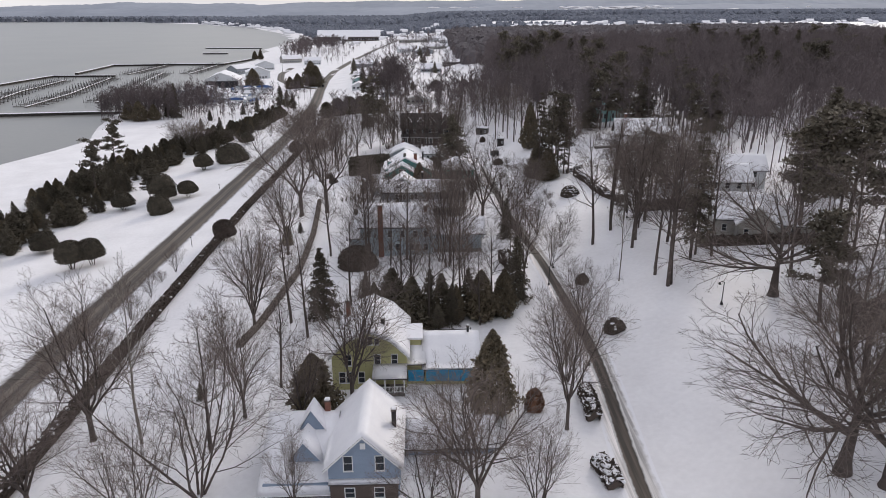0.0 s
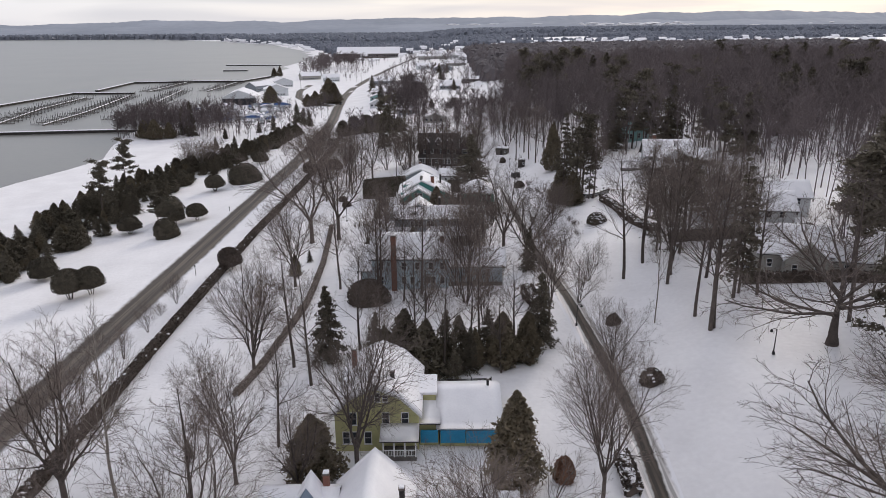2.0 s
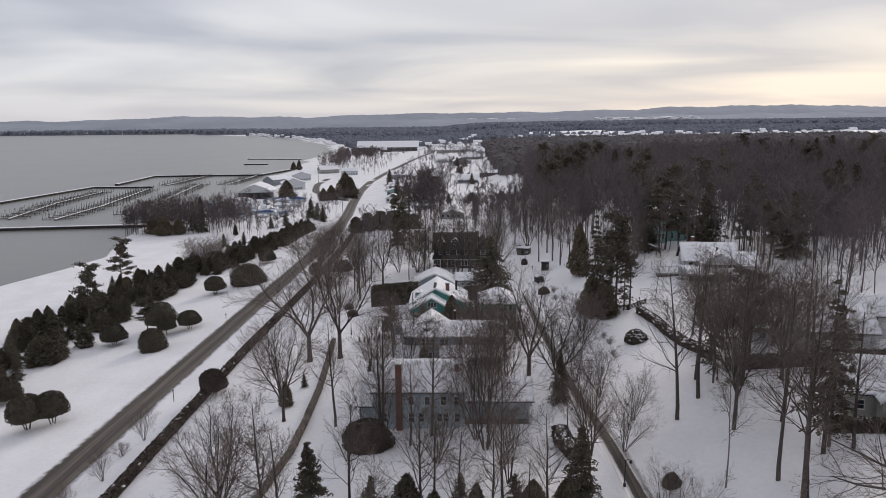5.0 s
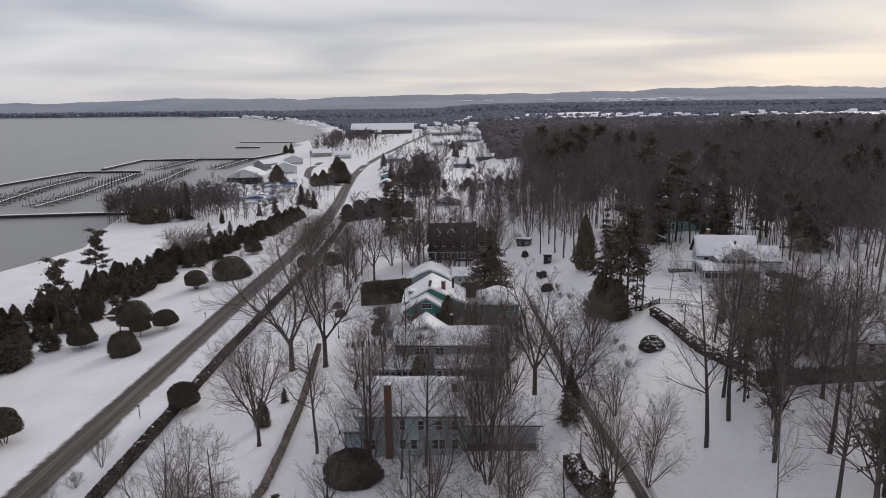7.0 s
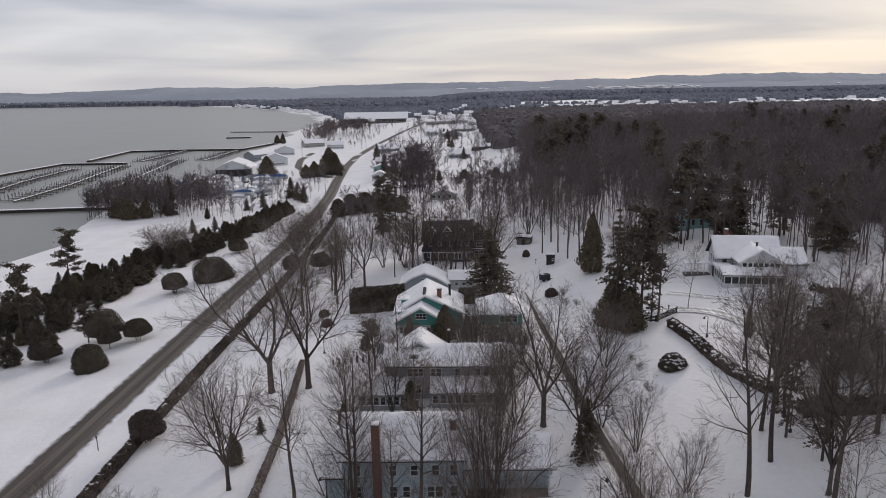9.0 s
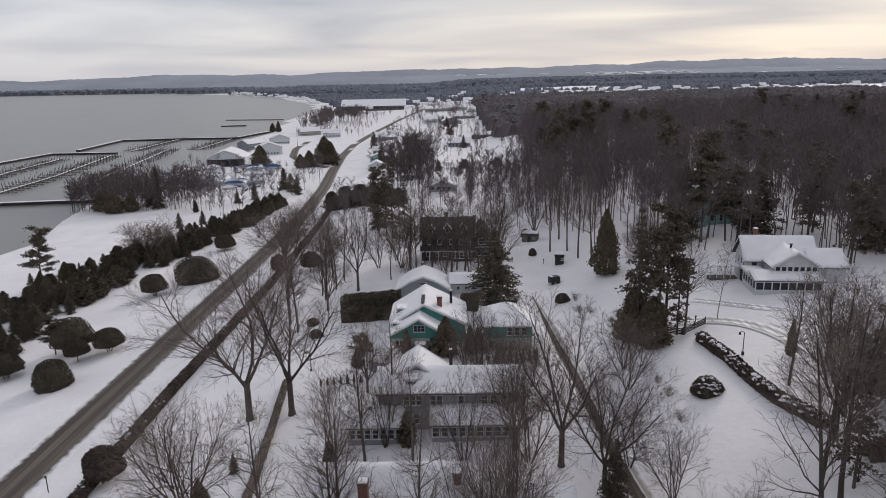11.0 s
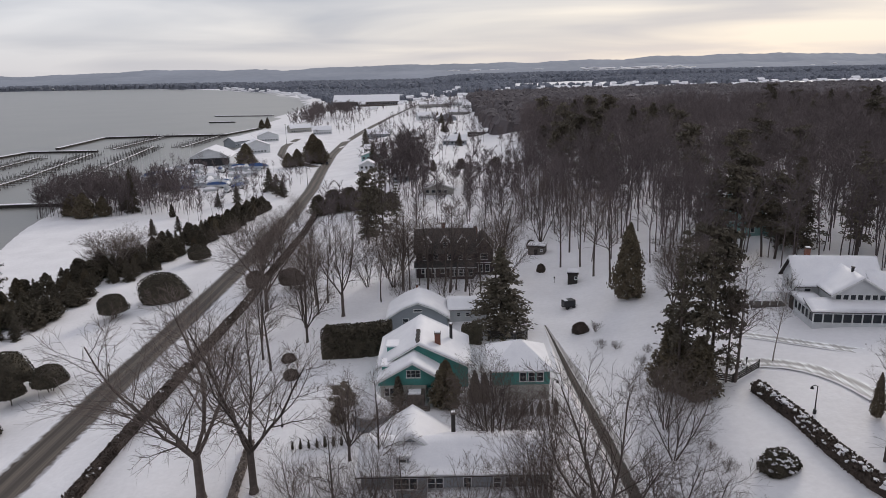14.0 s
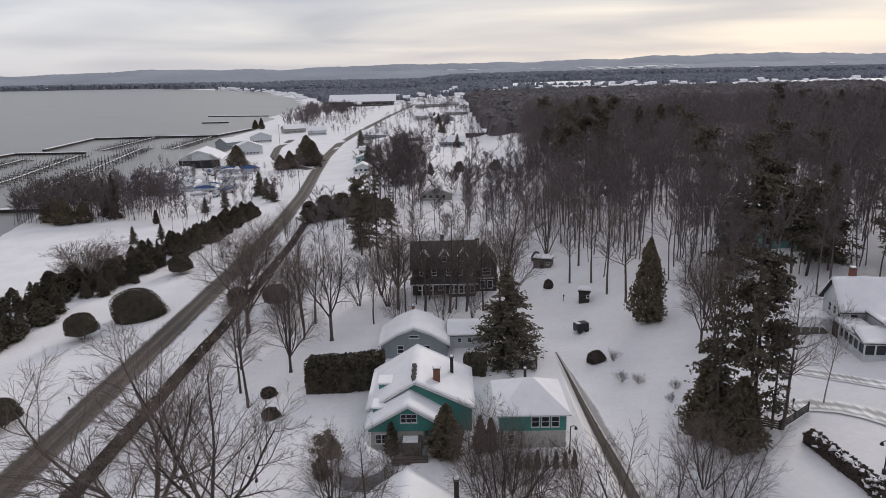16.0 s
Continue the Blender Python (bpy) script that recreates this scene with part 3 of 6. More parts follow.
# trees round the houses: kind, x, y, height, spread
for row in (
    ("vase", -41.6, 74.7, 22.1, 1.0), ("vase", -48.3, 61.7, 19, 1.0), ("vase", -42.3, 60.9, 17.8, 1.0), ("pale", -34.4, 72.4, 24.6, 0.8),
    ("multi", -23.5, 60.5, 20.1, 1.05), ("tall", -24.7, 69, 17.6, 1.0), ("multi", -28.3, 54.5, 15.6, 1.0), ("vase", -22.1, 75.5, 17.5, 0.7),
    ("vase", -27.1, 102.8, 17.1, 0.9), ("tall", -21.2, 103.7, 19.4, 1.0), ("tall", -17.3, 97, 18.2, 1.0), ("tall", -18.5, 135.6, 18.9, 1.0),
    ("vase", -30.6, 171.4, 25.3, 1.25), ("vase", -23.9, 171.3, 25, 1.1), ("tall", -18.7, 82.2, 15.2, 1.0),
    ("vase", -8.1, 75.6, 21, 0.8), ("vase", -12.1, 55.5, 10.5, 0.55), ("vase", 6.5, 55.1, 18.8, 0.95), ("multi", 1.3, 55.6, 11.4, 1.0),
    ("multi", 4.3, 56.8, 10.4, 0.9), ("multi", 12.8, 55.2, 11.4, 1.0), ("vase", 18.5, 69.2, 18.3, 0.75), ("multi", 20.8, 80.4, 14.8, 0.7),
    ("vase", 20, 117.2, 17.3, 0.7), ("multi", 27.1, 101.2, 10.9, 0.9), ("multi", 25.5, 93, 11.9, 0.8),
    ("tall", 35.9, 130.2, 23.5, 1.0), ("tall", 40.9, 135.5, 23.9, 1.0), ("tall", 42, 123.7, 25, 0.9), ("pale", 35.8, 110, 19.9, 0.55),
    ("tall", 41.9, 109.3, 21.4, 1.0), ("tall", 42.3, 103.8, 25.8, 1.0), ("tall", 43, 104.4, 23.8, 1.0), ("tall", 48.6, 137.6, 23.9, 1.0), ("tall", 54, 148.1, 21.9, 1.0),
    ("broad", 55.7, 95.1, 18.4, 1.2), ("tall", 48.9, 123.9, 21.9, 1.1), ("tall", 60, 139.9, 20.8, 1.1), ("tall", 49.4, 164.4, 17, 1.0), ("broad", 43.1, 54.4, 19.9, 1.25), ("vase", 45.7, 51.6, 20.9, 1.6), ("multi", 53, 67, 13.9, 1.0),
    ("tall", 42.8, 142.7, 21.9, 1.0), ("tall", 47, 145.1, 17.9, 1.0), ("tall", 59.4, 130.2, 20.9, 1.0),
    ("tall", 53.6, 114, 19.9, 1.0), ("tall", 61.6, 101.5, 21.8, 1.0), ("tall", 65.6, 93.5, 22.8, 1.0), ("tall", 57.9, 77.3, 19.9, 1.0), ("vase", 51.9, 70.9, 17.9, 0.9),
    ("tall", -2.3, 130.7, 19, 1.0), ("multi", 6, 126, 22.8, 0.75), ("multi", 4.7, 128.9, 19.9, 0.6), ("vase", 15.2, 152.9, 22.3, 1.0), ("vase", 19.6, 147.7, 15.8, 1.2), ("multi", 23.7, 151.9, 8.9, 1.2), ("tall", -5.5, 127.5, 14, 1.0),
    ("multi", -10, 127.1, 14.1, 0.9), ("tall", -10.2, 131.7, 20.1, 1.0), ("multi", -1.1, 121.8, 12.9, 0.9), ("multi", 8.8, 116.1, 13.9, 0.8),
    ("vase", -28.4, 140.2, 20.9, 0.8), ("tall", -10.3, 153.7, 17.1, 1.0), ("tall", -4, 154, 15, 1.0), ("multi", 2.7, 154, 14, 0.9), ("multi", 11.2, 153.9, 15.9, 0.9), ("multi", -14.7, 155.8, 14.2, 1.0),
    ("multi", 26.7, 144, 10.9, 0.9), ("multi", 28.7, 172.6, 12, 1.0), ("multi", 29.8, 179.9, 11, 1.1), ("vase", 47.9, 149.7, 19.9, 1.1), ("tall", 54.7, 160.2, 17.9, 1.0), ("multi", 26.4, 123.9, 9.9, 0.9),
    ("vase", -40.8, 245.6, 20.8, 1.3), ("vase", -48.6, 273, 16.7, 1.4), ("tall", -28.9, 230.4, 18, 1.1), ("tall", -29, 244.1, 16.9, 1.0), ("tall", -26.5, 244.9, 17.4, 1.0),
    ("vase", -21.5, 234.2, 20.8, 0.9), ("multi", -33.7, 261, 14.9, 0.9), ("tall", -36.5, 279.1, 16, 1.0), ("tall", -13.9, 240.2, 12.2, 1.0), ("multi", -8.8, 237.5, 10.1, 0.9), ("multi", -0.2, 237.1, 9.6, 0.9), ("multi", 5.9, 241.3, 10, 0.8),
    ("tall", -9.4, 248.1, 20.3, 1.1), ("tall", -3.7, 245.8, 21.2, 1.1), ("tall", 1.4, 245, 21.1, 1.1), ("tall", 4.9, 245.3, 19.1, 1.0), ("tall", 13.5, 245.8, 22, 1.3), ("tall", -7.8, 246.8, 16.2, 0.9), ("tall", 2.8, 246.8, 17.1, 0.9), ("tall", 8.4, 245.8, 17, 0.9), ("tall", -2.9, 253.6, 15.1, 0.8), ("multi", 14.8, 254, 17, 0.9), ("multi", -11.8, 250.5, 15.2, 1.0), ("tall", -5.7, 251.4, 14.2, 0.8), ("tall", 0.3, 250.1, 15.1, 0.8), ("tall", 5.6, 249.6, 14, 0.8), ("vase", 12.1, 248.6, 18, 0.8), ("vase", -9.8, 253.4, 17.2, 0.9), ("multi", -13.9, 258.2, 14.3, 0.9), ("multi", -18.2, 252.7, 13.4, 1.0),
    ("pale", 49.5, 191.7, 14, 0.7), ("tall", 42.2, 187.5, 19, 1.0),
    ("tall", 29.1, 260.2, 18, 1.0), ("tall", 33.3, 256.8, 19.1, 1.0), ("tall", 34.6, 247.6, 19.1, 1.0), ("tall", 36.6, 240.4, 20.1, 1.0), ("tall", 33.2, 270.8, 20.1, 1.0), ("multi", 27.9, 286.8, 22.1, 0.8),
    ("vase", 41.1, 212.3, 15, 0.8), ("vase", -75.2, 275.3, 5.1, 1.0), ("multi", -70.5, 323.4, 9, 1.1), ("vase", -51.1, 281.8, 16.2, 1.0), ("vase", -51.8, 305.7, 15.2, 1.0), ("multi", -50.7, 330.3, 14.1, 1.0),
    ("multi", 3.4, 185.1, 9, 0.8), ("multi", 7.9, 181.5, 10, 0.95), ("multi", 10.9, 180.2, 8.5, 1.0), ("multi", -6.1, 179.2, 9.1, 1.0), ("multi", 14.3, 176.5, 8.9, 1.0),
    ("vase", 5.9, 171.2, 17, 0.8), ("tall", -7.5, 166.2, 17.1, 0.9), ("vase", -13.9, 71.3, 13.1, 0.7), ("multi", -53.1, 115.3, 6.9, 0.9), ("multi", -53.5, 126.4, 6.4, 1.0), ("multi", -53.2, 140.1, 7, 0.9), ("multi", -52.9, 100.5, 7.5, 1.0), ("multi", -52.4, 87.4, 7.4, 1.0),
    ("birch", -100.6, 301.5, 14.5, 1.5), ("birch", -103.8, 304.1, 13.4, 1.5), ("vase", -98.4, 310.4, 10.1, 1.5), ("multi", -105.4, 298.2, 10.1, 1.4), ("vase", 43.6, 213.2, 15, 1.1), ("tall", -34.1, 215.8, 15.9, 1.1), ("tall", -31.2, 209.8, 18, 1.1), ("vase", -26.8, 221.5, 16.9, 0.9), ("tall", -36.9, 225.9, 17, 1.0),
    ("vase", 55.5, 138.6, 19.8, 0.9), ("vase", 61, 154.3, 17.9, 1.1), ("multi", 51.9, 154.3, 14.9, 1.0), ("vase", 57.7, 170.4, 14, 0.9), ("tall", 64, 146, 19, 1.0),
    ("vase", -29.1, 110, 17, 0.9), ("tall", -10.4, 131.6, 19, 1.0), ("vase", 6.6, 131.6, 20, 0.65), ("multi", 29.9, 133.3, 9, 0.9), ("vase", 43.8, 127.7, 20, 0.7), ("tall", -30.4, 234.6, 17, 1.0), ("tall", -27.5, 237.6, 17, 1.0), ("vase", 46.4, 225.1, 14, 0.9), ("tall", -23.8, 303.4, 17, 1.0),
    ("multi", 4.0, 178.5, 9, 1.0), ("multi", 9.4, 178, 8.5, 1.0), ("vase", -12.5, 176, 12, 1.0), ("multi", -8.0, 158.8, 13, 0.9), ("vase", 9.5, 156.8, 15, 0.9),
):
    plant(*row)
for x, y, h in ((33, 160.3, 1.9), (33.5, 167.9, 1.9), (33.3, 172.5, 1.6), (27.8, 208.8, 2.0), (30, 207.4, 1.8), (28.4, 216.6, 2.2), (32.5, 199.8, 1.6), (34.1, 203, 1.5), (35, 195.7, 1.4), (-53.4, 106.6, 2.6), (-54.4, 134.4, 2.6)):
    plant("shrub", x, y, h, 1.25)


def spread_points(rng, n, radius, height, low, shape):
    """Points in a crown whose half-width at a given height share is shape(share)."""
    t = rng.uniform(0, 1, n)
    r = np.sqrt(rng.uniform(0.45, 1, n)) * shape(t) * radius
    a = rng.uniform(0, 2 * np.pi, n)
    r = r * (1 + 0.2 * np.sin(3 * a + 9 * t) + 0.16 * np.sin(7 * a - 17 * t) + 0.1 * np.sin(11 * a + 31 * t) + rng.normal(0, 0.13, n))
    return np.stack([np.cos(a) * r, np.sin(a) * r, low + t * (height - low)], 1)


GREEN = {}


def keep(kind, root, height):
    GREEN.setdefault(kind, []).append((root, height))


def conifer_spruce(seed, height, width, label, sparse=False):
    rng = np.random.default_rng(seed)
    root = thing("spruce_tree", 0, 0, -500, 0, label, "conifer")
    part("trunk", fast_mesh("trunk", *tubes([(0, 0, -0.4, 0, 0, height * 0.5, 0.27, 0.17), (0, 0, height * 0.5, 0, 0, height, 0.17, 0.02)], 7), BARK, True), None, root)
    pts, boughs = [], []
    h = height * (0.18 if sparse else 0.06)
    while h < height * 0.99:
        share = 1 - h / height
        for k in range(5 if sparse else 7):
            a, L = rng.uniform(0, 6.28), width / 2 * (share ** 0.8) * rng.uniform(0.45, 1.25) + 0.15
            tip = np.array((math.cos(a) * L, math.sin(a) * L, h - L * rng.uniform(0.1, 0.42)))
            boughs.append((0, 0, h, *tip, 0.045, 0.012))
            n = int(5 + L * (9 if sparse else 11))
            f = rng.uniform(0.12, 1.0, (n, 1)) ** 0.7
            pts.append(np.array((0, 0, h)) * (1 - f) + tip * f + rng.normal(0, 0.11 + 0.06 * L, (n, 3)) * (1, 1, 0.55))
        h += height * (0.045 if sparse else 0.026) * rng.uniform(0.8, 1.2)
    part("bough", fast_mesh("bough", *tubes(boughs, 3), BARK, True), None, root)
    part("foliage", fast_mesh("foliage", *cards(np.concatenate(pts), 0.27, rng, 0.5, 2.2), NEEDLE), None, root)
    keep("thin_spruce" if sparse else "spruce", root, height)


def conifer_cedar(seed, height, width, label, mat, kind, n=7500, round_top=False):
    rng = np.random.default_rng(seed)
    root = thing("cedar_tree", 0, 0, -500, 0, label, "conifer")
    part("trunk", fast_mesh("trunk", *tubes([(0, 0, -0.4, 0, 0, height * 0.9, 0.2, 0.03)], 7), BARK, True), None, root)
    pts = spread_points(rng, n, width / 2, height, height * 0.03, lambda t: np.minimum(1, 0.6 + 2.2 * t) * np.clip(1 - t, 0, 1) ** (0.4 if round_top else 0.7))
    part("foliage", fast_mesh("foliage", *cards(pts, 0.38 if round_top else 0.27, rng, 0.0, 2.0), mat), None, root)
    keep(kind, root, height)


def conifer_pine(seed, height, label):
    rng = np.random.default_rng(seed)
    root = thing("pine_tree", 0, 0, -500, 0, label, "conifer")
    out = [[], [], [], [], []]
    limb(out, rng, np.array((0, 0, -0.4)), UP, height, 0.26, 0, 0, (0,), (0,), (0.03,) * 5)
    boughs, pts = [], []
    for k in range(26):
        h = height * (0.34 + 0.64 * k / 26)
        row = out[0][min(6, int(h / height * 7))]
        c = np.array((row[0], row[1], h))
        a, L = rng.uniform(0, 6.28), height * 0.17 * rng.uniform(0.5, 1.25) * (1.15 - 0.55 * k / 26)
        tip = c + np.array((math.cos(a) * L, math.sin(a) * L, L * rng.uniform(0.0, 0.35)))
        boughs.append((*c, *tip, 0.07, 0.02))
        for f in (0.55, 0.8, 1.0):
            q = c * (1 - f) + tip * f
            pts.append(q + rng.normal(0, 1, (46, 3)) * (0.55, 0.55, 0.24))
    part("trunk", fast_mesh("trunk", *tubes(out[0], 7), BARK, True), None, root)
    part("bough", fast_mesh("bough", *tubes(boughs, 4), BARK, True), None, root)
    part("foliage", fast_mesh("foliage", *cards(np.concatenate(pts), 0.34, rng, 0.2, 1.8), NEEDLE), None, root)
    keep("pine", root, height)


def dome_mesh(rng, rx, ry, h, low, n, card):
    """A clipped crown: a lumpy core under a skin of leaf sprays."""
    t, a = np.meshgrid(np.linspace(0, 1, 9), np.linspace(0, 2 * np.pi, 25)[:-1], indexing="ij")
    prof = np.where(t < 0.25, 0.93 + 0.28 * t, np.sqrt(np.clip(1 - ((t - 0.25) / 0.75) ** 2, 0, 1)))
    lump = 1 + 0.07 * np.sin(3 * a + 5 * t) + 0.05 * np.sin(5 * a - 3 * t)
    v = np.stack([np.cos(a) * prof * rx * 0.9 * lump, np.sin(a) * prof * ry * 0.9 * lump, low + t * (h - low) * 0.96], -1).reshape(-1, 3)
    k = np.arange(9 * 24).reshape(9, 24)
    f = np.stack([k[:-1], np.roll(k, -1, 1)[:-1], np.roll(k, -1, 1)[1:], k[1:]], -1).reshape(-1, 4)
    base = np.stack([k[0, 0:24:2], k[0, 1:24:2], np.roll(k[0, 0:24:2], -1), np.full(12, k[0, 0])], -1)
    tt = rng.uniform(0, 1, n)
    aa = rng.uniform(0, 2 * np.pi, n)
    pp = np.where(tt < 0.25, 0.93 + 0.28 * tt, np.sqrt(np.clip(1 - ((tt - 0.25) / 0.75) ** 2, 0, 1))) * (1 + 0.07 * np.sin(3 * aa + 5 * tt) + 0.05 * np.sin(5 * aa - 3 * tt))
    w = rng.uniform(0.86, 1.02, n)
    p = np.stack([np.cos(aa) * pp * rx * w, np.sin(aa) * pp * ry * w, low + tt * (h - low)], 1)
    return joined((v, np.concatenate([f, base])), cards(p, card, rng))


def clipped_tree(x, y, rx, ry, h, low, label, stems=4, seed=1, mat=None, n=2200):
    rng = np.random.default_rng(seed)
    root = thing("clipped_tree", x, y, gz(x, y), 0, label, "topiary")
    if low > 0.5:
        for k in range(stems):
            a = k * 6.28 / stems
            s = 0.32 if stems > 1 else 0
            part("stem", fast_mesh("stem", *tubes([(math.cos(a) * s, math.sin(a) * s, -0.3, math.cos(a) * rx * 0.35 * (stems > 1), math.sin(a) * ry * 0.35 * (stems > 1), low + 0.7, 0.11, 0.07)], 6), BARK, True), None, root)
    part("foliage", fast_mesh("foliage", *dome_mesh(rng, rx, ry, h, low, n, 0.26), mat or CLIPPED), None, root)
    return root


for i in range(2):
    conifer_spruce(70 + i, 16, 10, "dark green spruce tree with drooping boughs in snow")
    conifer_spruce(80 + i, 20, 8.5, "tall thin-crowned dark spruce in snow", True)
    conifer_cedar(90 + i, 11, 6.4, "dense dark brownish-green cedar tree in snow", CEDAR, "cedar")
    conifer_cedar(95 + i, 7, 4.4, "dark evergreen juniper bush on snowy lawn", YEW, "juniper", 2300, True)
    conifer_pine(100 + i, 17, "tall dark pine with open crown above snow")
conifer_cedar(98, 6, 4.0, "dark pointed evergreen bush on snowy lawn", YEW, "pointed", 1900)
conifer_cedar(99, 5, 1.7, "narrow columnar dark arborvitae in snow", YEW, "column", 900)


def evergreen(kind, x, y, height, wide=1.0, label="", group="", lean=(0, 0)):
    root, h = turner.choice(GREEN[kind])
    s = height / h
    m = pose(x, y, gz(x, y), lean[0], lean[1], turner.uniform(0, 360)) @ Matrix.Diagonal((s * wide, s * wide, s, 1))
    return tagged(copy_thing(root, m), label, group=group)


for row in (
    ("spruce", 11, 220.1, 17, 1.25), ("cedar", 37.5, 229, 15.6, 0.75), ("cedar", 9.6, 73.1, 11.6, 1.0), ("cedar", -12.8, 74.4, 8.5, 1.45),
    ("spruce", -15.8, 104.3, 12.6, 0.85), ("cedar", 36.1, 185.9, 9, 1.3), ("cedar", 33.7, 189.9, 10, 1.2), ("thin_spruce", 34.1, 188.4, 25, 0.8), ("thin_spruce", 37.2, 186.4, 23.5, 0.75), ("pine", 39.9, 190.5, 23, 0.9), ("thin_spruce", 35.5, 193.1, 21.1, 0.8), ("thin_spruce", 41.1, 188, 17, 0.8),
    ("thin_spruce", 49.7, 113.9, 23.9, 0.95), ("thin_spruce", 51.2, 115.5, 19.9, 0.9), ("pine", 57.4, 85, 16.9, 1.1), ("pine", 52.6, 61.5, 14.9, 1.1), ("spruce", 56, 65.1, 13.9, 1.0), ("pine", 72.4, 120, 23.8, 1.2), ("pine", 76.4, 111.6, 25.8, 1.1),
    ("thin_spruce", 46.3, 134, 14.9, 0.9), ("thin_spruce", 44.9, 140.2, 15.9, 0.9),
    ("pine", -106, 220.3, 19.5, 1.0), ("pine", -118.9, 266.3, 19.5, 1.0), ("pine", -87.2, 215.7, 10.1, 1.2),
    ("spruce", 19.6, 143, 9.5, 0.75), ("spruce", 17.2, 108.1, 12.3, 0.8), ("pine", 52.8, 147, 16.9, 1.0), ("cedar", 53.9, 173.5, 6, 0.5),
    ("cedar", 0.2, 190.2, 7.4, 1.2), ("pine", -14.6, 186.6, 6.3, 1.5), ("cedar", -15.5, 186.4, 3.3, 1.3), ("column", 4.6, 190.6, 5.2, 1.2), ("column", 6, 190.8, 4.8, 1.2), ("column", -7, 191, 4.6, 1.3),
    ("cedar", -29.7, 147, 4.9, 1.0), ("spruce", -28.3, 155.8, 2.9, 1.0), ("spruce", -29.7, 81.7, 2.7, 1.0), ("column", -14.4, 151.5, 5, 1.4), ("column", -5, 158.9, 5, 1.6),
    ("pine", -22.7, 298.3, 23, 0.8), ("thin_spruce", -17.2, 287.6, 25.7, 0.8), ("thin_spruce", -19.9, 294.5, 21.8, 0.8), ("thin_spruce", -14, 297.5, 18.4, 0.9), ("spruce", -23.9, 306.6, 13.7, 0.8),
    ("spruce", -60.6, 639.7, 14.1, 1.0), ("spruce", 0.6, 680.2, 10.3, 1.0), ("spruce", 3.1, 673.9, 8.2, 1.0), ("spruce", 11.3, 562.7, 9.2, 1.0), ("column", 8.6, 449, 5.1, 2.4), ("column", 26.5, 445.9, 5.6, 2.4), ("column", -4.8, 443.1, 5.6, 2.0), ("column", 28.1, 446.7, 5.1, 2.4), ("column", 9.9, 449.3, 5.3, 2.4),
    ("spruce", -42.3, 515.6, 13, 1.0), ("spruce", -36.7, 525, 10.8, 1.0), ("spruce", -1.1, 780.7, 10.4, 1.2), ("spruce", 7.1, 771.7, 9.3, 1.2), ("spruce", -5.4, 822.1, 9.4, 1.2),
    ("spruce", -89.6, 446.6, 12.5, 1.1), ("spruce", -83.9, 438.3, 10.2, 1.2), ("spruce", -98, 417.5, 9, 1.0), ("spruce", -104.4, 409.5, 6.7, 1.0), ("spruce", -78.2, 426.5, 9.1, 1.2), ("column", -117.7, 388.1, 5.6, 1.5), ("spruce", -111.9, 353, 6.7, 1.0), ("spruce", -104.1, 358.9, 6.2, 1.0),
    ("cedar", -133, 560.4, 15.1, 1.7), ("cedar", -87.1, 560.7, 19.4, 1.5), ("cedar", -95.6, 546.9, 11.4, 1.6), ("cedar", -100.9, 543, 9.6, 1.6), ("cedar", -82.3, 555.9, 16, 1.4),
    ("spruce", -141, 402.5, 20.2, 0.6), ("spruce", -148.1, 408.9, 16.8, 0.7), ("cedar", -158.3, 393, 11.2, 1.6), ("cedar", -166.4, 398.2, 10.1, 1.6), ("cedar", -151.4, 396.2, 9, 1.5), ("cedar", -211, 907.4, 10.5, 1.4), ("cedar", -200.9, 895, 12.8, 1.0),
):
    evergreen(*row)
for x, y in ((7.3, 100), (3.4, 101.2), (0.1, 99.8), (-3.5, 101), (-6.6, 99.9), (10.8, 100.3), (13.3, 101.9), (9, 104.5), (-9.1, 102.7), (5.3, 97.6), (1.7, 104.3), (-5.1, 105.2)):
    evergreen(turner.choice(["cedar", "spruce", "spruce", "pointed"]), x + turner.uniform(-1.4, 1.4), y + turner.uniform(-2, 2), turner.uniform(4.5, 9.5), turner.uniform(0.75, 1.2), group="evergreens behind the yellow house", lean=(turner.uniform(-5, 5), turner.uniform(-5, 5)))
    evergreen(turner.choice(["spruce", "cedar"]), x + turner.uniform(-2, 2), y + turner.uniform(-3, 3), turner.uniform(3, 5.5), turner.uniform(0.9, 1.4), group="evergreens behind the yellow house", lean=(turner.uniform(-6, 6), turner.uniform(-6, 6)))
for x, y in ((5.9, 102.1), (1.9, 98.6), (-2.1, 103.4), (10.3, 98.9), (-7.5, 98.5), (12.7, 105), (7.7, 108.4), (-1.2, 108.7), (-11.1, 105.9)):
    plant("tall", x, y, turner.uniform(13, 18))
for k in range(7):
    evergreen("column", 9.2 + 1.15 * k, 186.4, turner.uniform(1.9, 2.7), 1.0, "small clipped arborvitae in a row beside garage", "arborvitae row")
for k in range(8):
    evergreen("column", -21 + 1.15 * k, 180.5 - 0.1 * k, turner.uniform(1.2, 1.9), 1.0, "small young arborvitae in a snowy row", "young arborvitae row")

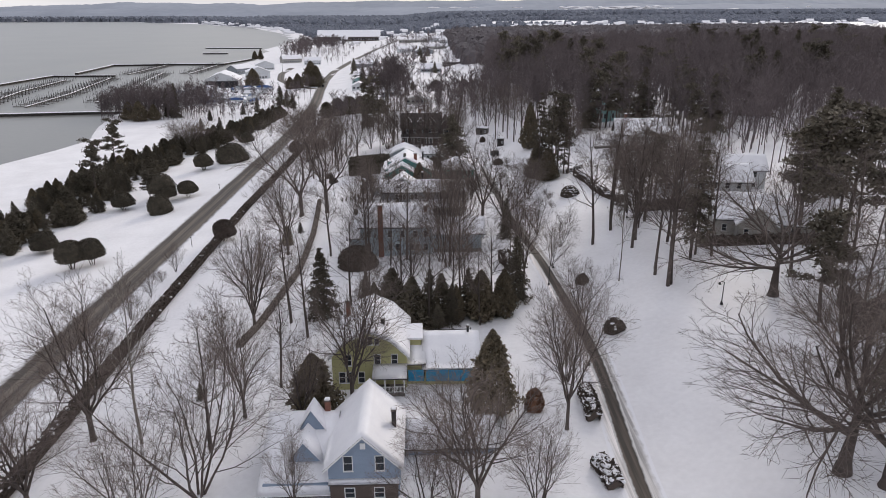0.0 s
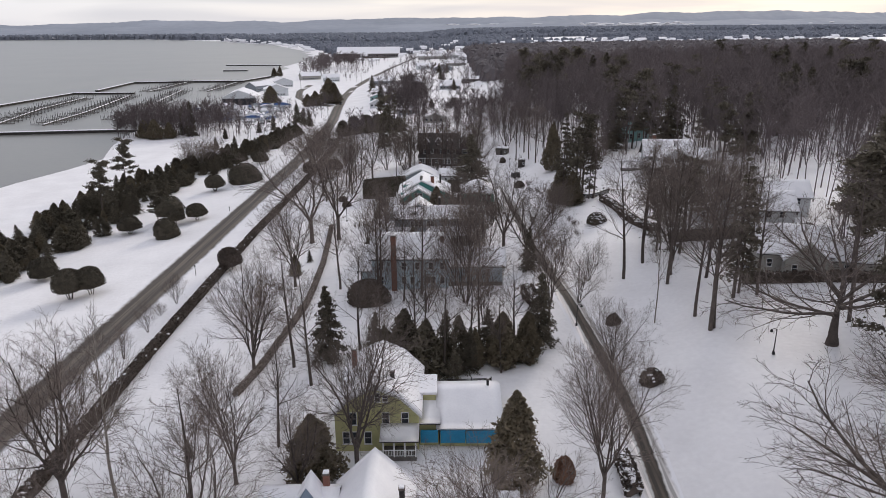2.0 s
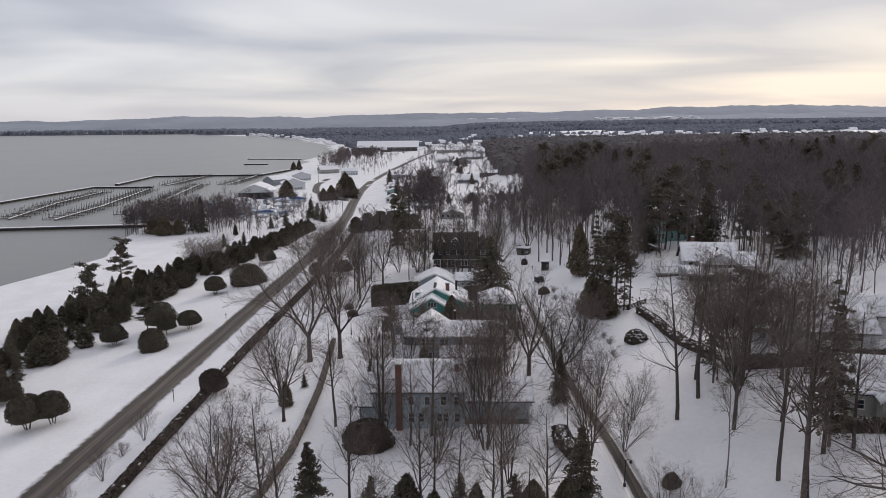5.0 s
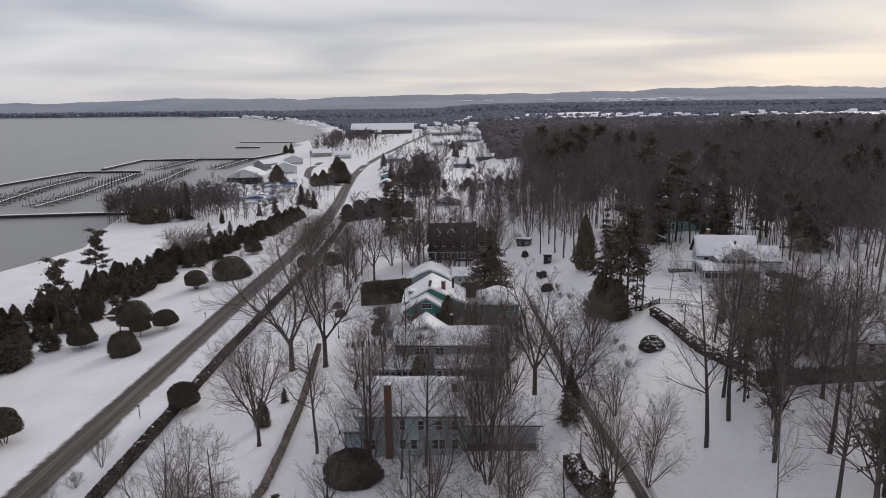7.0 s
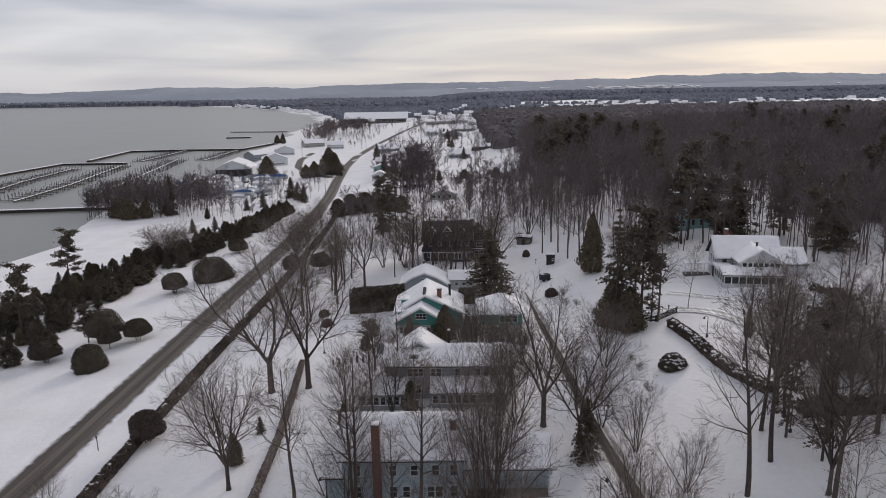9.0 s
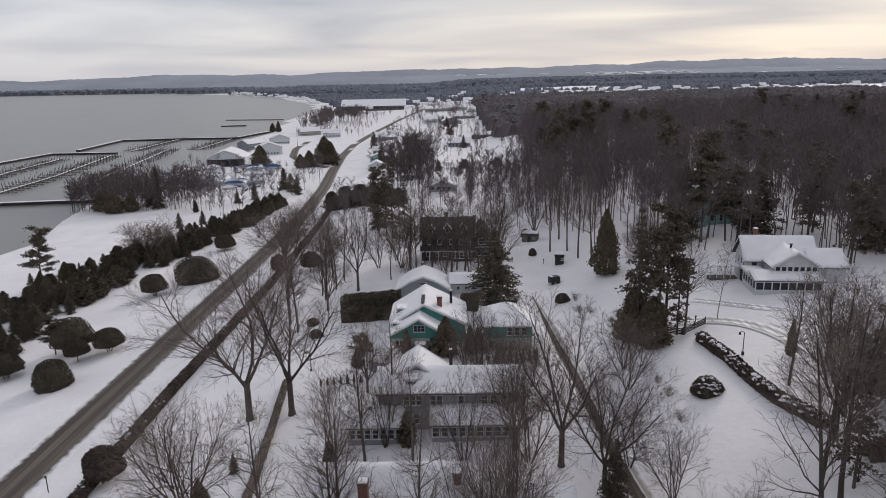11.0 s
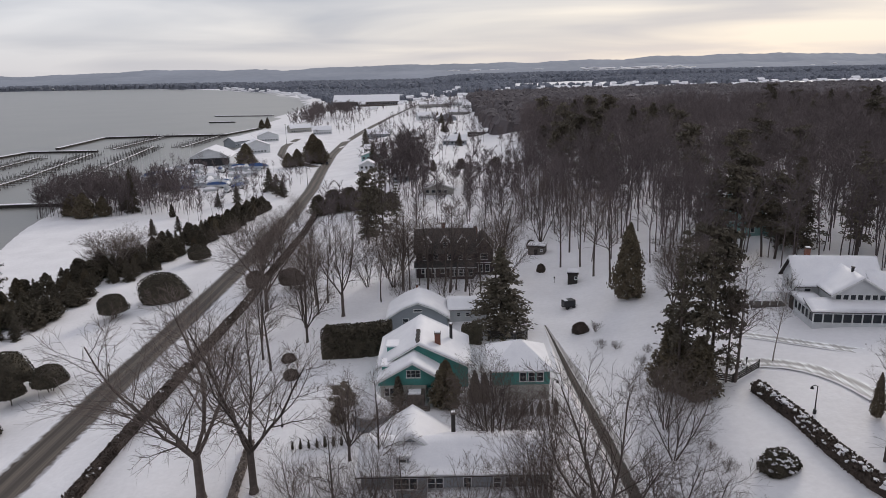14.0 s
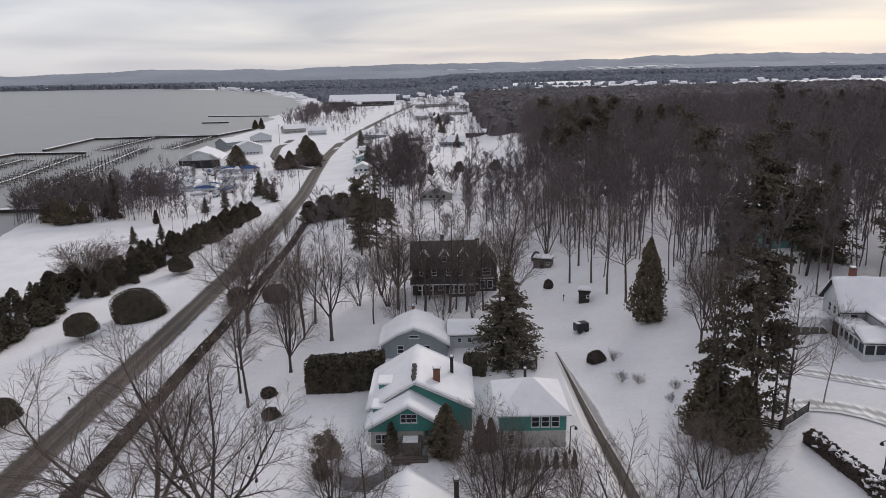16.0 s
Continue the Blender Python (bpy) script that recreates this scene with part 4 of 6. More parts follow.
# belt of evergreens between lawn and shore
belt = random.Random(8)
for k in range(340):
    f = k / 339
    y = 133 + 262 * f
    edge = float(np.interp(y, [134, 171, 180, 196, 217, 246, 270, 299, 348, 393], [-102, -102, -99, -98.5, -96, -99, -97, -89, -81, -76]))
    deep = float(np.interp(y, [134, 176, 270, 316, 393], [29, 26, 26, 19, 8]))
    evergreen(belt.choice(["juniper", "pointed", "pointed", "cedar", "spruce"]), edge - belt.uniform(0.5, deep), y + belt.uniform(-2, 2), belt.uniform(2.8, 6.8), belt.uniform(0.95, 1.7), "dark evergreen bush in a belt along snowy shore", "shore evergreens")
    if k % 6 == 0:
        evergreen("spruce", edge - belt.uniform(2, deep + 2), y, belt.uniform(4.5, 7), belt.uniform(0.8, 1.1), "small dark spruce among shore evergreens", "shore evergreens")

TOPIARY = "clipped umbrella-shaped dark evergreen on snowy lawn"
for i, (x, y, rx, h, low, n) in enumerate(((-81.6, 151.6, 3.4, 7.0, 2.2, 5), (-77.8, 153.6, 3.1, 6.6, 2.2, 3), (-90.9, 204, 3.4, 5.4, 1.6, 3), (-79.3, 210.4, 2.5, 5.3, 2.0, 1), (-74.8, 215.4, 3.2, 5.3, 1.7, 3), (-82.2, 257, 3.6, 6.2, 1.8, 5), (-78.6, 309, 3.6, 5.6, 1.2, 3), (-83.6, 216.5, 4.6, 8.0, 2.2, 2), (-95.4, 165.9, 3.3, 5.5, 1.2, 1))):
    tagged(clipped_tree(x, y, rx, rx, h, low, TOPIARY, n, 200 + i), group="clipped lawn trees")
clipped_tree(-77.6, 198, 3.6, 3.6, 5.6, -0.2, "dome-clipped dark evergreen bush on snowy lawn", 0, 220)
clipped_tree(-74.4, 269, 6.8, 4.7, 7.6, -0.3, "large rounded clipped evergreen mound on snow", 0, 221, None, 3600)
clipped_tree(-47.2, 158, 2.7, 2.4, 5.4, 1.4, "rounded evergreen growing out of the hedge", 3, 222, HEDGE, 2200)
clipped_tree(-38.4, 261.1, 3.2, 2.8, 5.3, 1.5, "rounded clipped evergreen beside bare trees", 3, 224, HEDGE)
clipped_tree(-48.2, 264.2, 2.6, 2.6, 5.2, 1.2, "rounded evergreen growing out of the hedge", 2, 225, HEDGE)
clipped_tree(30, 113, 1.2, 1.0, 1.8, -0.2, "low dark clipped bush on snow", 0, 227, HEDGE, 500)
clipped_tree(15.2, 73.8, 1.2, 1.2, 2.9, 0.1, "small russet-leaved bush in snow", 0, 228, RUSSET, 900)
clipped_tree(25.7, 217.5, 1.6, 1.0, 2.0, -0.2, "dark rounded bush in snow beside the lane", 0, 229, HEDGE, 700)
clipped_tree(-12, 127, 4, 2.6, 4.6, -0.3, "large clipped brown hedge block before grey-blue house", 0, 230, HEDGE, 2400)
clipped_tree(-26.4, 205, 1.4, 1.2, 1.6, -0.2, "low dark bush on snow", 0, 231, HEDGE, 500)
clipped_tree(-28.6, 213, 1.4, 1.1, 1.4, -0.2, "low dark bush on snow", 0, 232, HEDGE, 500)


def hedge(name, line, width, height, mat, label, seed, density=60, sprays=0.26, snow=0.0, ragged=0.12):
    """A clipped hedge along a line: lumpy core, twig skin, snow lying on it where there is any."""
    rng = np.random.default_rng(seed)
    line = np.array(line, float)
    run = np.r_[0, np.cumsum(np.linalg.norm(np.diff(line, axis=0), axis=1))]
    at = np.arange(0, run[-1] + 0.01, 0.9)
    c = np.stack([np.interp(at, run, line[:, 0]), np.interp(at, run, line[:, 1])], 1)
    t = np.gradient(c, axis=0)
    t /= np.linalg.norm(t, axis=1, keepdims=True)
    side = np.stack([t[:, 1], -t[:, 0]], 1)
    prof = [(-0.5, -0.25), (-0.5, 0.55), (-0.36, 0.9), (0, 1.0), (0.36, 0.9), (0.5, 0.55), (0.5, -0.25)]
    v = []
    for (px, py), s in zip(c, side):
        jig = rng.uniform(1 - ragged, 1 + ragged)
        for a, b in prof:
            w = width * a * 0.92 * rng.uniform(0.9, 1.1)
            q = (px + s[0] * w, py + s[1] * w)
            v.append((*q, gz(*q) + height * 0.95 * b * jig))
    k = np.arange(len(v)).reshape(-1, 7)
    f = np.stack([k[:-1, :-1], k[1:, :-1], k[1:, 1:], k[:-1, 1:]], -1).reshape(-1, 4)
    ends = np.array([[k[e, 0], k[e, 1], k[e, 3], k[e, 5]] for e in (0, -1)])
    n = int(run[-1] * density)
    s = rng.uniform(0, run[-1], n)
    a = rng.uniform(-np.pi * 0.62, np.pi * 0.62, n)
    cx, cy = np.interp(s, at, c[:, 0]), np.interp(s, at, c[:, 1])
    sx, sy = np.interp(s, at, side[:, 0]), np.interp(s, at, side[:, 1])
    off = np.clip(np.sin(a) * 0.62, -0.5, 0.5) * width * rng.uniform(0.9, 1.12, n)
    up = np.clip(0.52 + np.cos(a) * 0.62, 0, 1.02) * height * rng.uniform(0.85, 1.08, n)
    up = np.where(np.abs(a) > np.pi * 0.36, rng.uniform(0.0, 0.85, n) * height, up)
    px, py = cx + sx * off, cy + sy * off
    pts = np.stack([px, py, ground(px, py) + up], 1)
    root = tagged(new(name), label, "hedge")
    root.location = (line[0][0], line[0][1], gz(*line[0]))
    vv, ff = joined((np.array(v), np.concatenate([f, ends])), cards(pts, sprays, rng))
    part("foliage", fast_mesh("foliage", vv - np.array(root.location), ff, mat), None, root)
    if snow:
        bm = bmesh.new()
        for _ in range(int(run[-1] * snow)):
            q = rng.uniform(0, run[-1])
            o = rng.uniform(-0.5, 0.5) * width
            x, y = np.interp(q, at, c[:, 0]) + np.interp(q, at, side[:, 0]) * o, np.interp(q, at, c[:, 1]) + np.interp(q, at, side[:, 1]) * o
            z = gz(x, y) + height * (1.0 - 0.5 * (abs(o) / width * 2) ** 2 * rng.uniform(0.6, 1))
            m = pose(x - root.location.x, y - root.location.y, z - root.location.z, rng.uniform(-20, 20), rng.uniform(-20, 20), rng.uniform(0, 360)) @ Matrix.Diagonal((rng.uniform(0.25, 0.6), rng.uniform(0.2, 0.45), rng.uniform(0.1, 0.2), 1))
            bmesh.ops.create_icosphere(bm, subdivisions=1, radius=1.0, matrix=m)
        part("snow_cap", bm, ROOF_SNOW, root, "clumps of snow lying on the hedge")
    return root


hedge("roadside_hedge", [(-47.2, 42), (-48.6, 116.8), (-49, 187.3), (-47.4, 250.7), (-48, 323.8), (-50.9, 375.8)], 1.5, 1.6, HEDGE, "long dark clipped hedge along the snowy road", 300, 70, 0.3, 0.5)
hedge("garden_hedge", [(-28.2, 96.4), (-26.5, 104.5), (-24, 127.7), (-24.2, 138.2), (-24.7, 152.1), (-26, 167.3), (-27.6, 183.4)], 0.9, 0.9, THIN_HEDGE, "leafless brown hedge curving through snowy garden", 301, 70, 0.26)
hedge("terrace_hedge", [(43.7, 184.2), (44.9, 174.8), (45.1, 167.6), (45.9, 160.3), (48.3, 152.1)], 1.5, 1.45, HEDGE, "dark hedge capped with clumps of snow", 302, 70, 0.3, 3.6)


def snowy_bush(x, y, rx, ry, h, label, seed, mat, clumps, n=900):
    """A dark bush with clumps of snow caught on it."""
    root = clipped_tree(x, y, rx, ry, h, -0.2, label, 0, seed, mat, n)
    root.name = "snowy_bush"
    root["category"] = "bush"
    rng = np.random.default_rng(seed)
    bm = bmesh.new()
    for _ in range(clumps):
        a, t = rng.uniform(0, 6.28), rng.uniform(0.25, 1.0)
        r = math.sqrt(max(0, 1 - t * t)) * 0.98
        m = pose(math.cos(a) * r * rx, math.sin(a) * r * ry, t * h, 0, 0, rng.uniform(0, 360)) @ Matrix.Diagonal((rng.uniform(0.14, 0.4), rng.uniform(0.12, 0.3), rng.uniform(0.07, 0.15), 1))
        bmesh.ops.create_icosphere(bm, subdivisions=1, radius=1.0, matrix=m)
    part("snow_cap", bm, ROOF_SNOW, root, "clumps of snow on the leaves")
    return root


snowy_bush(38.5, 166.2, 2.3, 1.9, 2.6, "rhododendron bush laden with clumps of snow", 303, NEEDLE, 90, 1500)
snowy_bush(30.5, 93, 1.7, 1.3, 2.2, "low dark clipped bush capped with snow", 226, HEDGE, 9, 700)
hedge("lane_bush", [(22.1, 70.5), (22.4, 73.4), (22.3, 77.5)], 1.6, 1.5, HEDGE, "dark shrubs under snow beside the lane", 304, 120, 0.3, 8)
hedge("lane_bush", [(19.2, 122.4), (17.9, 126.4), (17.6, 130.1)], 2.2, 2.0, HEDGE, "dark shrubs under snow beside the lane", 305, 140, 0.3, 9)
hedge("lane_bush", [(21.4, 57.8), (21.2, 60.8), (20.2, 62.9)], 1.8, 1.3, HEDGE, "low shrubs almost buried under snow", 306, 60, 0.3, 14)
hedge("tall_hedge", [(-21.9, 212.9), (-14.9, 211.4), (-8.7, 212.3)], 3.2, 5.2, YEW, "tall dense dark evergreen hedge beside teal house", 307, 420, 0.34)
for x, y, hh, w in ((-48.6, 359.2, 8, 1.5), (-42.9, 360.8, 9, 1.5), (-36.7, 360.7, 9, 1.5), (-30.7, 358.3, 8.6, 1.5), (-25.1, 353.7, 8, 1.4), (-19.5, 347.4, 7, 1.4)):
    evergreen("juniper", x, y, hh, w, "broad dark dense-crowned tree by the road", "dark roadside trees")
hedge("garden_hedge", [(49, 145.1), (55.1, 144.5), (62.9, 143.7), (76.9, 142.9)], 2.2, 2.0, HEDGE, "dark clipped hedge before cottages", 311, 60, 0.34)
hedge("garden_hedge", [(53.5, 119.9), (62.5, 118), (77.2, 115.4)], 1.8, 1.6, HEDGE, "dark clipped hedge before cottage", 312, 60, 0.34)
hedge("garden_hedge", [(3.4, 215.4), (7.2, 214.7)], 2.0, 3.2, YEW, "dark evergreen hedge beside the garage", 313, 260, 0.3)


# ---------- houses ----------
def prism(profile, a, b, axis):
    """A closed profile of (across, z) drawn out from a to b along axis."""
    bm = bmesh.new()
    put = (lambda s, u, z: (s, u, z)) if axis == "x" else (lambda s, u, z: (u, s, z))
    ends = [[bm.verts.new(put(s, u, z)) for u, z in profile] for s in (a, b)]
    n = len(profile)
    for e in ends:
        bm.faces.new(e)
    for i in range(n):
        bm.faces.new((ends[0][i], ends[0][(i + 1) % n], ends[1][(i + 1) % n], ends[1][i]))
    return bm


def snow_sheet(profile, a, b, axis, thick, seed=0):
    """A blanket of snow over an open roof profile, softly uneven, rounded at its rims."""
    rng = np.random.default_rng(seed + 17)
    prof = np.array(profile, float)
    fine = []
    for p, q in zip(prof[:-1], prof[1:]):
        n = max(2, int(np.linalg.norm(q - p) / 0.9))
        fine += [p + (q - p) * i / n for i in range(n)]
    fine = np.array(fine + [prof[-1]])
    s = np.linspace(a, b, max(3, int(abs(b - a) / 1.0) + 1))
    nu, ns = len(fine), len(s)
    edge = np.minimum(np.arange(nu), np.arange(nu)[::-1])
    thick *= 0.62
    lift = np.where(edge == 0, 0.8, 1.0)[None, :] * np.where(np.minimum(np.arange(ns), np.arange(ns)[::-1]) == 0, 0.85, 1.0)[:, None]
    ph = rng.uniform(0, 6, 3)
    wob = 1 + 0.14 * np.sin(s[:, None] * 0.9 + ph[0] + fine[None, :, 0] * 0.7) + 0.1 * np.sin(s[:, None] * 2.3 + ph[1]) * np.sin(fine[None, :, 0] * 1.9 + ph[2])
    U = np.broadcast_to(fine[None, :, 0], (ns, nu))
    S = np.broadcast_to(s[:, None], (ns, nu))
    top = np.broadcast_to(fine[None, :, 1], (ns, nu)) + thick * lift * wob
    low = np.broadcast_to(fine[None, :, 1], (ns, nu)) + 0.01
    put = (lambda z: np.stack([S, U, z], -1)) if axis == "x" else (lambda z: np.stack([U, S, z], -1))
    v = np.concatenate([put(top).reshape(-1, 3), put(low).reshape(-1, 3)])
    k = np.arange(ns * nu).reshape(ns, nu)
    f = [np.stack([k[:-1, :-1], k[1:, :-1], k[1:, 1:], k[:-1, 1:]], -1).reshape(-1, 4)]
    m = ns * nu
    for line in (k[0], k[-1], k[:, 0], k[:, -1]):
        f.append(np.stack([line[:-1], line[1:], line[1:] + m, line[:-1] + m], -1))
    return v, np.concatenate(f)


def gable(root, x0, x1, y0, y1, z0, ze, zr, axis, wall, over=0.45, snow=0.32, ridge=None, flat=0.0, seed=0, knee=None):
    """A block with a pitched roof: wall, roof and the snow on it. axis: the way its ridge runs. ridge: where it lies across. knee: share of a gambrel's break."""
    u0, u1 = (x0, x1) if axis == "y" else (y0, y1)
    a, b = (y0, y1) if axis == "y" else (x0, x1)
    mid = (u0 + u1) / 2 if ridge is None else ridge
    slope_a, slope_b = (zr - ze) / max(mid - u0, 0.01), (zr - ze) / max(u1 - mid, 0.01)
    if knee:
        kz = ze + (zr - ze) * 0.62
        shape = [(u0, ze), (u0 + (mid - u0) * knee, kz), (mid, zr), (u1 - (u1 - mid) * knee, kz), (u1, ze)]
    else:
        shape = [(u0, ze), (mid, zr), (u1, ze)]
    part("wall", prism([(u0, z0)] + shape + [(u1, z0)], a, b, axis), wall, root)
    da, db = (slope_a, slope_b) if not knee else (slope_a * 0.62 / knee, slope_b * 0.62 / knee)
    eave = [(u0 - over, ze - over * min(da, 1.2))] + shape[1:-1] + [(u1 + over, ze - over * min(db, 1.2))]
    eave = [(u, z + 0.06) for u, z in eave]
    slab = eave + [(u, z + 0.14) for u, z in eave[::-1]]
    roof = part("roof", prism(slab, a - over, b + over, axis), SHINGLE, root)
    if snow:
        part("snow", fast_mesh("snow", *snow_sheet([(u, z + 0.14) for u, z in eave], a - over, b + over, axis, snow, seed), ROOF_SNOW, True), None, roof, "thick white snow on the roof")
    # pale boards along the gable edges
    for e in (a - over - 0.05, b + over + 0.01):
        part("bargeboard", prism([(u, z - 0.12) for u, z in eave] + [(u, z + 0.13) for u, z in eave[::-1]], e, e + 0.04, axis), TRIM, root, "white painted bargeboard")
    return roof


def hip(root, x0, x1, y0, y1, z0, ze, zr, inset, wall, over=0.5, snow=0.3):
    part("wall", boxes((x0, x1, y0, y1, z0, ze)), wall, root)

    def cap(rise, grow):
        a, b, c, d = x0 - over - grow, x1 + over + grow, y0 - over - grow, y1 + over + grow
        m = (c + d) / 2
        bm = bmesh.new()
        low = [bm.verts.new(p) for p in ((a, c, ze + rise), (b, c, ze + rise), (b, d, ze + rise), (a, d, ze + rise))]
        r0, r1 = bm.verts.new((a + inset, m, zr + rise)), bm.verts.new((b - inset, m, zr + rise))
        bm.faces.new(low[::-1])
        for f in ((low[0], low[1], r1, r0), (low[1], low[2], r1), (low[2], low[3], r0, r1), (low[3], low[0], r0)):
            bm.faces.new(f)
        return bm

    roof = part("roof", cap(0, 0), SHINGLE, root)
    if snow:
        bm = cap(snow * 0.6, 0.02)
        bmesh.ops.bevel(bm, geom=bm.edges[:], offset=0.05, segments=2, affect="EDGES")
        part("snow", bm, ROOF_SNOW, roof, "thick white snow on the hipped roof")
        part("fascia", boxes((x0 - over, x1 + over, y0 - over, y1 + over, ze + 0.0, ze + snow * 0.58)), TRIM, root)


def shed_roof(root, x0, x1, y0, y1, zf, zb, snow=0.28, over=0.3, seed=0):
    """A lean-to roof that falls towards y0."""
    eave = [(y0 - over, zf), (y1, zb)]
    roof = part("roof", prism(eave + [(y1, zb + 0.14), (y0 - over, zf + 0.14)], x0 - over, x1 + over, "x"), SHINGLE, root)
    part("snow", fast_mesh("snow", *snow_sheet([(u, z + 0.14) for u, z in eave], x0 - over, x1 + over, "x", snow, seed), ROOF_SNOW, True), None, roof, "thick white snow on the porch roof")


def window(root, x, y, z, w, h, face="s", cross=True, trim=None):
    """A framed window on a wall that faces s, e or w; z is its lower edge."""
    t = 0.09
    fr = boxes((-w / 2 - t, w / 2 + t, -0.05, 0.02, -t, 0), (-w / 2 - t, w / 2 + t, -0.05, 0.02, h, h + t), (-w / 2 - t, -w / 2, -0.05, 0.02, 0, h), (w / 2, w / 2 + t, -0.05, 0.02, 0, h))
    bmesh.ops.remove_doubles(fr, verts=fr.verts[:], dist=0.0005)
    ob = part("window", fr, trim or TRIM, root, "white framed window")
    ob.matrix_basis = pose(x, y, z, 0, 0, {"s": 0, "e": 90, "w": -90}[face])
    part("sill", boxes((-w / 2 - t - 0.05, w / 2 + t + 0.05, -0.1, 0.0, -t - 0.06, -t - 0.002)), trim or TRIM, ob)
    if cross:
        part("glazing_bar", boxes((-w / 2, w / 2, -0.04, 0.01, h * 0.5 - 0.03, h * 0.5 + 0.03)), trim or TRIM, ob)
    part("pane", boxes((-w / 2, w / 2, -0.02, 0.015, 0, h)), GLASS, ob)
    return ob


def chimney(root, x, y, z0, z1, w=0.7, mat=None):
    ch = part("chimney", soften(boxes((x - w / 2, x + w / 2, y - w / 2, y + w / 2, z0, z1)), 0.02), mat or BRICK, root)
    part("cap", boxes((x - w / 2 - 0.07, x + w / 2 + 0.07, y - w / 2 - 0.07, y + w / 2 + 0.07, z1, z1 + 0.16)), STONE, ch)
    part("snow", soften(boxes((x - w / 2, x + w / 2, y - w / 2, y + w / 2, z1 + 0.16, z1 + 0.34)), 0.07), ROOF_SNOW, ch)


def porch(root, x0, x1, y0, y1, zdeck, zeave, zback, n, mat=None):
    """An open porch: deck, posts, rails and a lean-to roof under snow."""
    part("deck", boxes((x0, x1, y0, y1, zdeck - 0.5, zdeck)), TIMBER, root)
    for i in range(n):
        x = x0 + 0.1 + (x1 - x0 - 0.2) * i / (n - 1)
        part("post", boxes((x - 0.08, x + 0.08, y0, y0 + 0.16, zdeck, zeave)), mat or TRIM, root)
    part("rail", boxes((x0 + 0.2, x1 - 0.2, y0 + 0.04, y0 + 0.1, zdeck + 0.85, zdeck + 0.95), (x0 + 0.2, x1 - 0.2, y0 + 0.04, y0 + 0.1, zdeck + 0.1, zdeck + 0.16), *[(x, x + 0.05, y0 + 0.05, y0 + 0.09, zdeck + 0.16, zdeck + 0.85) for x in np.arange(x0 + 0.3, x1 - 0.3, 0.18)]), mat or TRIM, root)
    shed_roof(root, x0, x1, y0, y1, zeave, zback)


# blue cottage
h = thing("cottage", -5.2, 58, 0.3, 0, "blue clapboard cottage with brown lower storey and snowy gables", "house")
gable(h, -3.7, 3.7, 0, 10.5, 0, 3.9, 7.5, "y", BLUE, 0.5, 0.35, seed=1)
part("lower_wall", boxes((-3.55, 3.55, -0.35, 0.02, -0.3, 1.75)), BROWN, h, "brown clapboard lower wall")
shed_roof(h, -3.6, 3.6, -0.45, 0.0, 1.8, 2.1, 0.12, 0.1, 2)
for x in (-1.6, 1.7):
    window(h, x, 0, 3.3, 0.85, 1.7)
window(h, -1.5, -0.35, 0.2, 0.95, 1.15)
window(h, 1.6, -0.35, 0.2, 0.95, 1.15)
part("vent", boxes((-0.28, 0.28, -0.06, 0.02, 5.9, 6.6)), TRIM, h, "white gable vent")
part("wall", boxes((-10.8, -3.7, 0.6, 8.5, -0.3, 1.2)), BLUE, h)
roof = part("roof", prism([(-0.2, 0.35), (8.2, 5.0), (9.2, 4.6), (9.2, 4.4), (8.2, 4.8), (-0.2, 0.15)], -11.2, -3.3, "x"), SHINGLE, h)
part("snow", fast_mesh("snow", *snow_sheet([(-0.3, 0.36), (8.2, 5.0), (9.3, 4.55)], -11.3, -3.3, "x", 0.35, 3), ROOF_SNOW, True), None, roof, "thick white snow on the low roof")
dm = part("dormer", prism([(-8.3, 2.6), (-6.6, 4.9), (-4.9, 2.6)], 2.6, 6.0, "y"), BLUE, h)
part("snow", fast_mesh("snow", *snow_sheet([(-8.5, 2.55), (-6.6, 5.0), (-4.7, 2.55)], 2.4, 6.2, "y", 0.25, 4), ROOF_SNOW, True), None, dm)
dm = part("dormer", prism([(-7.6, 4.2), (-6.2, 6.6), (-4.8, 4.2)], 6.2, 8.6, "y"), BLUE, h)
part("snow", fast_mesh("snow", *snow_sheet([(-7.8, 4.1), (-6.2, 6.7), (-4.6, 4.1)], 6.0, 8.8, "y", 0.25, 5), ROOF_SNOW, True), None, dm)
chimney(h, -4.7, 8.6, 3.5, 6.4, 0.6)
chimney(h, 3.0, 5.6, 3.4, 6.9, 0.5, DARK_TIMBER)
gable(h, 4.2, 14.3, 6.9, 12.3, -0.4, 1.1, 3.1, "x", BLUE, 0.4, 0.35, seed=6)

# yellow house
h = thing("house", -6, 80.2, 0.3, 0, "yellow clapboard house with gambrel roof, white porch and blue tarps", "house")
gable(h, -5.2, 4.8, 0, 11.5, -0.3, 4.9, 8.4, "y", YELLOW, 0.45, 0.36, seed=11, knee=0.42)
for x in (-0.9, 0.0, 0.9):
    window(h, x, 0, 6.5, 0.55, 0.8 if x else 1.1)
for x in (-3.0, 0.9, 3.2):
    window(h, x, 0, 3.4, 0.75, 1.55)
for x in (-3.9, -2.9, -1.3):
    window(h, x, 0, 0.8, 0.75, 1.55)
porch(h, 0.6, 4.6, -2.3, 0, 0.4, 2.55, 3.3, 4)
part("dormer", boxes((3.6, 6.8, 4.2, 8.6, 2.2, 5.0)), YELLOW, h)
part("snow", soften(boxes((3.4, 7.0, 4.0, 8.8, 5.0, 5.35)), 0.1), ROOF_SNOW, h)
chimney(h, 1.6, 3.2, 6.4, 8.7, 0.5, IRON)
chimney(h, -3.6, 8.0, 6.2, 9.3, 0.6)
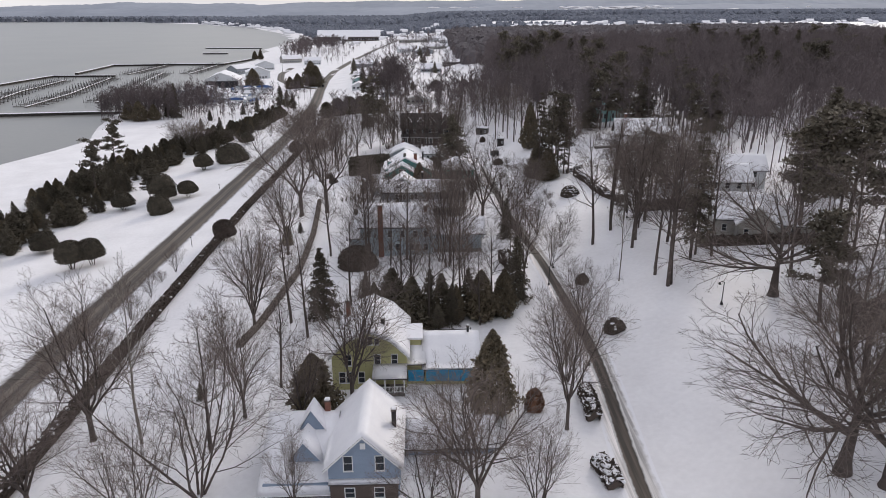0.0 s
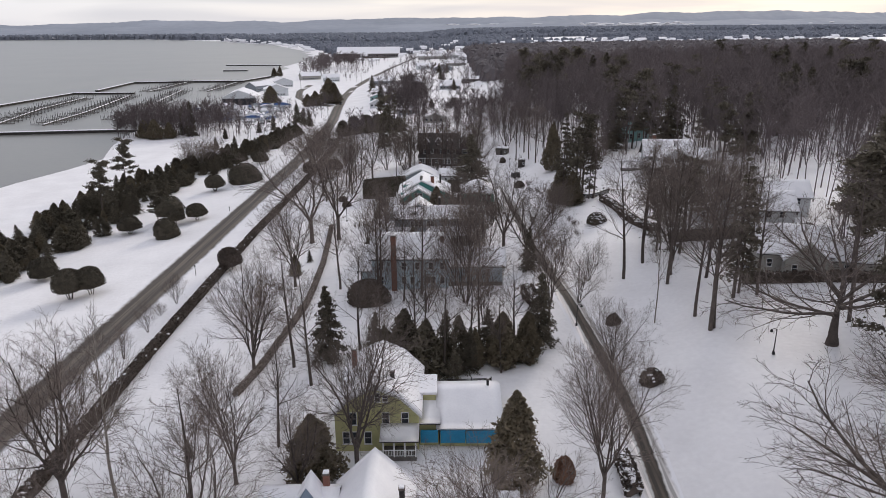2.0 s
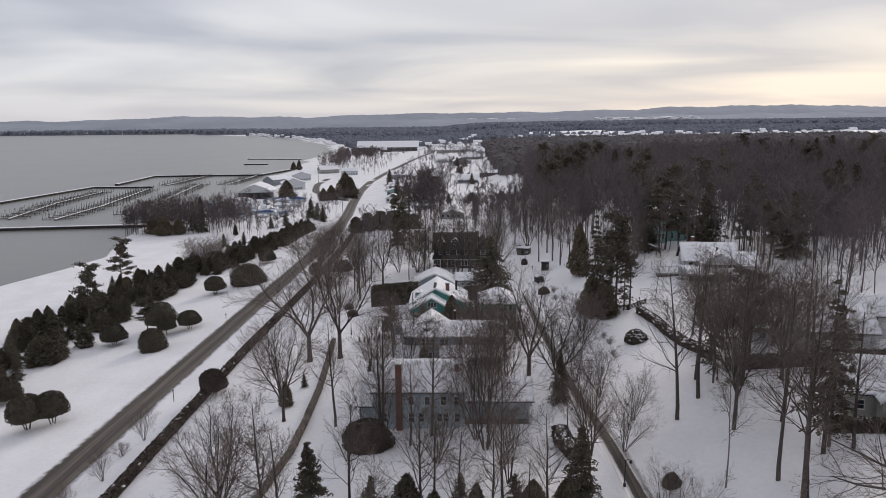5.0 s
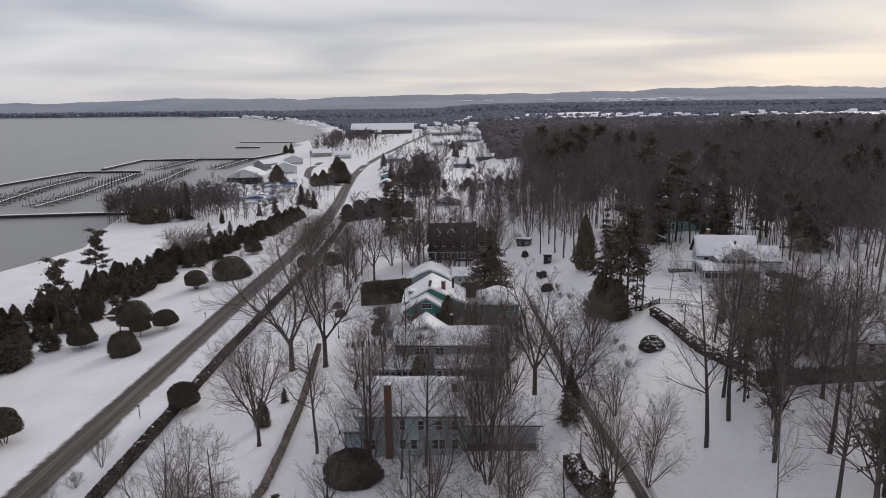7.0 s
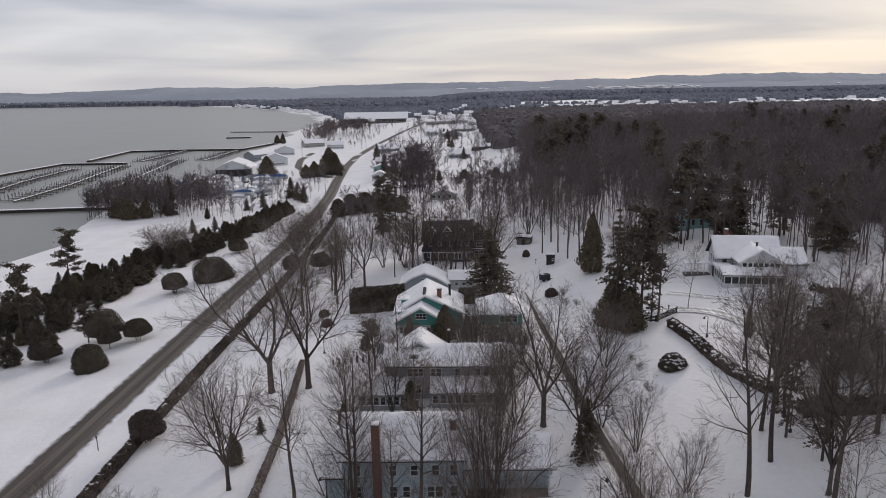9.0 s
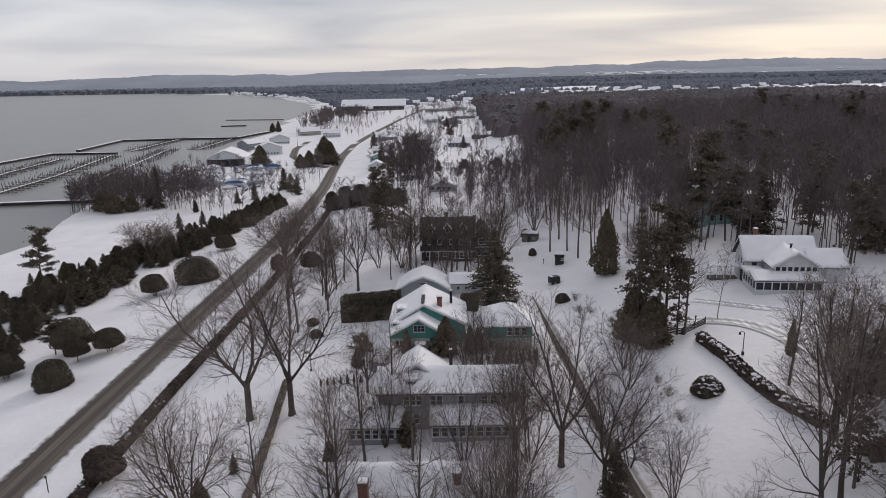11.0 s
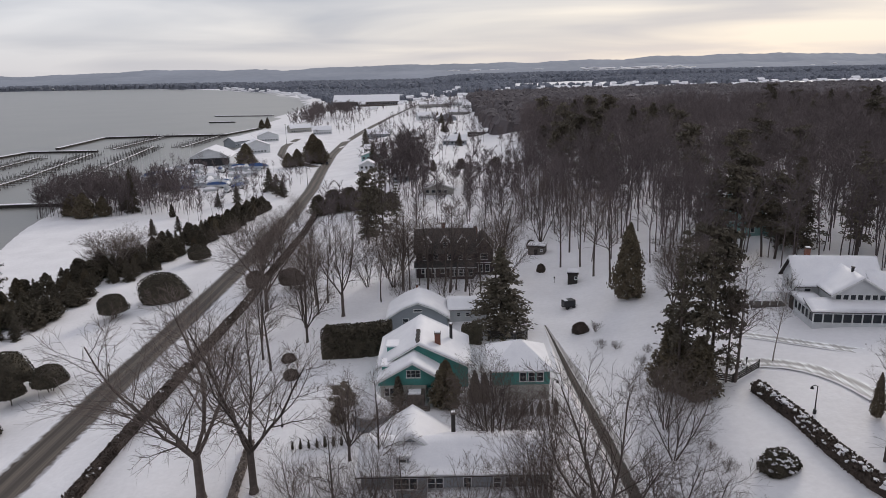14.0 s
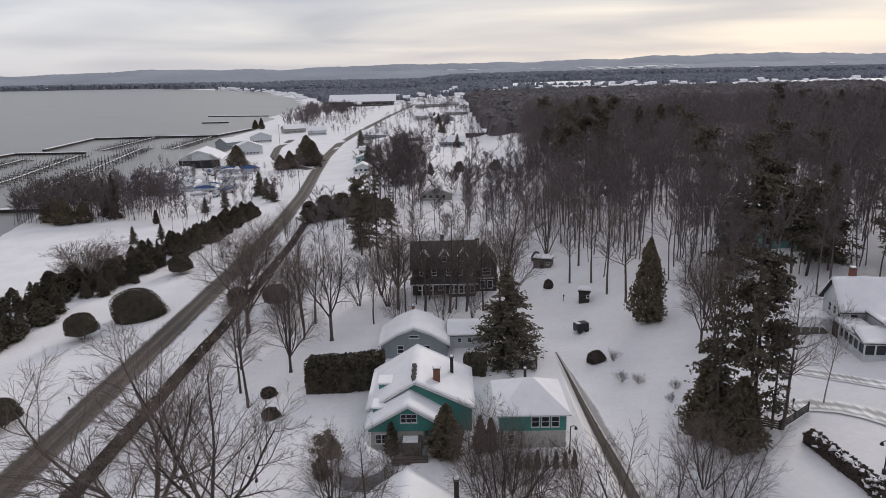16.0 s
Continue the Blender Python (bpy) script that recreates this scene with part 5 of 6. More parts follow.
part("wall", boxes((4.9, 7.2, 0.9, 9, -0.3, 2.9)), YELLOW, h)
shed_roof(h, 4.9, 7.2, 0.6, 7.5, 3.0, 4.6, 0.3, 0.2, 13)
gable(h, 7.3, 14.6, 0.6, 11.5, -0.3, 2.4, 4.9, "x", YELLOW, 0.4, 0.36, seed=12)
for i, (a, b) in enumerate(((5.0, 7.1), (7.4, 10.4), (10.5, 14.2))):
    part("tarp", soften(boxes((a, b, 0.1 - 0.1 * i, 0.2 - 0.1 * i, 0.75, 2.45)), 0.03), TARP, h, "bright blue tarp hung over the porch")
chimney(h, 13.4, 6.0, 3.0, 6.0, 0.3, IRON)

# long grey-blue house
h = thing("house", -4.5, 133.5, 0.3, 0, "long grey-blue clapboard house with brick chimneys and snowy roof", "house")
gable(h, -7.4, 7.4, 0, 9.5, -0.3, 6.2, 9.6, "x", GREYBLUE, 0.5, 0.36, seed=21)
part("chimney_breast", boxes((-3.6, -2.6, -0.7, 0.05, -0.3, 6.0)), BRICK, h)
chimney(h, -3.1, -0.35, 6.0, 10.8, 0.95)
chimney(h, 6.2, 3.0, 6.8, 9.6, 0.8)
for x in (-5.6, -1.2, 1.4, 4.0, 6.2):
    window(h, x, 0, 3.9, 0.8, 1.35)
for x in (-5.6, -1.2, 0.4, 3.4, 4.4, 6.2):
    window(h, x, 0, 1.0, 0.8, 1.4)
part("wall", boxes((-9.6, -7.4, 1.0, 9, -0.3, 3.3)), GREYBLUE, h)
shed_roof(h, -9.6, -7.4, 0.2, 8, 3.4, 6.2, 0.32, 0.25, 22)
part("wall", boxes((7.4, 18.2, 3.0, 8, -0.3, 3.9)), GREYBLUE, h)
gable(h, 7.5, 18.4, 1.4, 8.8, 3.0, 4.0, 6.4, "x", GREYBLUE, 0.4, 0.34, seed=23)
for x in (7.8, 11.2, 14.8, 18.0):
    part("post", boxes((x - 0.1, x + 0.1, 1.2, 1.4, -0.2, 3.6)), TRIM, h)
part("deck", boxes((7.5, 18.2, 1.0, 3.2, -0.3, 0.15)), TIMBER, h)

# grey two-storey house with glazed porches
h = thing("house", 0.9, 163.2, 0.3, 0, "grey clapboard house with long glazed porches under snow", "house")
gable(h, -10.2, 10.6, 0, 8.5, -0.3, 5.7, 7.6, "x", GREY, 0.45, 0.36, seed=31)
gable(h, -10.0, 0.4, 3.5, 10.0, -0.3, 5.0, 8.5, "y", GREY, 0.45, 0.36, seed=32)
dm = part("dormer", boxes((-6.3, -4.9, 1.0, 3.4, 6.0, 7.2)), GREY, h)
part("snow", soften(boxes((-6.6, -4.6, 0.8, 3.6, 7.2, 7.5)), 0.1), ROOF_SNOW, dm)
window(h, -5.6, 1.0, 6.3, 0.8, 0.7)
for x in (-6.2, -5.3, -4.4, -2.4, -1.5, 4.9, 6.2, 7.6, 1.6):
    window(h, x, 0, 3.9, 0.75, 1.3)
window(h, -4.8, 0, 1.0, 0.75, 1.4)
part("wall", boxes((-14.2, -6.6, -3.8, -0.02, -0.3, 2.3)), GREY, h)
shed_roof(h, -14.2, -6.6, -3.9, 0, 2.35, 3.6, 0.34, 0.3, 33)
for k in range(7):
    window(h, -13.6 + k * 1.08, -3.8, 0.75, 0.75, 1.3)
part("wall", boxes((-2.6, 9.6, -3.6, -0.02, -0.3, 2.5)), GREY, h)
shed_roof(h, -2.6, 9.6, -3.8, 0, 2.55, 3.7, 0.34, 0.3, 34)
for k in range(10):
    window(h, -2.0 + k * 1.22, -3.6, 0.85, 0.85, 1.35)
chimney(h, 0.2, 8, 5.6, 8.8, 0.5, DARK_TIMBER)

# teal house
h = thing("house", -4.2, 192, 0.35, 0, "teal and cream house with snowy roof and stone entrance", "house")
part("lower_wall", boxes((-5.6, 1.4, 0.05, 10, -0.3, 2.6)), CREAM, h, "cream stucco lower wall")
gable(h, -5.9, 4.3, 0, 7.0, 2.6, 3.2, 6.2, "y", TEAL, 0.5, 0.24, ridge=-0.6, seed=41)
gable(h, -6.1, 8.0, 4.6, 17.0, -0.3, 3.6, 7.4, "y", TEAL, 0.55, 0.26, ridge=0.2, seed=42)
for x in (-1.2, -0.5, 0.2):
    window(h, x, 0, 3.9, 0.6, 1.1)
for x in (-4.6, -3.8):
    window(h, x, 0.05, 0.9, 0.65, 1.2)
part("entrance", soften(boxes((-1.4, 1.2, -2.2, 0.05, -0.3, 2.0)), 0.1), STONE, h, "rough fieldstone entrance block")
part("snow", soften(boxes((-1.3, 0.7, -2.1, -0.6, 2.02, 2.34)), 0.12), ROOF_SNOW, h)
for z in (-0.1, 0.1, 0.3):
    part("step", boxes((-2.6, 2.0, -3.6 + z * 2, -2.2, -0.4, z)), STONE, h)
chimney(h, 3.2, 7.6, 4.9, 8.0, 0.95)
chimney(h, 5.4, 12.4, 4.6, 7.6, 0.5, IRON)
for k, (x, y, z) in enumerate(((-4.6, 3.0, 3.1), (-4.2, 8.4, 4.1))):
    dm = part("dormer", boxes((x - 0.9, x + 1.6, y, y + 2.4, z, z + 1.3)), TEAL, h)
    part("snow", soften(boxes((x - 1.1, x + 1.8, y - 0.2, y + 2.6, z + 1.3, z + 1.6)), 0.1), ROOF_SNOW, dm)
for k in range(9):
    part("bare_ridge", soften(boxes((-0.12 - 0.1 * (k % 3), 0.3 + 0.12 * (k % 2), 4.5 + k * 0.62, 5.15 + k * 0.62, 7.5, 7.79 + 0.02 * (k % 2))), 0.03), SHINGLE, h, "strip of bare dark shingle on the ridge")

# teal garage
h = thing("garage", 11.6, 191.5, 0.35, 0, "two-storey teal and cream garage with snowy hipped roof", "garage")
part("lower_wall", boxes((-4.3, 4.3, 0.06, 9.4, -0.3, 2.6)), CREAM, h, "cream stucco lower wall")
hip(h, -4.35, 4.35, 0, 9.6, 2.6, 4.9, 7.8, 4.4, TEAL, 0.55, 0.3)
for x in (0.3, 1.6, 2.9):
    window(h, x, 0, 3.2, 0.9, 1.35)
window(h, -2.9, 0.06, 0.7, 0.7, 1.3)
chimney(h, -0.4, 6.0, 6.6, 8.6, 0.35, IRON)
part("lean_to", boxes((-6.4, -4.4, 0.4, 3.2, -0.3, 2.2)), CREAM, h)
shed_roof(h, -6.4, -4.4, 0.2, 3.4, 2.25, 2.7, 0.3, 0.2, 43)

# grey barn with broken gable and its low wing
h = thing("barn", -5.1, 222.4, 0.35, 0, "grey barn with arched gable and snowy roof", "barn")
gable(h, -5.8, 5.8, 0, 9, -0.3, 2.4, 5.3, "y", GREY, 0.5, 0.34, seed=51, knee=0.5)
window(h, 0, 0, 3.6, 1.6, 0.35, cross=False)
for x in (-2.4, 2.2):
    window(h, x, 0, 0.8, 1.0, 1.3)
gable(h, 6.2, 14, 3.5, 9, -0.3, 2.6, 4.2, "x", WHITE, 0.4, 0.32, seed=52)
for x in (8.0, 9.8, 11.6):
    window(h, x, 3.5, 1.2, 0.6, 0.7)
chimney(h, -0.4, 9.6, 4.0, 6.0, 0.5)

# dark manor
h = thing("manor_house", 2.1, 257.2, 0.4, 0, "large dark brown shingled manor house with white windows", "house")
gable(h, -8.8, 5.6, 0, 11, -0.3, 6.2, 10.8, "x", DARK_BRICK, 0.5, 0.0, seed=61)
gable(h, 5.6, 10.2, 1.4, 10, -0.3, 6.6, 9.4, "y", DARK_BRICK, 0.4, 0.0, seed=62)
gable(h, -4.0, 5.0, 11.05, 18, -0.3, 5.0, 9.6, "x", DARK_BRICK, 0.4, 0.3, seed=63)
part("bay", soften(boxes((-0.8, 5.3, -2.2, 0.05, -0.3, 3.2)), 0.45), DARK_BRICK, h)
for x in (-6.2, -1.6, 2.6):
    dm = part("dormer", prism([(x - 1.1, 7.0), (x - 1.1, 8.3), (x, 9.7), (x + 1.1, 8.3), (x + 1.1, 7.0)], 0.6, 4.5, "y"), DARK_BRICK, h)
    part("snow", prism([(x - 1.25, 8.2), (x, 9.72), (x + 1.25, 8.2), (x + 1.25, 8.36), (x, 9.9), (x - 1.25, 8.36)], 1.0, 3.2, "y"), ROOF_SNOW, h, "thin snow left on the dormer")
    window(h, x, 0.6, 7.5, 0.9, 1.0)
for x in (-6.6, -3.9, -0.6, 2.0, 4.2):
    window(h, x, 0, 4.4, 0.9, 1.3)
part("porch_roof", prism([(-2.6, 3.1), (0.05, 4.1), (0.05, 3.95), (-2.6, 2.9)], -9.2, 5.9, "x"), SHINGLE, h, "dark shingled porch roof")
for x in (-8.9, -6.6, -4.2, -1.6):
    part("post", boxes((x - 0.12, x + 0.12, -2.5, -2.26, -0.3, 3.0)), TRIM, h, "white porch post")
part("fascia", boxes((-9.2, 5.9, -2.66, -2.6, 2.9, 3.1)), TRIM, h, "white painted fascia")
for x in (-7, -4.6, -2.4):
    window(h, x, 0, 1.0, 0.9, 1.6)
for x in (-0.1, 1.0, 2.1, 3.2, 4.5):
    window(h, x, -2.2, 0.9, 0.85, 1.6)
window(h, 7.9, 1.4, 3.9, 1.7, 1.5)
for x in (7.0, 8.7):
    window(h, x, 1.4, 0.8, 1.0, 1.7)
part("string_course", boxes((5.5, 10.3, 1.3, 1.41, 3.0, 3.2)), TRIM, h, "white painted band")
chimney(h, -2.0, 6, 9.8, 12.2, 0.9)
chimney(h, 6.0, 6, 8.4, 11.2, 0.9)

# white house with wrap-round glazed porch
h = thing("house", 60.5, 201.9, 7.05, -6, "large white house with wraparound glazed porch under snow", "house")
part("base", boxes((0, 12.5, -0.1, 8, -0.8, 0.9)), WHITE, h)
part("porch_wall", boxes((0.05, 12.4, 0, 8, 0.9, 1.1), (0.05, 12.4, 0, 8, 2.55, 2.8)), WHITE, h)
part("porch_glass", boxes((0.15, 12.3, 0.1, 7.9, 1.1, 2.55)), GLASS, h, "dark porch glazing")
for k in range(9):
    part("post", boxes((0.0 + k * 1.53, 0.18 + k * 1.53, -0.05, 0.12, 0.9, 2.7)), TRIM, h)
for k in range(5):
    part("post", boxes((-0.03, 0.14, 1.6 + k * 1.55, 1.76 + k * 1.55, 0.9, 2.7)), TRIM, h)
shed_roof(h, 0, 12.5, 0, 3.6, 2.85, 4.0, 0.3, 0.35, 71)
part("snow", soften(boxes((-0.3, 3.4, 3.0, 9, 3.1, 3.7)), 0.25), ROOF_SNOW, h)
gable(h, 4.2, 12.6, 3.0, 12, 0, 5.2, 7.8, "y", WHITE, 0.7, 0.34, seed=72)
for k in range(7):
    window(h, 5.0 + k * 1.15, 3.0, 3.9, 0.8, 1.05, cross=False)
gable(h, 0.6, 14, 8.6, 15.5, -0.8, 5.2, 8.9, "x", WHITE, 0.7, 0.36, seed=73)
for y in (9.6, 11.2, 13):
    window(h, 0.6, y, 3.4, 0.8, 1.3, "w")
window(h, 2.3, 8.6, 3.6, 1.0, 1.2)
part("arch", boxes((0.4, 0.62, 8.9, 10.9, 0.0, 2.3)), DARK_TIMBER, h, "dark arched doorway")
gable(h, 12.6, 19, 6, 14, -0.8, 4.2, 6.8, "x", WHITE, 0.5, 0.34, seed=74)
chimney(h, 3.6, 13.5, 7.6, 10.2, 0.8)
chimney(h, 8.2, 6.2, 6.4, 8.8, 0.35, IRON)
part("walkway", boxes((-5.6, 0.2, 11.2, 13.6, -0.9, 0.1)), TIMBER, h)
part("snow", soften(boxes((-5.8, 0.4, 11.0, 13.8, 2.5, 2.85)), 0.1), ROOF_SNOW, h)
for k in range(5):
    part("post", boxes((-5.6 + k * 1.4, -5.45 + k * 1.4, 11.2, 11.35, 0.1, 2.5)), TRIM, h)

# mint house among the woods
h = thing("house", 74, 262.5, 7.85, -4, "mint green tall gabled house at the wood's edge", "house")
gable(h, -7, 5.5, 0, 9, -0.5, 7.6, 11.6, "x", MINT, 0.5, 0.32, seed=81)
gable(h, -6.8, -1.4, -2.2, 6, -0.5, 7.6, 12.0, "y", MINT, 0.5, 0.3, seed=82)
for x in (-5.4, -4.1, -2.8):
    window(h, x, -2.2, 4.6, 0.8, 1.6)
    window(h, x, -2.2, 1.2, 0.8, 1.7)
window(h, -4.1, -2.2, 8.2, 0.8, 1.2)
for x in (0.6, 3.0):
    window(h, x, 0, 4.6, 0.8, 1.6)
    window(h, x, 0, 1.2, 0.8, 1.6)
gable(h, 6, 12.5, -2, 5, -0.5, 3.0, 5.4, "x", MINT, 0.4, 0.32, seed=83)

# cottages on the slope
h = thing("cottage", 64.3, 155.2, 7.25, -8, "grey-green cottage with stepped snowy roofs", "house")
gable(h, -6.2, 5.6, 0, 8, -0.8, 3.0, 6.4, "x", WHITE, 0.5, 0.36, seed=91)
gable(h, -4.6, 1.2, 5.0, 14, -0.8, 6.0, 10.2, "y", GREY, 0.5, 0.34, seed=92)
for x in (-4.6, -2.0, 0.8, 3.6):
    window(h, x, 0, 0.8, 0.9, 1.3)
h = thing("cottage", 78.3, 155.3, 8.05, -8, "white clapboard house with snowy roof behind hedge", "house")
gable(h, -5.4, 4.2, 0, 8, -0.8, 4.6, 7.4, "x", WHITE, 0.5, 0.34, seed=93)
for x in (-3.6, -1.0, 1.6):
    window(h, x, 0, 3.0, 0.9, 1.3)
    window(h, x, 0, 0.6, 0.9, 1.3)
h = thing("cottage", 65.4, 121.5, 7.3, -14, "beige cottage with snow-laden gabled roofs", "house")
gable(h, -8, 3.5, 0, 9, -1.0, 3.4, 7.2, "x", BEIGE, 0.5, 0.38, seed=94)
gable(h, -4.2, 2.6, -2.2, 5, -1.0, 3.2, 6.4, "y", BEIGE, 0.5, 0.36, seed=95)
gable(h, 3.5, 11.5, 0.5, 7.5, -1.0, 2.6, 5.0, "x", BEIGE, 0.5, 0.36, seed=96)
for x in (-2.6, 1.0):
    window(h, x, -2.2, 0.8, 0.8, 1.3)
window(h, -6.2, 0, 0.9, 0.8, 1.3)
window(h, 6.4, 0.5, 0.6, 0.8, 1.2)
h = thing("cottage", 68.2, 143.2, 7.6, -8, "white house with dark windows and snowy roof", "house")
gable(h, -5.5, 6.5, 4, 12, -0.8, 4.4, 7.4, "x", WHITE, 0.5, 0.34, seed=97)
for x in (-4, -1.4, 1.2, 3.8):
    window(h, x, 4, 2.8, 0.9, 1.3)
    window(h, x, 4, 0.4, 0.9, 1.3)
h = thing("cottage", 66.3, 80.5, 7.45, -10, "dark brown timber house with snowy roof and white windows", "house")
gable(h, -5.2, 5.5, 0, 9, -1.5, 4.6, 8.4, "y", BROWN, 0.7, 0.3, seed=98)
for x in (-2.6, -1.4, 1.2):
    window(h, x, 0, 3.4, 0.8, 1.2)
    window(h, x, 0, 0.6, 0.8, 1.2)


def small_house(x, y, turn, w, d, e, r, mat, axis="x", seed=0):
    o = thing("house", x, y, gz(x, y), turn, "low distant house with white snow-covered roof", "house", "town houses")
    gable(o, -w / 2, w / 2, 0, d, -0.8, e, r, axis, mat, 0.6, 0.4, seed=seed)
    for k in range(int(w // 2.6)):
        window(o, -w / 2 + 1.5 + k * 2.5, 0, 0.9, 1.3, 1.2, cross=False)
    return o


for i, row in enumerate((
    (-1.8, 373.9, 0, 12.2, 9.1, 2.6, 4.7, BEIGE, "y"), (-17.4, 415.3, 4, 12.5, 9.3, 2.7, 5.2, GREY, "x"), (-42.2, 481.1, 4, 9.8, 8.7, 2.7, 5, WHITE, "y"), (-44.6, 527.7, 0, 13.1, 9.8, 2.8, 5.4, MINT, "y"), (-47.1, 575.6, 0, 15.3, 11, 2.6, 4.8, BEIGE, "x"),
    (-57.4, 700.8, 0, 22.5, 13.5, 3.6, 7, GREY, "x"), (8.2, 568.9, 0, 16.3, 11.2, 3.1, 6.5, GREY, "x"), (9.3, 580.4, 0, 9.2, 10.2, 3.1, 7.8, WHITE, "y"), (-22.3, 622.1, 6, 14.9, 9.6, 2.8, 5.1, BROWN, "x"), (27.7, 627.7, 0, 16.4, 10.2, 2.9, 4.9, BROWN, "x"),
    (4, 811.7, 10, 20.7, 12.4, 3.6, 7.3, GREY, "y"), (-13.8, 849.8, 14, 25.3, 12.6, 3.7, 6.8, WHITE, "x"), (19.4, 899.9, 0, 26.9, 12.4, 3.6, 6.7, BEIGE, "x"), (40.6, 962.9, 0, 31.4, 14.6, 4.2, 7.3, WHITE, "x"), (-12.1, 1101.2, 4, 42.7, 17.1, 4.3, 7.5, BEIGE, "x"), (30.1, 1107.9, 4, 42, 14.7, 4.2, 7.4, WHITE, "x"),
    (62.1, 1190.9, 0, 27.5, 12.7, 3.2, 7.4, WHITE, "x"), (83.2, 1277.4, 0, 27.5, 12.7, 3.2, 7.4, BEIGE, "y"), (51.9, 1311.9, 0, 32, 12.8, 3.2, 6.4, WHITE, "x"), (-161.3, 737, 20, 18.3, 11.4, 5.7, 9.1, WHITE, "y"), (-146.4, 638.8, 20, 20.4, 13.6, 6.2, 10.2, WHITE, "y"), (-172.6, 701.5, 60, 25.1, 13.7, 4.6, 8, GREY, "x"), (-121.6, 797.8, 10, 18.3, 11.5, 4.6, 8, WHITE, "x"), (-150.3, 833.3, 30, 22.9, 11.5, 4.6, 8, BEIGE, "x"),
)):
    small_house(*row, seed=400 + i)

h = thing("boat_house", -159.8, 566, -10.2, 8, "white marina boat shed with dark front and curved snowy roof", "boat house")
gable(h, -12, 12, 0, 26, -0.6, 4.6, 9.8, "y", WHITE, 0.6, 0.4, seed=450, knee=0.5)
part("front", boxes((-11.4, 11.4, -0.3, 0.05, -0.4, 4.4)), CAR_PAINT, h, "dark shed front")
h.scale = (1.13, 1.13, 1.13)
h = thing("hotel", -140.4, 1389.2, gz(-140, 1389), 2, "very long low building with broad snowy roof", "hotel")
gable(h, -50, 50, 0, 40, -3, 8, 17, "x", BROWN, 2.0, 0.6, seed=460)
for k in range(24):
    window(h, -47 + k * 4.1, 0, 2.5, 2.6, 3.2, cross=False)
h.scale = (1.18, 1.18, 1.18)

# ---------- woods ----------
def woods(name, pts, seeds, label, height=(17, 25), mat=None, thick=1.0):
    """A stand of plain leafless trees in one mesh."""
    rng = np.random.default_rng(seeds)
    models = []
    for s in range(6):
        out = [[], [], [], [], []]
        r2 = np.random.default_rng(seeds * 10 + s)
        p, d = np.array((0, 0, -0.5)), UP.copy()
        for i in range(5):
            d = d + r2.normal(0, 0.05, 3)
            d /= np.linalg.norm(d)
            q = p + d * 4.2
            out[0].append((*p, *q, 0.17 * (1 - 0.17 * i), 0.17 * (1 - 0.17 * (i + 1))))
            if i >= 2:
                for _ in range(5):
                    a = r2.uniform(0, 6.28)
                    e = np.array((math.cos(a) * 0.7, math.sin(a) * 0.7, 1.0))
                    limb(out, r2, p + (q - p) * r2.uniform(0, 1), e / np.linalg.norm(e), r2.uniform(3.4, 6.0), 0.08, 3, 4, (0, 0, 0, 0.6), (0, 0, 0, 14), (0, 0, 0, 0.06, 0.05))
            p = q
        tw = np.array(out[4])
        v, f = joined(tubes(out[0], 3), blades(out[3], 0.06 * thick, r2), blades(tw, 0.042 * thick, r2))
        v[:, 2] *= 21 / v[:, 2].max()
        models.append((v, f))
    vs, fs, k = [], [], 0
    for x, y in pts:
        v, f = models[rng.integers(6)]
        s, a, w = rng.uniform(*height) / 21, rng.uniform(0, 6.28), rng.uniform(0.8, 1.15)
        c, t = math.cos(a) * s * w, math.sin(a) * s * w
        vs.append(np.stack([v[:, 0] * c - v[:, 1] * t + x, v[:, 0] * t + v[:, 1] * c + y, v[:, 2] * s + gz(x, y)], 1))
        fs.append(f + k)
        k += len(v)
    return tagged(new(name, fast_mesh(name, np.concatenate(vs), np.concatenate(fs), mat or WOODS)), label, "woods", kind="stuff")


rng = np.random.default_rng(77)
spots = []
for _ in range(10000):
    x, y = rng.uniform(26, 470), rng.uniform(70, 610)
    left = float(np.interp(y, [70, 95, 150, 186, 200, 240, 262, 290, 400, 610], [66, 56, 55, 58, 84, 46, 33, 29, 32, 58]))
    if x < left + rng.uniform(0, 5) or x > 130 + 0.62 * y + 20:
        continue
    if 52 < x < 84 and 176 < y < 230 or 66 < x < 90 and 249 < y < 272 or 58 < x < 85 and 140 < y < 170 or 56 < x < 80 and 112 < y < 132 or 60 < x < 74 and 76 < y < 92:
        continue
    keep_share = (0.07 if x < 80 else 0.45) if y < 215 else 0.95 if y < 330 else 0.62
    if rng.uniform() < keep_share:
        spots.append((x, y))
woods("woods", spots, 3, "dense leafless grey-brown woods on a snowy slope")
spots = [(rng.uniform(-208, -129), rng.uniform(394, 446)) for _ in range(430)] + [(rng.uniform(-129, -111), rng.uniform(392, 416)) for _ in range(24)]
woods("shore_woods", [p for p in spots if p[0] > float(np.interp(p[1], COAST_Y, COAST_X)) + 3], 4, "leafless reddish-brown thicket by the marina", (8, 19), None, 1.5)
spots = [(rng.normal(-15.3, 5), rng.normal(415.4, 9)) for _ in range(48)]
spots += [(rng.uniform(1, 44), rng.uniform(391, 406)) for _ in range(70)] + [(rng.uniform(-26, 1), rng.uniform(366, 378)) for _ in range(30)]
woods("grove", [p for p in spots if p[0] < -2], 5, "grove of dense leafless brown trees", (17, 27), None, 1.6)
woods("thicket", [p for p in spots if p[0] >= -2], 12, "low dense leafless thicket behind gardens", (7, 11), None, 1.6)
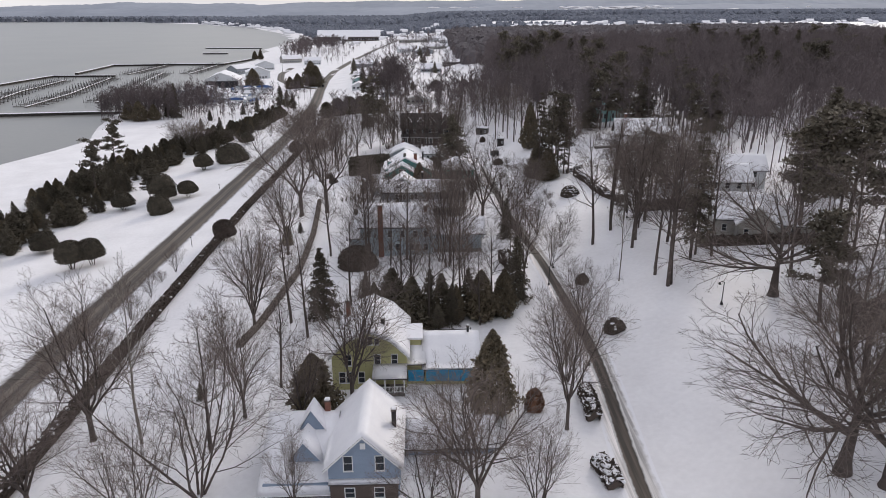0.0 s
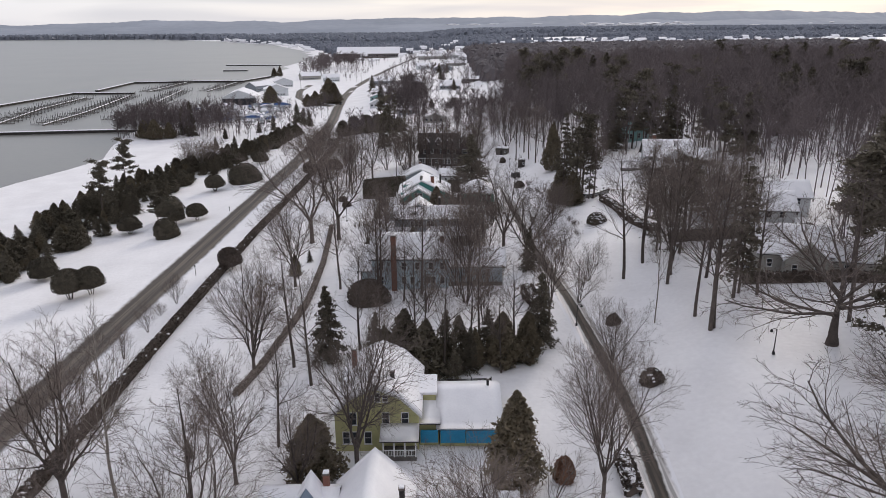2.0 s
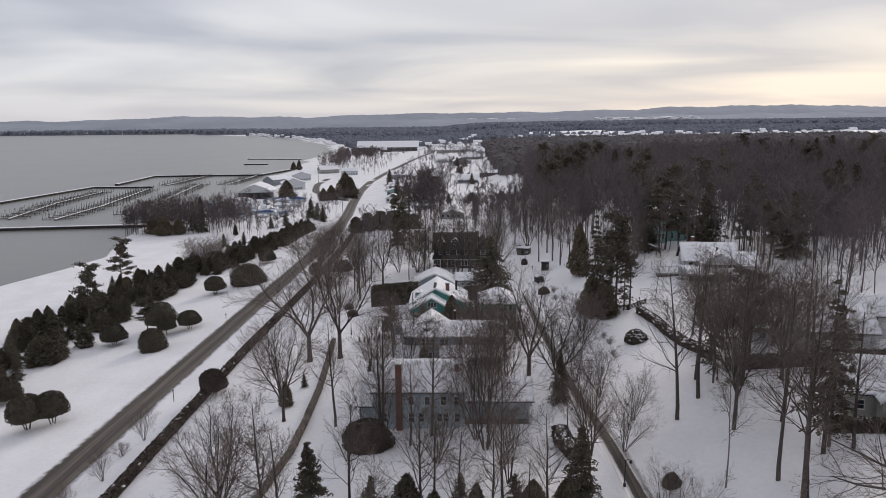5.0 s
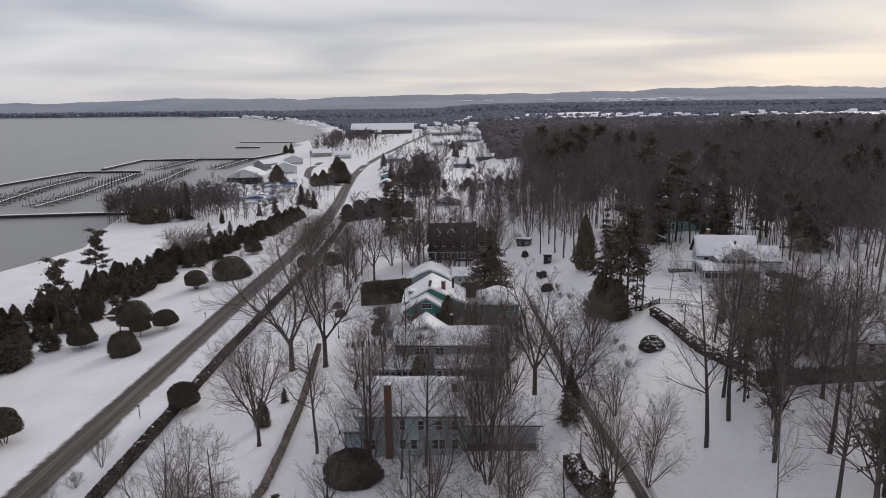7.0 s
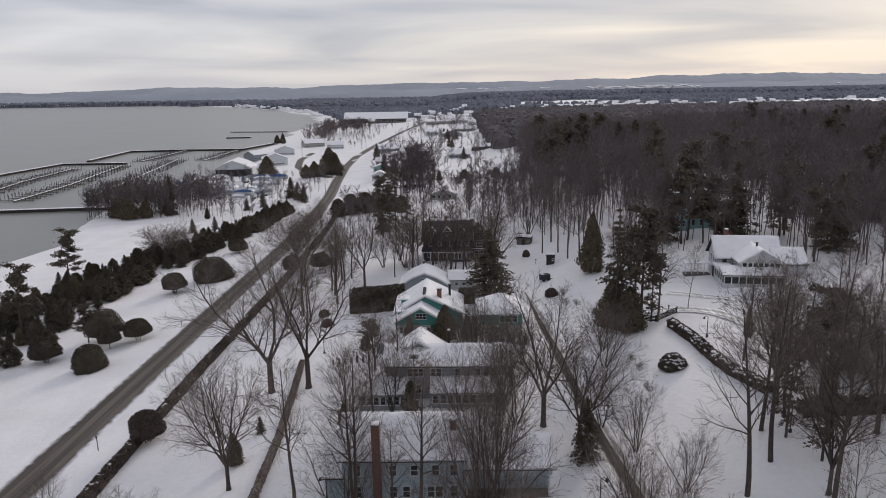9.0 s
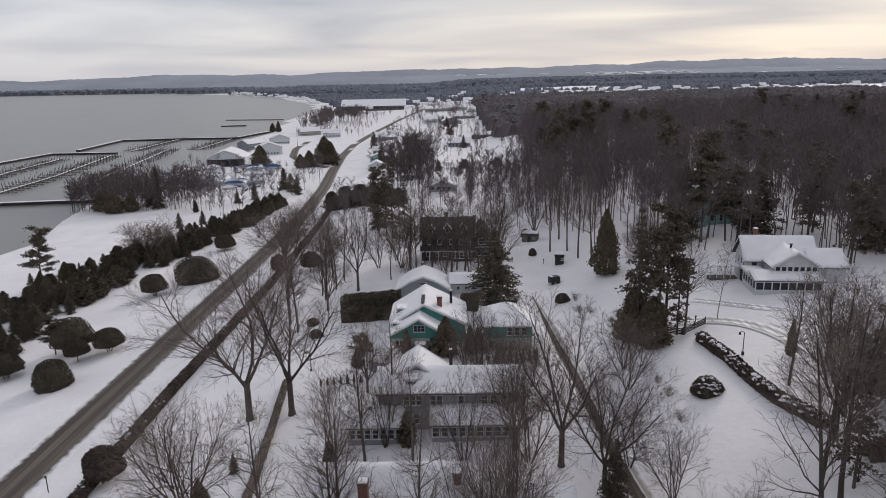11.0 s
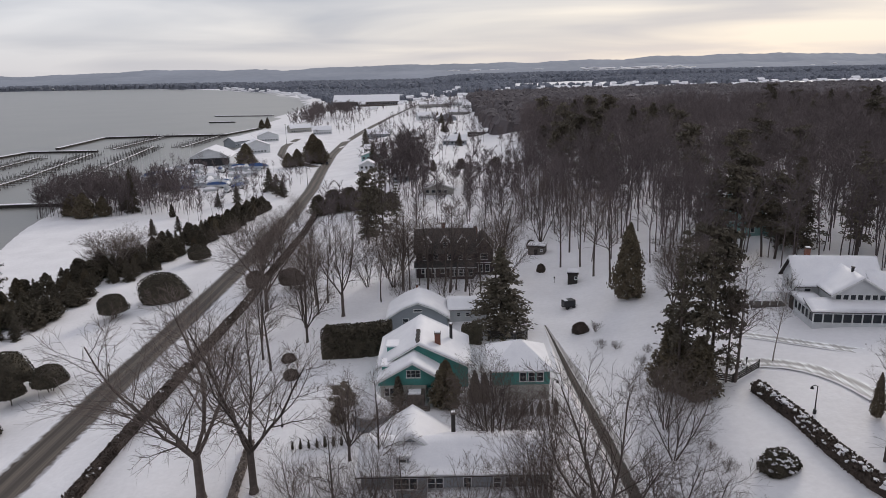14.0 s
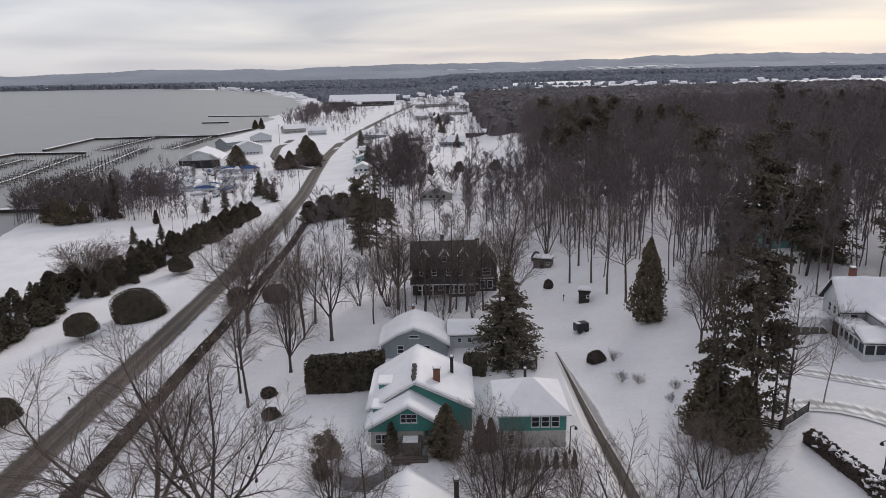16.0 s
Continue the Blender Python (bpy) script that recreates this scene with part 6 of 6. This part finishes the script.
spots = [(rng.uniform(-187, -118), rng.uniform(1011, 1134)) for _ in range(120)] + [(rng.uniform(-174, -140), rng.uniform(860, 978)) for _ in range(40)]
woods("grove", spots, 6, "leafless brown grove along the distant shore", (14, 24), None, 2.2)
spots = [(rng.uniform(-44, 40), rng.uniform(291, 361)) for _ in range(70)] + [(rng.uniform(-54, 61), rng.uniform(440, 760)) for _ in range(130)] + [(rng.uniform(-58, 73), rng.uniform(825, 1248)) for _ in range(150)] + [(rng.uniform(7, 48), rng.uniform(292, 412)) for _ in range(105)]
woods("garden_trees", spots, 7, "scattered leafless garden trees in snow", (9, 18), None, 1.5)
spots = [(rng.uniform(-109, -76), rng.uniform(367, 537)) for _ in range(60)] + [(rng.uniform(-176, -105), rng.uniform(445, 545)) for _ in range(60)]
woods("yard_trees", spots, 8, "thin leafless trees in the marina yard", (7, 14), None, 1.3)
spots = [(rng.uniform(-138, -91), rng.uniform(782, 1354)) for _ in range(110)] + [(rng.uniform(-240, -178), rng.uniform(1204, 1338)) for _ in range(50)]
woods("park_trees", spots, 9, "leafless park trees beside the distant road", (6, 11), None, 1.6)
for k in range(90):
    x, y = rng.uniform(44, 330), rng.uniform(255, 560)
    if x < 38 + 0.6 * y and not (54 < x < 100 and 190 < y < 285):
        evergreen(turner.choice(["pine", "spruce"]), x, y, rng.uniform(19, 27), 1.0, "dark evergreen standing above leafless woods", "evergreens in the woods")
for x, y, hh in ((65.3, 244.5, 21), (68.2, 248.4, 23), (73, 241.8, 19), (62.4, 250.9, 20), (57.5, 240.7, 18), (78.8, 244.5, 17), (90.1, 240.6, 22), (94.8, 247.4, 20), (97.7, 254.3, 24), (76.9, 249.8, 19), (82.6, 252.5, 21), (88.2, 218.3, 18), (99.3, 229.6, 20), (106.7, 241.3, 22), (71.1, 244, 18), (94.4, 151.9, 24), (88.7, 134.1, 22)):
    evergreen(turner.choice(["spruce", "thin_spruce", "pine"]), x, y, hh, 1.0, "dark evergreen standing behind the white house", "evergreens in the woods")


def crowns(name, n, x0, x1, y0, y1, size, seed, mat, label, gaps, wiggle=(0.0018, 0.0034)):
    """Far woods: many uneven crowns standing apart, with snowy clearings between them."""
    rng = np.random.default_rng(seed)
    x, y = rng.uniform(x0, x1, n), rng.uniform(y0, y1, n)
    big = np.array([noise.noise((a * wiggle[0], b * wiggle[1], seed)) for a, b in zip(x, y)])
    ok = (inland(x, y) > 60) & (big > gaps)
    x, y = x[ok], y[ok]
    g = np.maximum(ground(x, y), LAKE)
    w, h = size * rng.uniform(0.35, 0.75, len(x)), size * rng.uniform(0.7, 1.25, len(x))
    a = rng.uniform(0, 6.28, (len(x), 1)) + np.arange(5) * 1.2566
    low = np.stack([x[:, None] + np.cos(a) * w[:, None], y[:, None] + np.sin(a) * w[:, None], g[:, None] - 1 + 0 * a], -1)
    jig = rng.uniform(0.5, 1.1, a.shape)
    mid = np.stack([x[:, None] + np.cos(a + 0.5) * w[:, None] * jig, y[:, None] + np.sin(a + 0.5) * w[:, None] * jig, g[:, None] + h[:, None] * rng.uniform(0.5, 0.9, a.shape)], -1)
    top = np.stack([x, y, g + h], -1)[:, None]
    v = np.concatenate([low, mid, top], 1).reshape(-1, 3)
    k = np.arange(5)
    f = np.concatenate([np.stack([k, (k + 1) % 5, 5 + (k + 1) % 5, 5 + k], -1), np.stack([5 + k, 5 + (k + 1) % 5, 0 * k + 10, 0 * k + 10], -1)])
    f = (np.arange(len(x))[:, None, None] * 11 + f).reshape(-1, 4)
    sides, caps = f.reshape(-1, 10, 4)[:, :5].reshape(-1, 4), f.reshape(-1, 10, 4)[:, 5:, :3].reshape(-1, 3)
    me = bpy.data.meshes.new(name)
    me.from_pydata(v.tolist(), [], sides.tolist() + caps.tolist())
    me.materials.append(mat)
    return tagged(new(name, me), label, "woods", kind="stuff")


crowns("far_woods", 12000, 40, 1000, 600, 1200, 11, 5, MID_WOODS, "distant leafless woods with snowy clearings", -0.2)
crowns("far_woods", 15000, -560, 1900, 1500, 2900, 12, 6, HAZED_FAR_WOODS, "hazy distant woods with snowy clearings", -0.1)
crowns("far_woods", 34000, -3300, 3300, 2500, 4400, 24, 7, HAZED_FAR_WOODS, "hazy distant woods beyond the lake", -0.13)


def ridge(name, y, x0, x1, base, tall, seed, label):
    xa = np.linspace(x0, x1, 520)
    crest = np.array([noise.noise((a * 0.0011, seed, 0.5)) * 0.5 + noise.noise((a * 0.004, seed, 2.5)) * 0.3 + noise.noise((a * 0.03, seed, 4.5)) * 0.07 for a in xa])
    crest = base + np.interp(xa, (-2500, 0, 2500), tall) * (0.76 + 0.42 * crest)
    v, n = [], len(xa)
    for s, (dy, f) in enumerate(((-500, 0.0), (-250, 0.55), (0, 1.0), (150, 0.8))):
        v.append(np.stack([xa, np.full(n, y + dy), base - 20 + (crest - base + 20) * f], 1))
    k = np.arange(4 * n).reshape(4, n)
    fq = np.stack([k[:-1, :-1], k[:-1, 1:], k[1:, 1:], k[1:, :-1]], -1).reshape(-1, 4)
    tagged(new(name, fast_mesh(name, np.concatenate(v), fq, HAZED_HILL, True)), label, "hills", kind="structure")


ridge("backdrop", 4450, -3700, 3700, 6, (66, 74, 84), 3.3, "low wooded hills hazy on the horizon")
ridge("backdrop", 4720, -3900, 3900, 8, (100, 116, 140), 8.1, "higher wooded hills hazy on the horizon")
bm = bmesh.new()
for _ in range(70):
    x = rng.normal(1150, 140) if rng.uniform() < 0.75 else rng.uniform(-200, 2400)
    bmesh.ops.create_icosphere(bm, subdivisions=1, radius=1, matrix=pose(x, 4180 + rng.uniform(-60, 60), 44 + rng.uniform(-12, 14)) @ Matrix.Diagonal((rng.uniform(12, 60), 10, rng.uniform(2, 7), 1)))
tagged(new("snow_fields", fast_mesh("snow_fields", np.array([v.co[:] for v in bm.verts]), np.array([[v.index for v in f.verts] for f in bm.faces]), SNOW)), "white snow fields on distant hills", "snow field", kind="stuff")
bm.free()


def far_houses(name, spots, label):
    v, f, k = [], [], 0
    for x, y in spots:
        w, d, e, r = rng.uniform(6, 17), 8, 3, rng.uniform(4, 6)
        z = max(gz(x, y), LAKE + 1) + rng.uniform(0, 9)
        p = [(x - w / 2, y, z), (x + w / 2, y, z), (x + w / 2, y, z + e), (x - w / 2, y, z + e), (x - w / 2, y + d / 2, z + r), (x + w / 2, y + d / 2, z + r), (x + w / 2, y + d, z + e), (x - w / 2, y + d, z + e)]
        v += p
        f += [[k, k + 1, k + 2, k + 3], [k + 3, k + 2, k + 5, k + 4], [k + 4, k + 5, k + 6, k + 7]]
        k += 8
    tagged(new(name, fast_mesh(name, np.array(v), np.array(f), ROOF_SNOW)), label, "houses", kind="stuff")


far_houses("shore_houses", [(x, float(np.interp(x, COAST_X[::-1], COAST_Y[::-1])) + 40 + rng.uniform(0, 50)) for x in rng.uniform(-953, -270, 90)] + [(rng.uniform(-2600, -1000), rng.uniform(3900, 4000)) for _ in range(40)], "row of small pale houses on the far shore")
far_houses("town_roofs", [(rng.normal(230, 60), rng.normal(1290, 20)) for _ in range(40)] + [(rng.uniform(250, 1000), rng.uniform(1250, 1500)) for _ in range(90)] + [(rng.uniform(-150, 60), rng.uniform(1150, 1700)) for _ in range(30)], "scattered snowy roofs of a distant town")

# ---------- marina ----------
def dock(name, line, width, top, label, mat=None, snow=True, cat="dock"):
    root = thing(name, 0, 0, LAKE, 0, label, cat)
    for (xa, ya), (xb, yb) in zip(line[:-1], line[1:]):
        L, a = math.hypot(xb - xa, yb - ya), math.degrees(math.atan2(yb - ya, xb - xa))
        p = part("deck", boxes((0, L, -width / 2, width / 2, -1.0, top)), mat or DARK_TIMBER, root)
        p.matrix_basis = pose(xa, ya, 0, 0, 0, a)
        if snow:
            s = part("snow", boxes((0, L, -width / 2 + 0.1, width / 2 - 0.1, top, top + 0.22)), ROOF_SNOW, root, "snow along the deck")
            s.matrix_basis = pose(xa, ya, 0, 0, 0, a)
    return root


dock("breakwater", [(-372, 449.3), (-355.4, 555.6), (-348.5, 676.3), (-290.8, 676.2)], 3.4, 1.5, "dark breakwater wall capped with snow", cat="breakwater")
dock("breakwater", [(-338.2, 701.1), (-346.7, 805.6), (-285, 815), (-226.7, 814.5), (-212.6, 892.8)], 3.4, 1.7, "dark breakwater wall capped with snow", cat="breakwater")
dock("breakwater", [(-386.4, 421.2), (-265.3, 416.6), (-206.4, 425.1), (-178.8, 427)], 3.0, 1.5, "dark front breakwater with snowy top", cat="breakwater")
SPINES = [((-257, 457.7), (-263.3, 530.4), (-286.7, 658.1)), ((-220.4, 477.9), (-232.5, 565), (-256.7, 707.2)), ((-285.9, 695.3), (-288.9, 814.6)), ((-227.8, 696.8), (-230.3, 809.2)), ((-289.9, 462.3), (-309.6, 550.2), (-318.8, 638.6))]
for line in SPINES:
    dock("pier", line, 1.5, 0.7, "long wooden pier with snowy deck", TIMBER, cat="pier")
    root = thing("finger_docks", 0, 0, LAKE, 0, "finger docks and mooring posts beside a pier", "docks")
    pts = np.array(line, float)
    run = np.r_[0, np.cumsum(np.linalg.norm(np.diff(pts, axis=0), axis=1))]
    fingers, posts = [], []
    for s in np.arange(4, run[-1], 8.0):
        x, y = np.interp(s, run, pts[:, 0]), np.interp(s, run, pts[:, 1])
        for sgn in (-1, 1):
            fingers.append((min(x, x + sgn * 10), max(x, x + sgn * 10), y - 0.35, y + 0.35, 0.3, 0.6))
            for ox, oy in ((10, 0), (10, 4), (5, 0), (5, 4), (1.2, 2)):
                posts.append((x + sgn * ox, y + oy, -1, x + sgn * ox, y + oy, rng.uniform(2.2, 4.4), 0.11, 0.1))
    part("finger", boxes(*fingers), TIMBER, root)
    part("mooring_post", fast_mesh("mooring_post", *tubes(posts, 6), DARK_TIMBER, True), None, root)
dock("jetty", [(-310.2, 1021), (-276.3, 1022.9)], 4, 1.4, "short snowy jetty far along the shore", cat="pier")
dock("jetty", [(-350.2, 1172.4), (-257.3, 1155.2)], 6, 1.2, "low snowy jetty far along the shore", cat="pier")


def boat(x, y, turn, cover, scale=1.0):
    root = thing("boat", x, y, gz(x, y) + 1.0, turn, "laid-up boat under winter cover in marina yard", "boat", "boats in the yard")
    bm = bmesh.new()
    rings = []
    for s, w in ((-4, 0.75), (-2, 1.3), (0.5, 1.4), (2.8, 1.0), (4.4, 0.08)):
        rings.append([bm.verts.new((s, a * w, z)) for a, z in ((-1, 1.0), (-0.75, 0.1), (0, -0.5), (0.75, 0.1), (1, 1.0))])
    for p, q in zip(rings[:-1], rings[1:]):
        for i in range(4):
            bm.faces.new((p[i], p[i + 1], q[i + 1], q[i]))
    bm.faces.new(rings[0])
    part("hull", bm, WHITE, root)
    bm = bmesh.new()
    rings = []
    for s, w, t in ((-4.1, 0.8, 1.5), (-2, 1.35, 2.1), (0.5, 1.45, 2.2), (2.8, 1.05, 1.8), (4.5, 0.1, 1.1)):
        rings.append([bm.verts.new((s, a * w, z)) for a, z in ((-1, 0.95), (-0.5, 0.5 * (0.95 + t)), (0, t), (0.5, 0.5 * (0.95 + t)), (1, 0.95))])
    for p, q in zip(rings[:-1], rings[1:]):
        for i in range(4):
            bm.faces.new((p[i], p[i + 1], q[i + 1], q[i]))
    bm.faces.new(rings[0])
    part("cover", bm, cover, root)
    for sx in (-2.4, 1.8):
        part("cradle", boxes((sx - 0.1, sx + 0.1, -1.0, 1.0, -1.1, 0.0)), DARK_TIMBER, root)
    root.scale = (scale, scale, scale)


for k in range(84):
    boat(rng.uniform(-182, -110), rng.uniform(449, 550), rng.choice([8, 98, 188]) + rng.uniform(-12, 12), [ROOF_SNOW, BLUE_COVER, WHITE, GREY, ROOF_SNOW][k % 5], rng.uniform(0.9, 1.45))
boat(-109.2, 459, 70, BLUE_COVER, 1.3)
masts = [(x, y, -11.6, x + rng.normal(0, 0.1), y, rng.uniform(-1, 7), 0.12, 0.07) for x, y in zip(rng.uniform(-222, -168, 120), rng.uniform(452, 575, 120))]
root = thing("masts", 0, 0, 0, 0, "bare masts of laid-up sailing boats", "masts")
root["kind"] = "stuff"
part("mast", fast_mesh("mast", *tubes(masts, 4), TRIM, True), None, root)
tagged(strip("yard_drive", [(-81, 536.8), (-103.2, 568.6), (-123.7, 621.5), (-135.1, 685.7), (-137.8, 757.8)], 8, ROAD, 0.08), "slushy drive into the marina yard", "road", kind="structure")

# ---------- small things ----------
def lamp_post(x, y, height=3.8, arm=1, label="black iron street lamp standing in snow"):
    root = thing("street_lamp", x, y, gz(x, y), 0, label, "street lamp", "street lamps")
    part("base", soften(boxes((-0.16, 0.16, -0.16, 0.16, -0.3, 0.5)), 0.03), IRON, root)
    part("pole", fast_mesh("pole", *tubes([(0, 0, 0, 0, 0, height, 0.085, 0.06)], 8), IRON, True), None, root)
    part("arm", fast_mesh("arm", *tubes([(0, 0, height - 0.1, 0.35 * arm, 0, height + 0.15, 0.05, 0.05), (0.35 * arm, 0, height + 0.15, 0.7 * arm, 0, height - 0.02, 0.05, 0.05)], 6), IRON, True), None, root)
    part("lantern", fast_mesh("lantern", *tubes([(0.7 * arm, 0, height, 0.7 * arm, 0, height - 0.35, 0.1, 0.24)], 8), IRON, True), None, root)


for x, y, a in ((22.4, 78.4, 1), (19.3, 132.3, 1), (16.2, 190, 1), (47.7, 176.2, -1), (-24, 187.4, -1), (47.2, 94, -1), (-14, 133.8, -1), (45.9, 141.2, -1), (24.2, 114.5, 1)):
    lamp_post(x, y, 3.8, a)


def marker(x, y, h):
    root = thing("post", x, y, gz(x, y), 0, "thin dark marker post in snow", "post")
    part("stake", fast_mesh("stake", *tubes([(0, 0, -0.3, 0, 0, h, 0.07, 0.06)], 6), DARK_TIMBER, True), None, root)
    part("plate", boxes((-0.16, 0.16, -0.08, -0.05, h - 0.35, h)), DARK_TIMBER, root)


for x, y, hh in ((-55.2, 157.6, 2.6), (25.8, 249.2, 1.4), (45.7, 192, 1.3), (28.4, 130.1, 1.3), (-66.4, 221.6, 1.6), (-73.2, 369, 1.6), (-68.8, 332.5, 1.8)):
    marker(x, y, hh)


def utility_pole(x, y, h):
    root = thing("utility_pole", x, y, gz(x, y), 0, "weathered wooden utility pole beside the road", "utility pole", "utility poles")
    part("pole", fast_mesh("pole", *tubes([(0, 0, -0.5, 0, 0, h, 0.16, 0.11)], 8), TIMBER, True), None, root)
    part("crossarm", boxes((-1.0, 1.0, -0.07, 0.07, h - 0.7, h - 0.55)), TIMBER, root)


for x, y, hh in ((-71.2, 453.5, 10), (-82.1, 743.9, 11), (-137.4, 703.5, 18), (-114, 1198.2, 16), (-20.7, 934.3, 14)):
    utility_pole(x, y, hh)


def shed(x, y, turn, w, d, hgt, mat, label):
    root = thing("shed", x, y, gz(x, y), turn, label, "shed")
    part("wall", boxes((-w / 2, w / 2, 0, d, -0.2, hgt)), mat, root)
    part("roof", prism([(-0.25, hgt + 0.05), (d + 0.25, hgt + 0.45), (d + 0.25, hgt + 0.3), (-0.25, hgt - 0.1)], -w / 2 - 0.2, w / 2 + 0.2, "x"), DARK_TIMBER, root)
    part("snow", soften(boxes((-w / 2 - 0.2, w / 2 + 0.2, -0.2, d + 0.2, hgt + 0.28, hgt + 0.6)), 0.1), ROOF_SNOW, root)
    part("door", boxes((-0.5, 0.4, -0.06, 0.02, -0.1, hgt * 0.8)), DARK_TIMBER, root)
    window(root, w * 0.34, 0, hgt * 0.5, 0.5, 0.5, cross=False)


shed(24.9, 274.6, -20, 4.4, 3.2, 2.3, TIMBER, "weathered grey shed with snowy lean-to roof")
shed(29.4, 245.6, -12, 2.2, 2.4, 2.5, DARK_TIMBER, "narrow dark shed with snowy roof")


def haybale_cart(x, y):
    root = thing("garden_trailer", x, y, gz(x, y), 20, "small dark covered trailer parked in snow", "trailer")
    part("body", soften(boxes((-1.4, 1.2, -0.9, 0.9, 0.45, 1.9)), 0.35), CAR_PAINT, root)
    part("snow", soften(boxes((-1.3, -0.5, -0.7, 0.7, 1.5, 2.0)), 0.2), ROOF_SNOW, root)
    for sx in (-0.8, 0.7):
        for sy in (-0.95, 0.75):
            w = part("wheel", fast_mesh("wheel", *tubes([(sx, sy, 0.4, sx, sy + 0.22, 0.4, 0.42, 0.42), (sx, sy, 0.4, sx, sy + 0.02, 0.4, 0.02, 0.42)], 12), IRON, True), None, root)
    part("drawbar", fast_mesh("drawbar", *tubes([(1.2, 0, 0.5, 2.1, -0.2, 0.4, 0.06, 0.05)], 6), IRON, True), None, root)


haybale_cart(26, 231.3)
clipped_tree(24.1, 259.2, 1.1, 1.0, 1.9, -0.2, "small dark covered heap in snow", 0, 240, HEDGE, 400)
clipped_tree(24.5, 282.2, 1.3, 1.2, 2.4, -0.2, "dark rounded bush behind shed", 0, 241, HEDGE, 400)


def fence(name, xa, ya, xb, yb, hgt, label, mat, gap=0.16, cat="fence"):
    L, a = math.hypot(xb - xa, yb - ya), math.degrees(math.atan2(yb - ya, xb - xa))
    root = thing(name, xa, ya, gz(xa, ya), a, label, cat)
    slope = gz(xb, yb) - gz(xa, ya)
    n = max(2, int(L / 2.2) + 1)
    for i in range(n):
        s = L * i / (n - 1)
        part("post", boxes((s - 0.07, s + 0.07, -0.07, 0.07, slope * s / L - 0.4, slope * s / L + hgt + 0.1)), mat, root)
    k = int(hgt / gap)
    for i in range(k):
        z = 0.1 + i * gap
        bm = boxes((0, L, -0.09, -0.05, z, z + gap * 0.72))
        for v in bm.verts:
            v.co.z += slope * v.co.x / L
        part("board", bm, mat, root)


fence("board_fence", 42, 187.5, 46.9, 190.5, 1.3, "dark wooden board fence in snow under trees", DARK_TIMBER, 0.3)
fence("board_fence", 36.3, 193.6, 41.8, 187.5, 1.2, "dark wooden board fence in snow under trees", DARK_TIMBER, 0.3)
fence("garden_fence", 8.2, 216.1, 15.5, 216, 1.7, "weathered board fence behind the garage", DARK_TIMBER)
fence("garden_fence", 0.2, 94.8, 8.5, 95, 1.4, "low dark board fence behind yellow house", DARK_TIMBER)
fence("garden_fence", 55.5, 125.6, 59.5, 124.9, 1.2, "dark board fence beside cottage", DARK_TIMBER)


def spire_shelter(x, y):
    """A bell-shaped garden shelter with snow on its shoulders."""
    root = thing("garden_shelter", x, y, gz(x, y), 0, "grey bell-shaped garden shelter with pointed snowy roof", "shelter")
    for name, prof, mat in (("canvas", ((3.0, -0.2), (3.0, 1.6), (2.8, 2.2)), GREY), ("snow", ((3.05, 2.1), (2.3, 2.9), (1.1, 3.9), (0.35, 5.4), (0.05, 7.2)), ROOF_SNOW)):
        a = np.linspace(0, 2 * np.pi, 21)[:-1]
        v = np.concatenate([np.stack([np.cos(a) * r, np.sin(a) * r, np.full(20, z)], 1) for r, z in prof])
        k = np.arange(len(v)).reshape(-1, 20)
        f = np.stack([k[:-1], np.roll(k, -1, 1)[:-1], np.roll(k, -1, 1)[1:], k[1:]], -1).reshape(-1, 4)
        part(name, fast_mesh(name, v, f, mat, True), None, root)


spire_shelter(-10.3, 185.8)


def parked_car(x, y, turn, paint, label):
    root = thing("car", x, y, gz(x, y) + 0.05, turn, label, "car")
    part("body", soften(boxes((-0.9, 0.9, -2.2, 2.2, 0.35, 0.95)), 0.12), paint, root)
    part("cabin", soften(boxes((-0.78, 0.78, -1.2, 1.3, 0.95, 1.5)), 0.2), GLASS, root)
    for sx in (-0.95, 0.72):
        for sy in (-1.4, 1.4):
            w = part("wheel", fast_mesh("wheel", *tubes([(sx, sy, 0.33, sx + 0.23, sy, 0.33, 0.33, 0.33), (sx, sy, 0.33, sx + 0.02, sy, 0.33, 0.02, 0.33), (sx + 0.21, sy, 0.33, sx + 0.23, sy, 0.33, 0.33, 0.02)], 12), IRON, True), None, root)


parked_car(-76.1, 546.5, 8, CAR_PAINT, "small dark car on the slushy road")

for kind in (BARE, GREEN):
    for rows in kind.values():
        for root, _ in rows:
            discard(root)
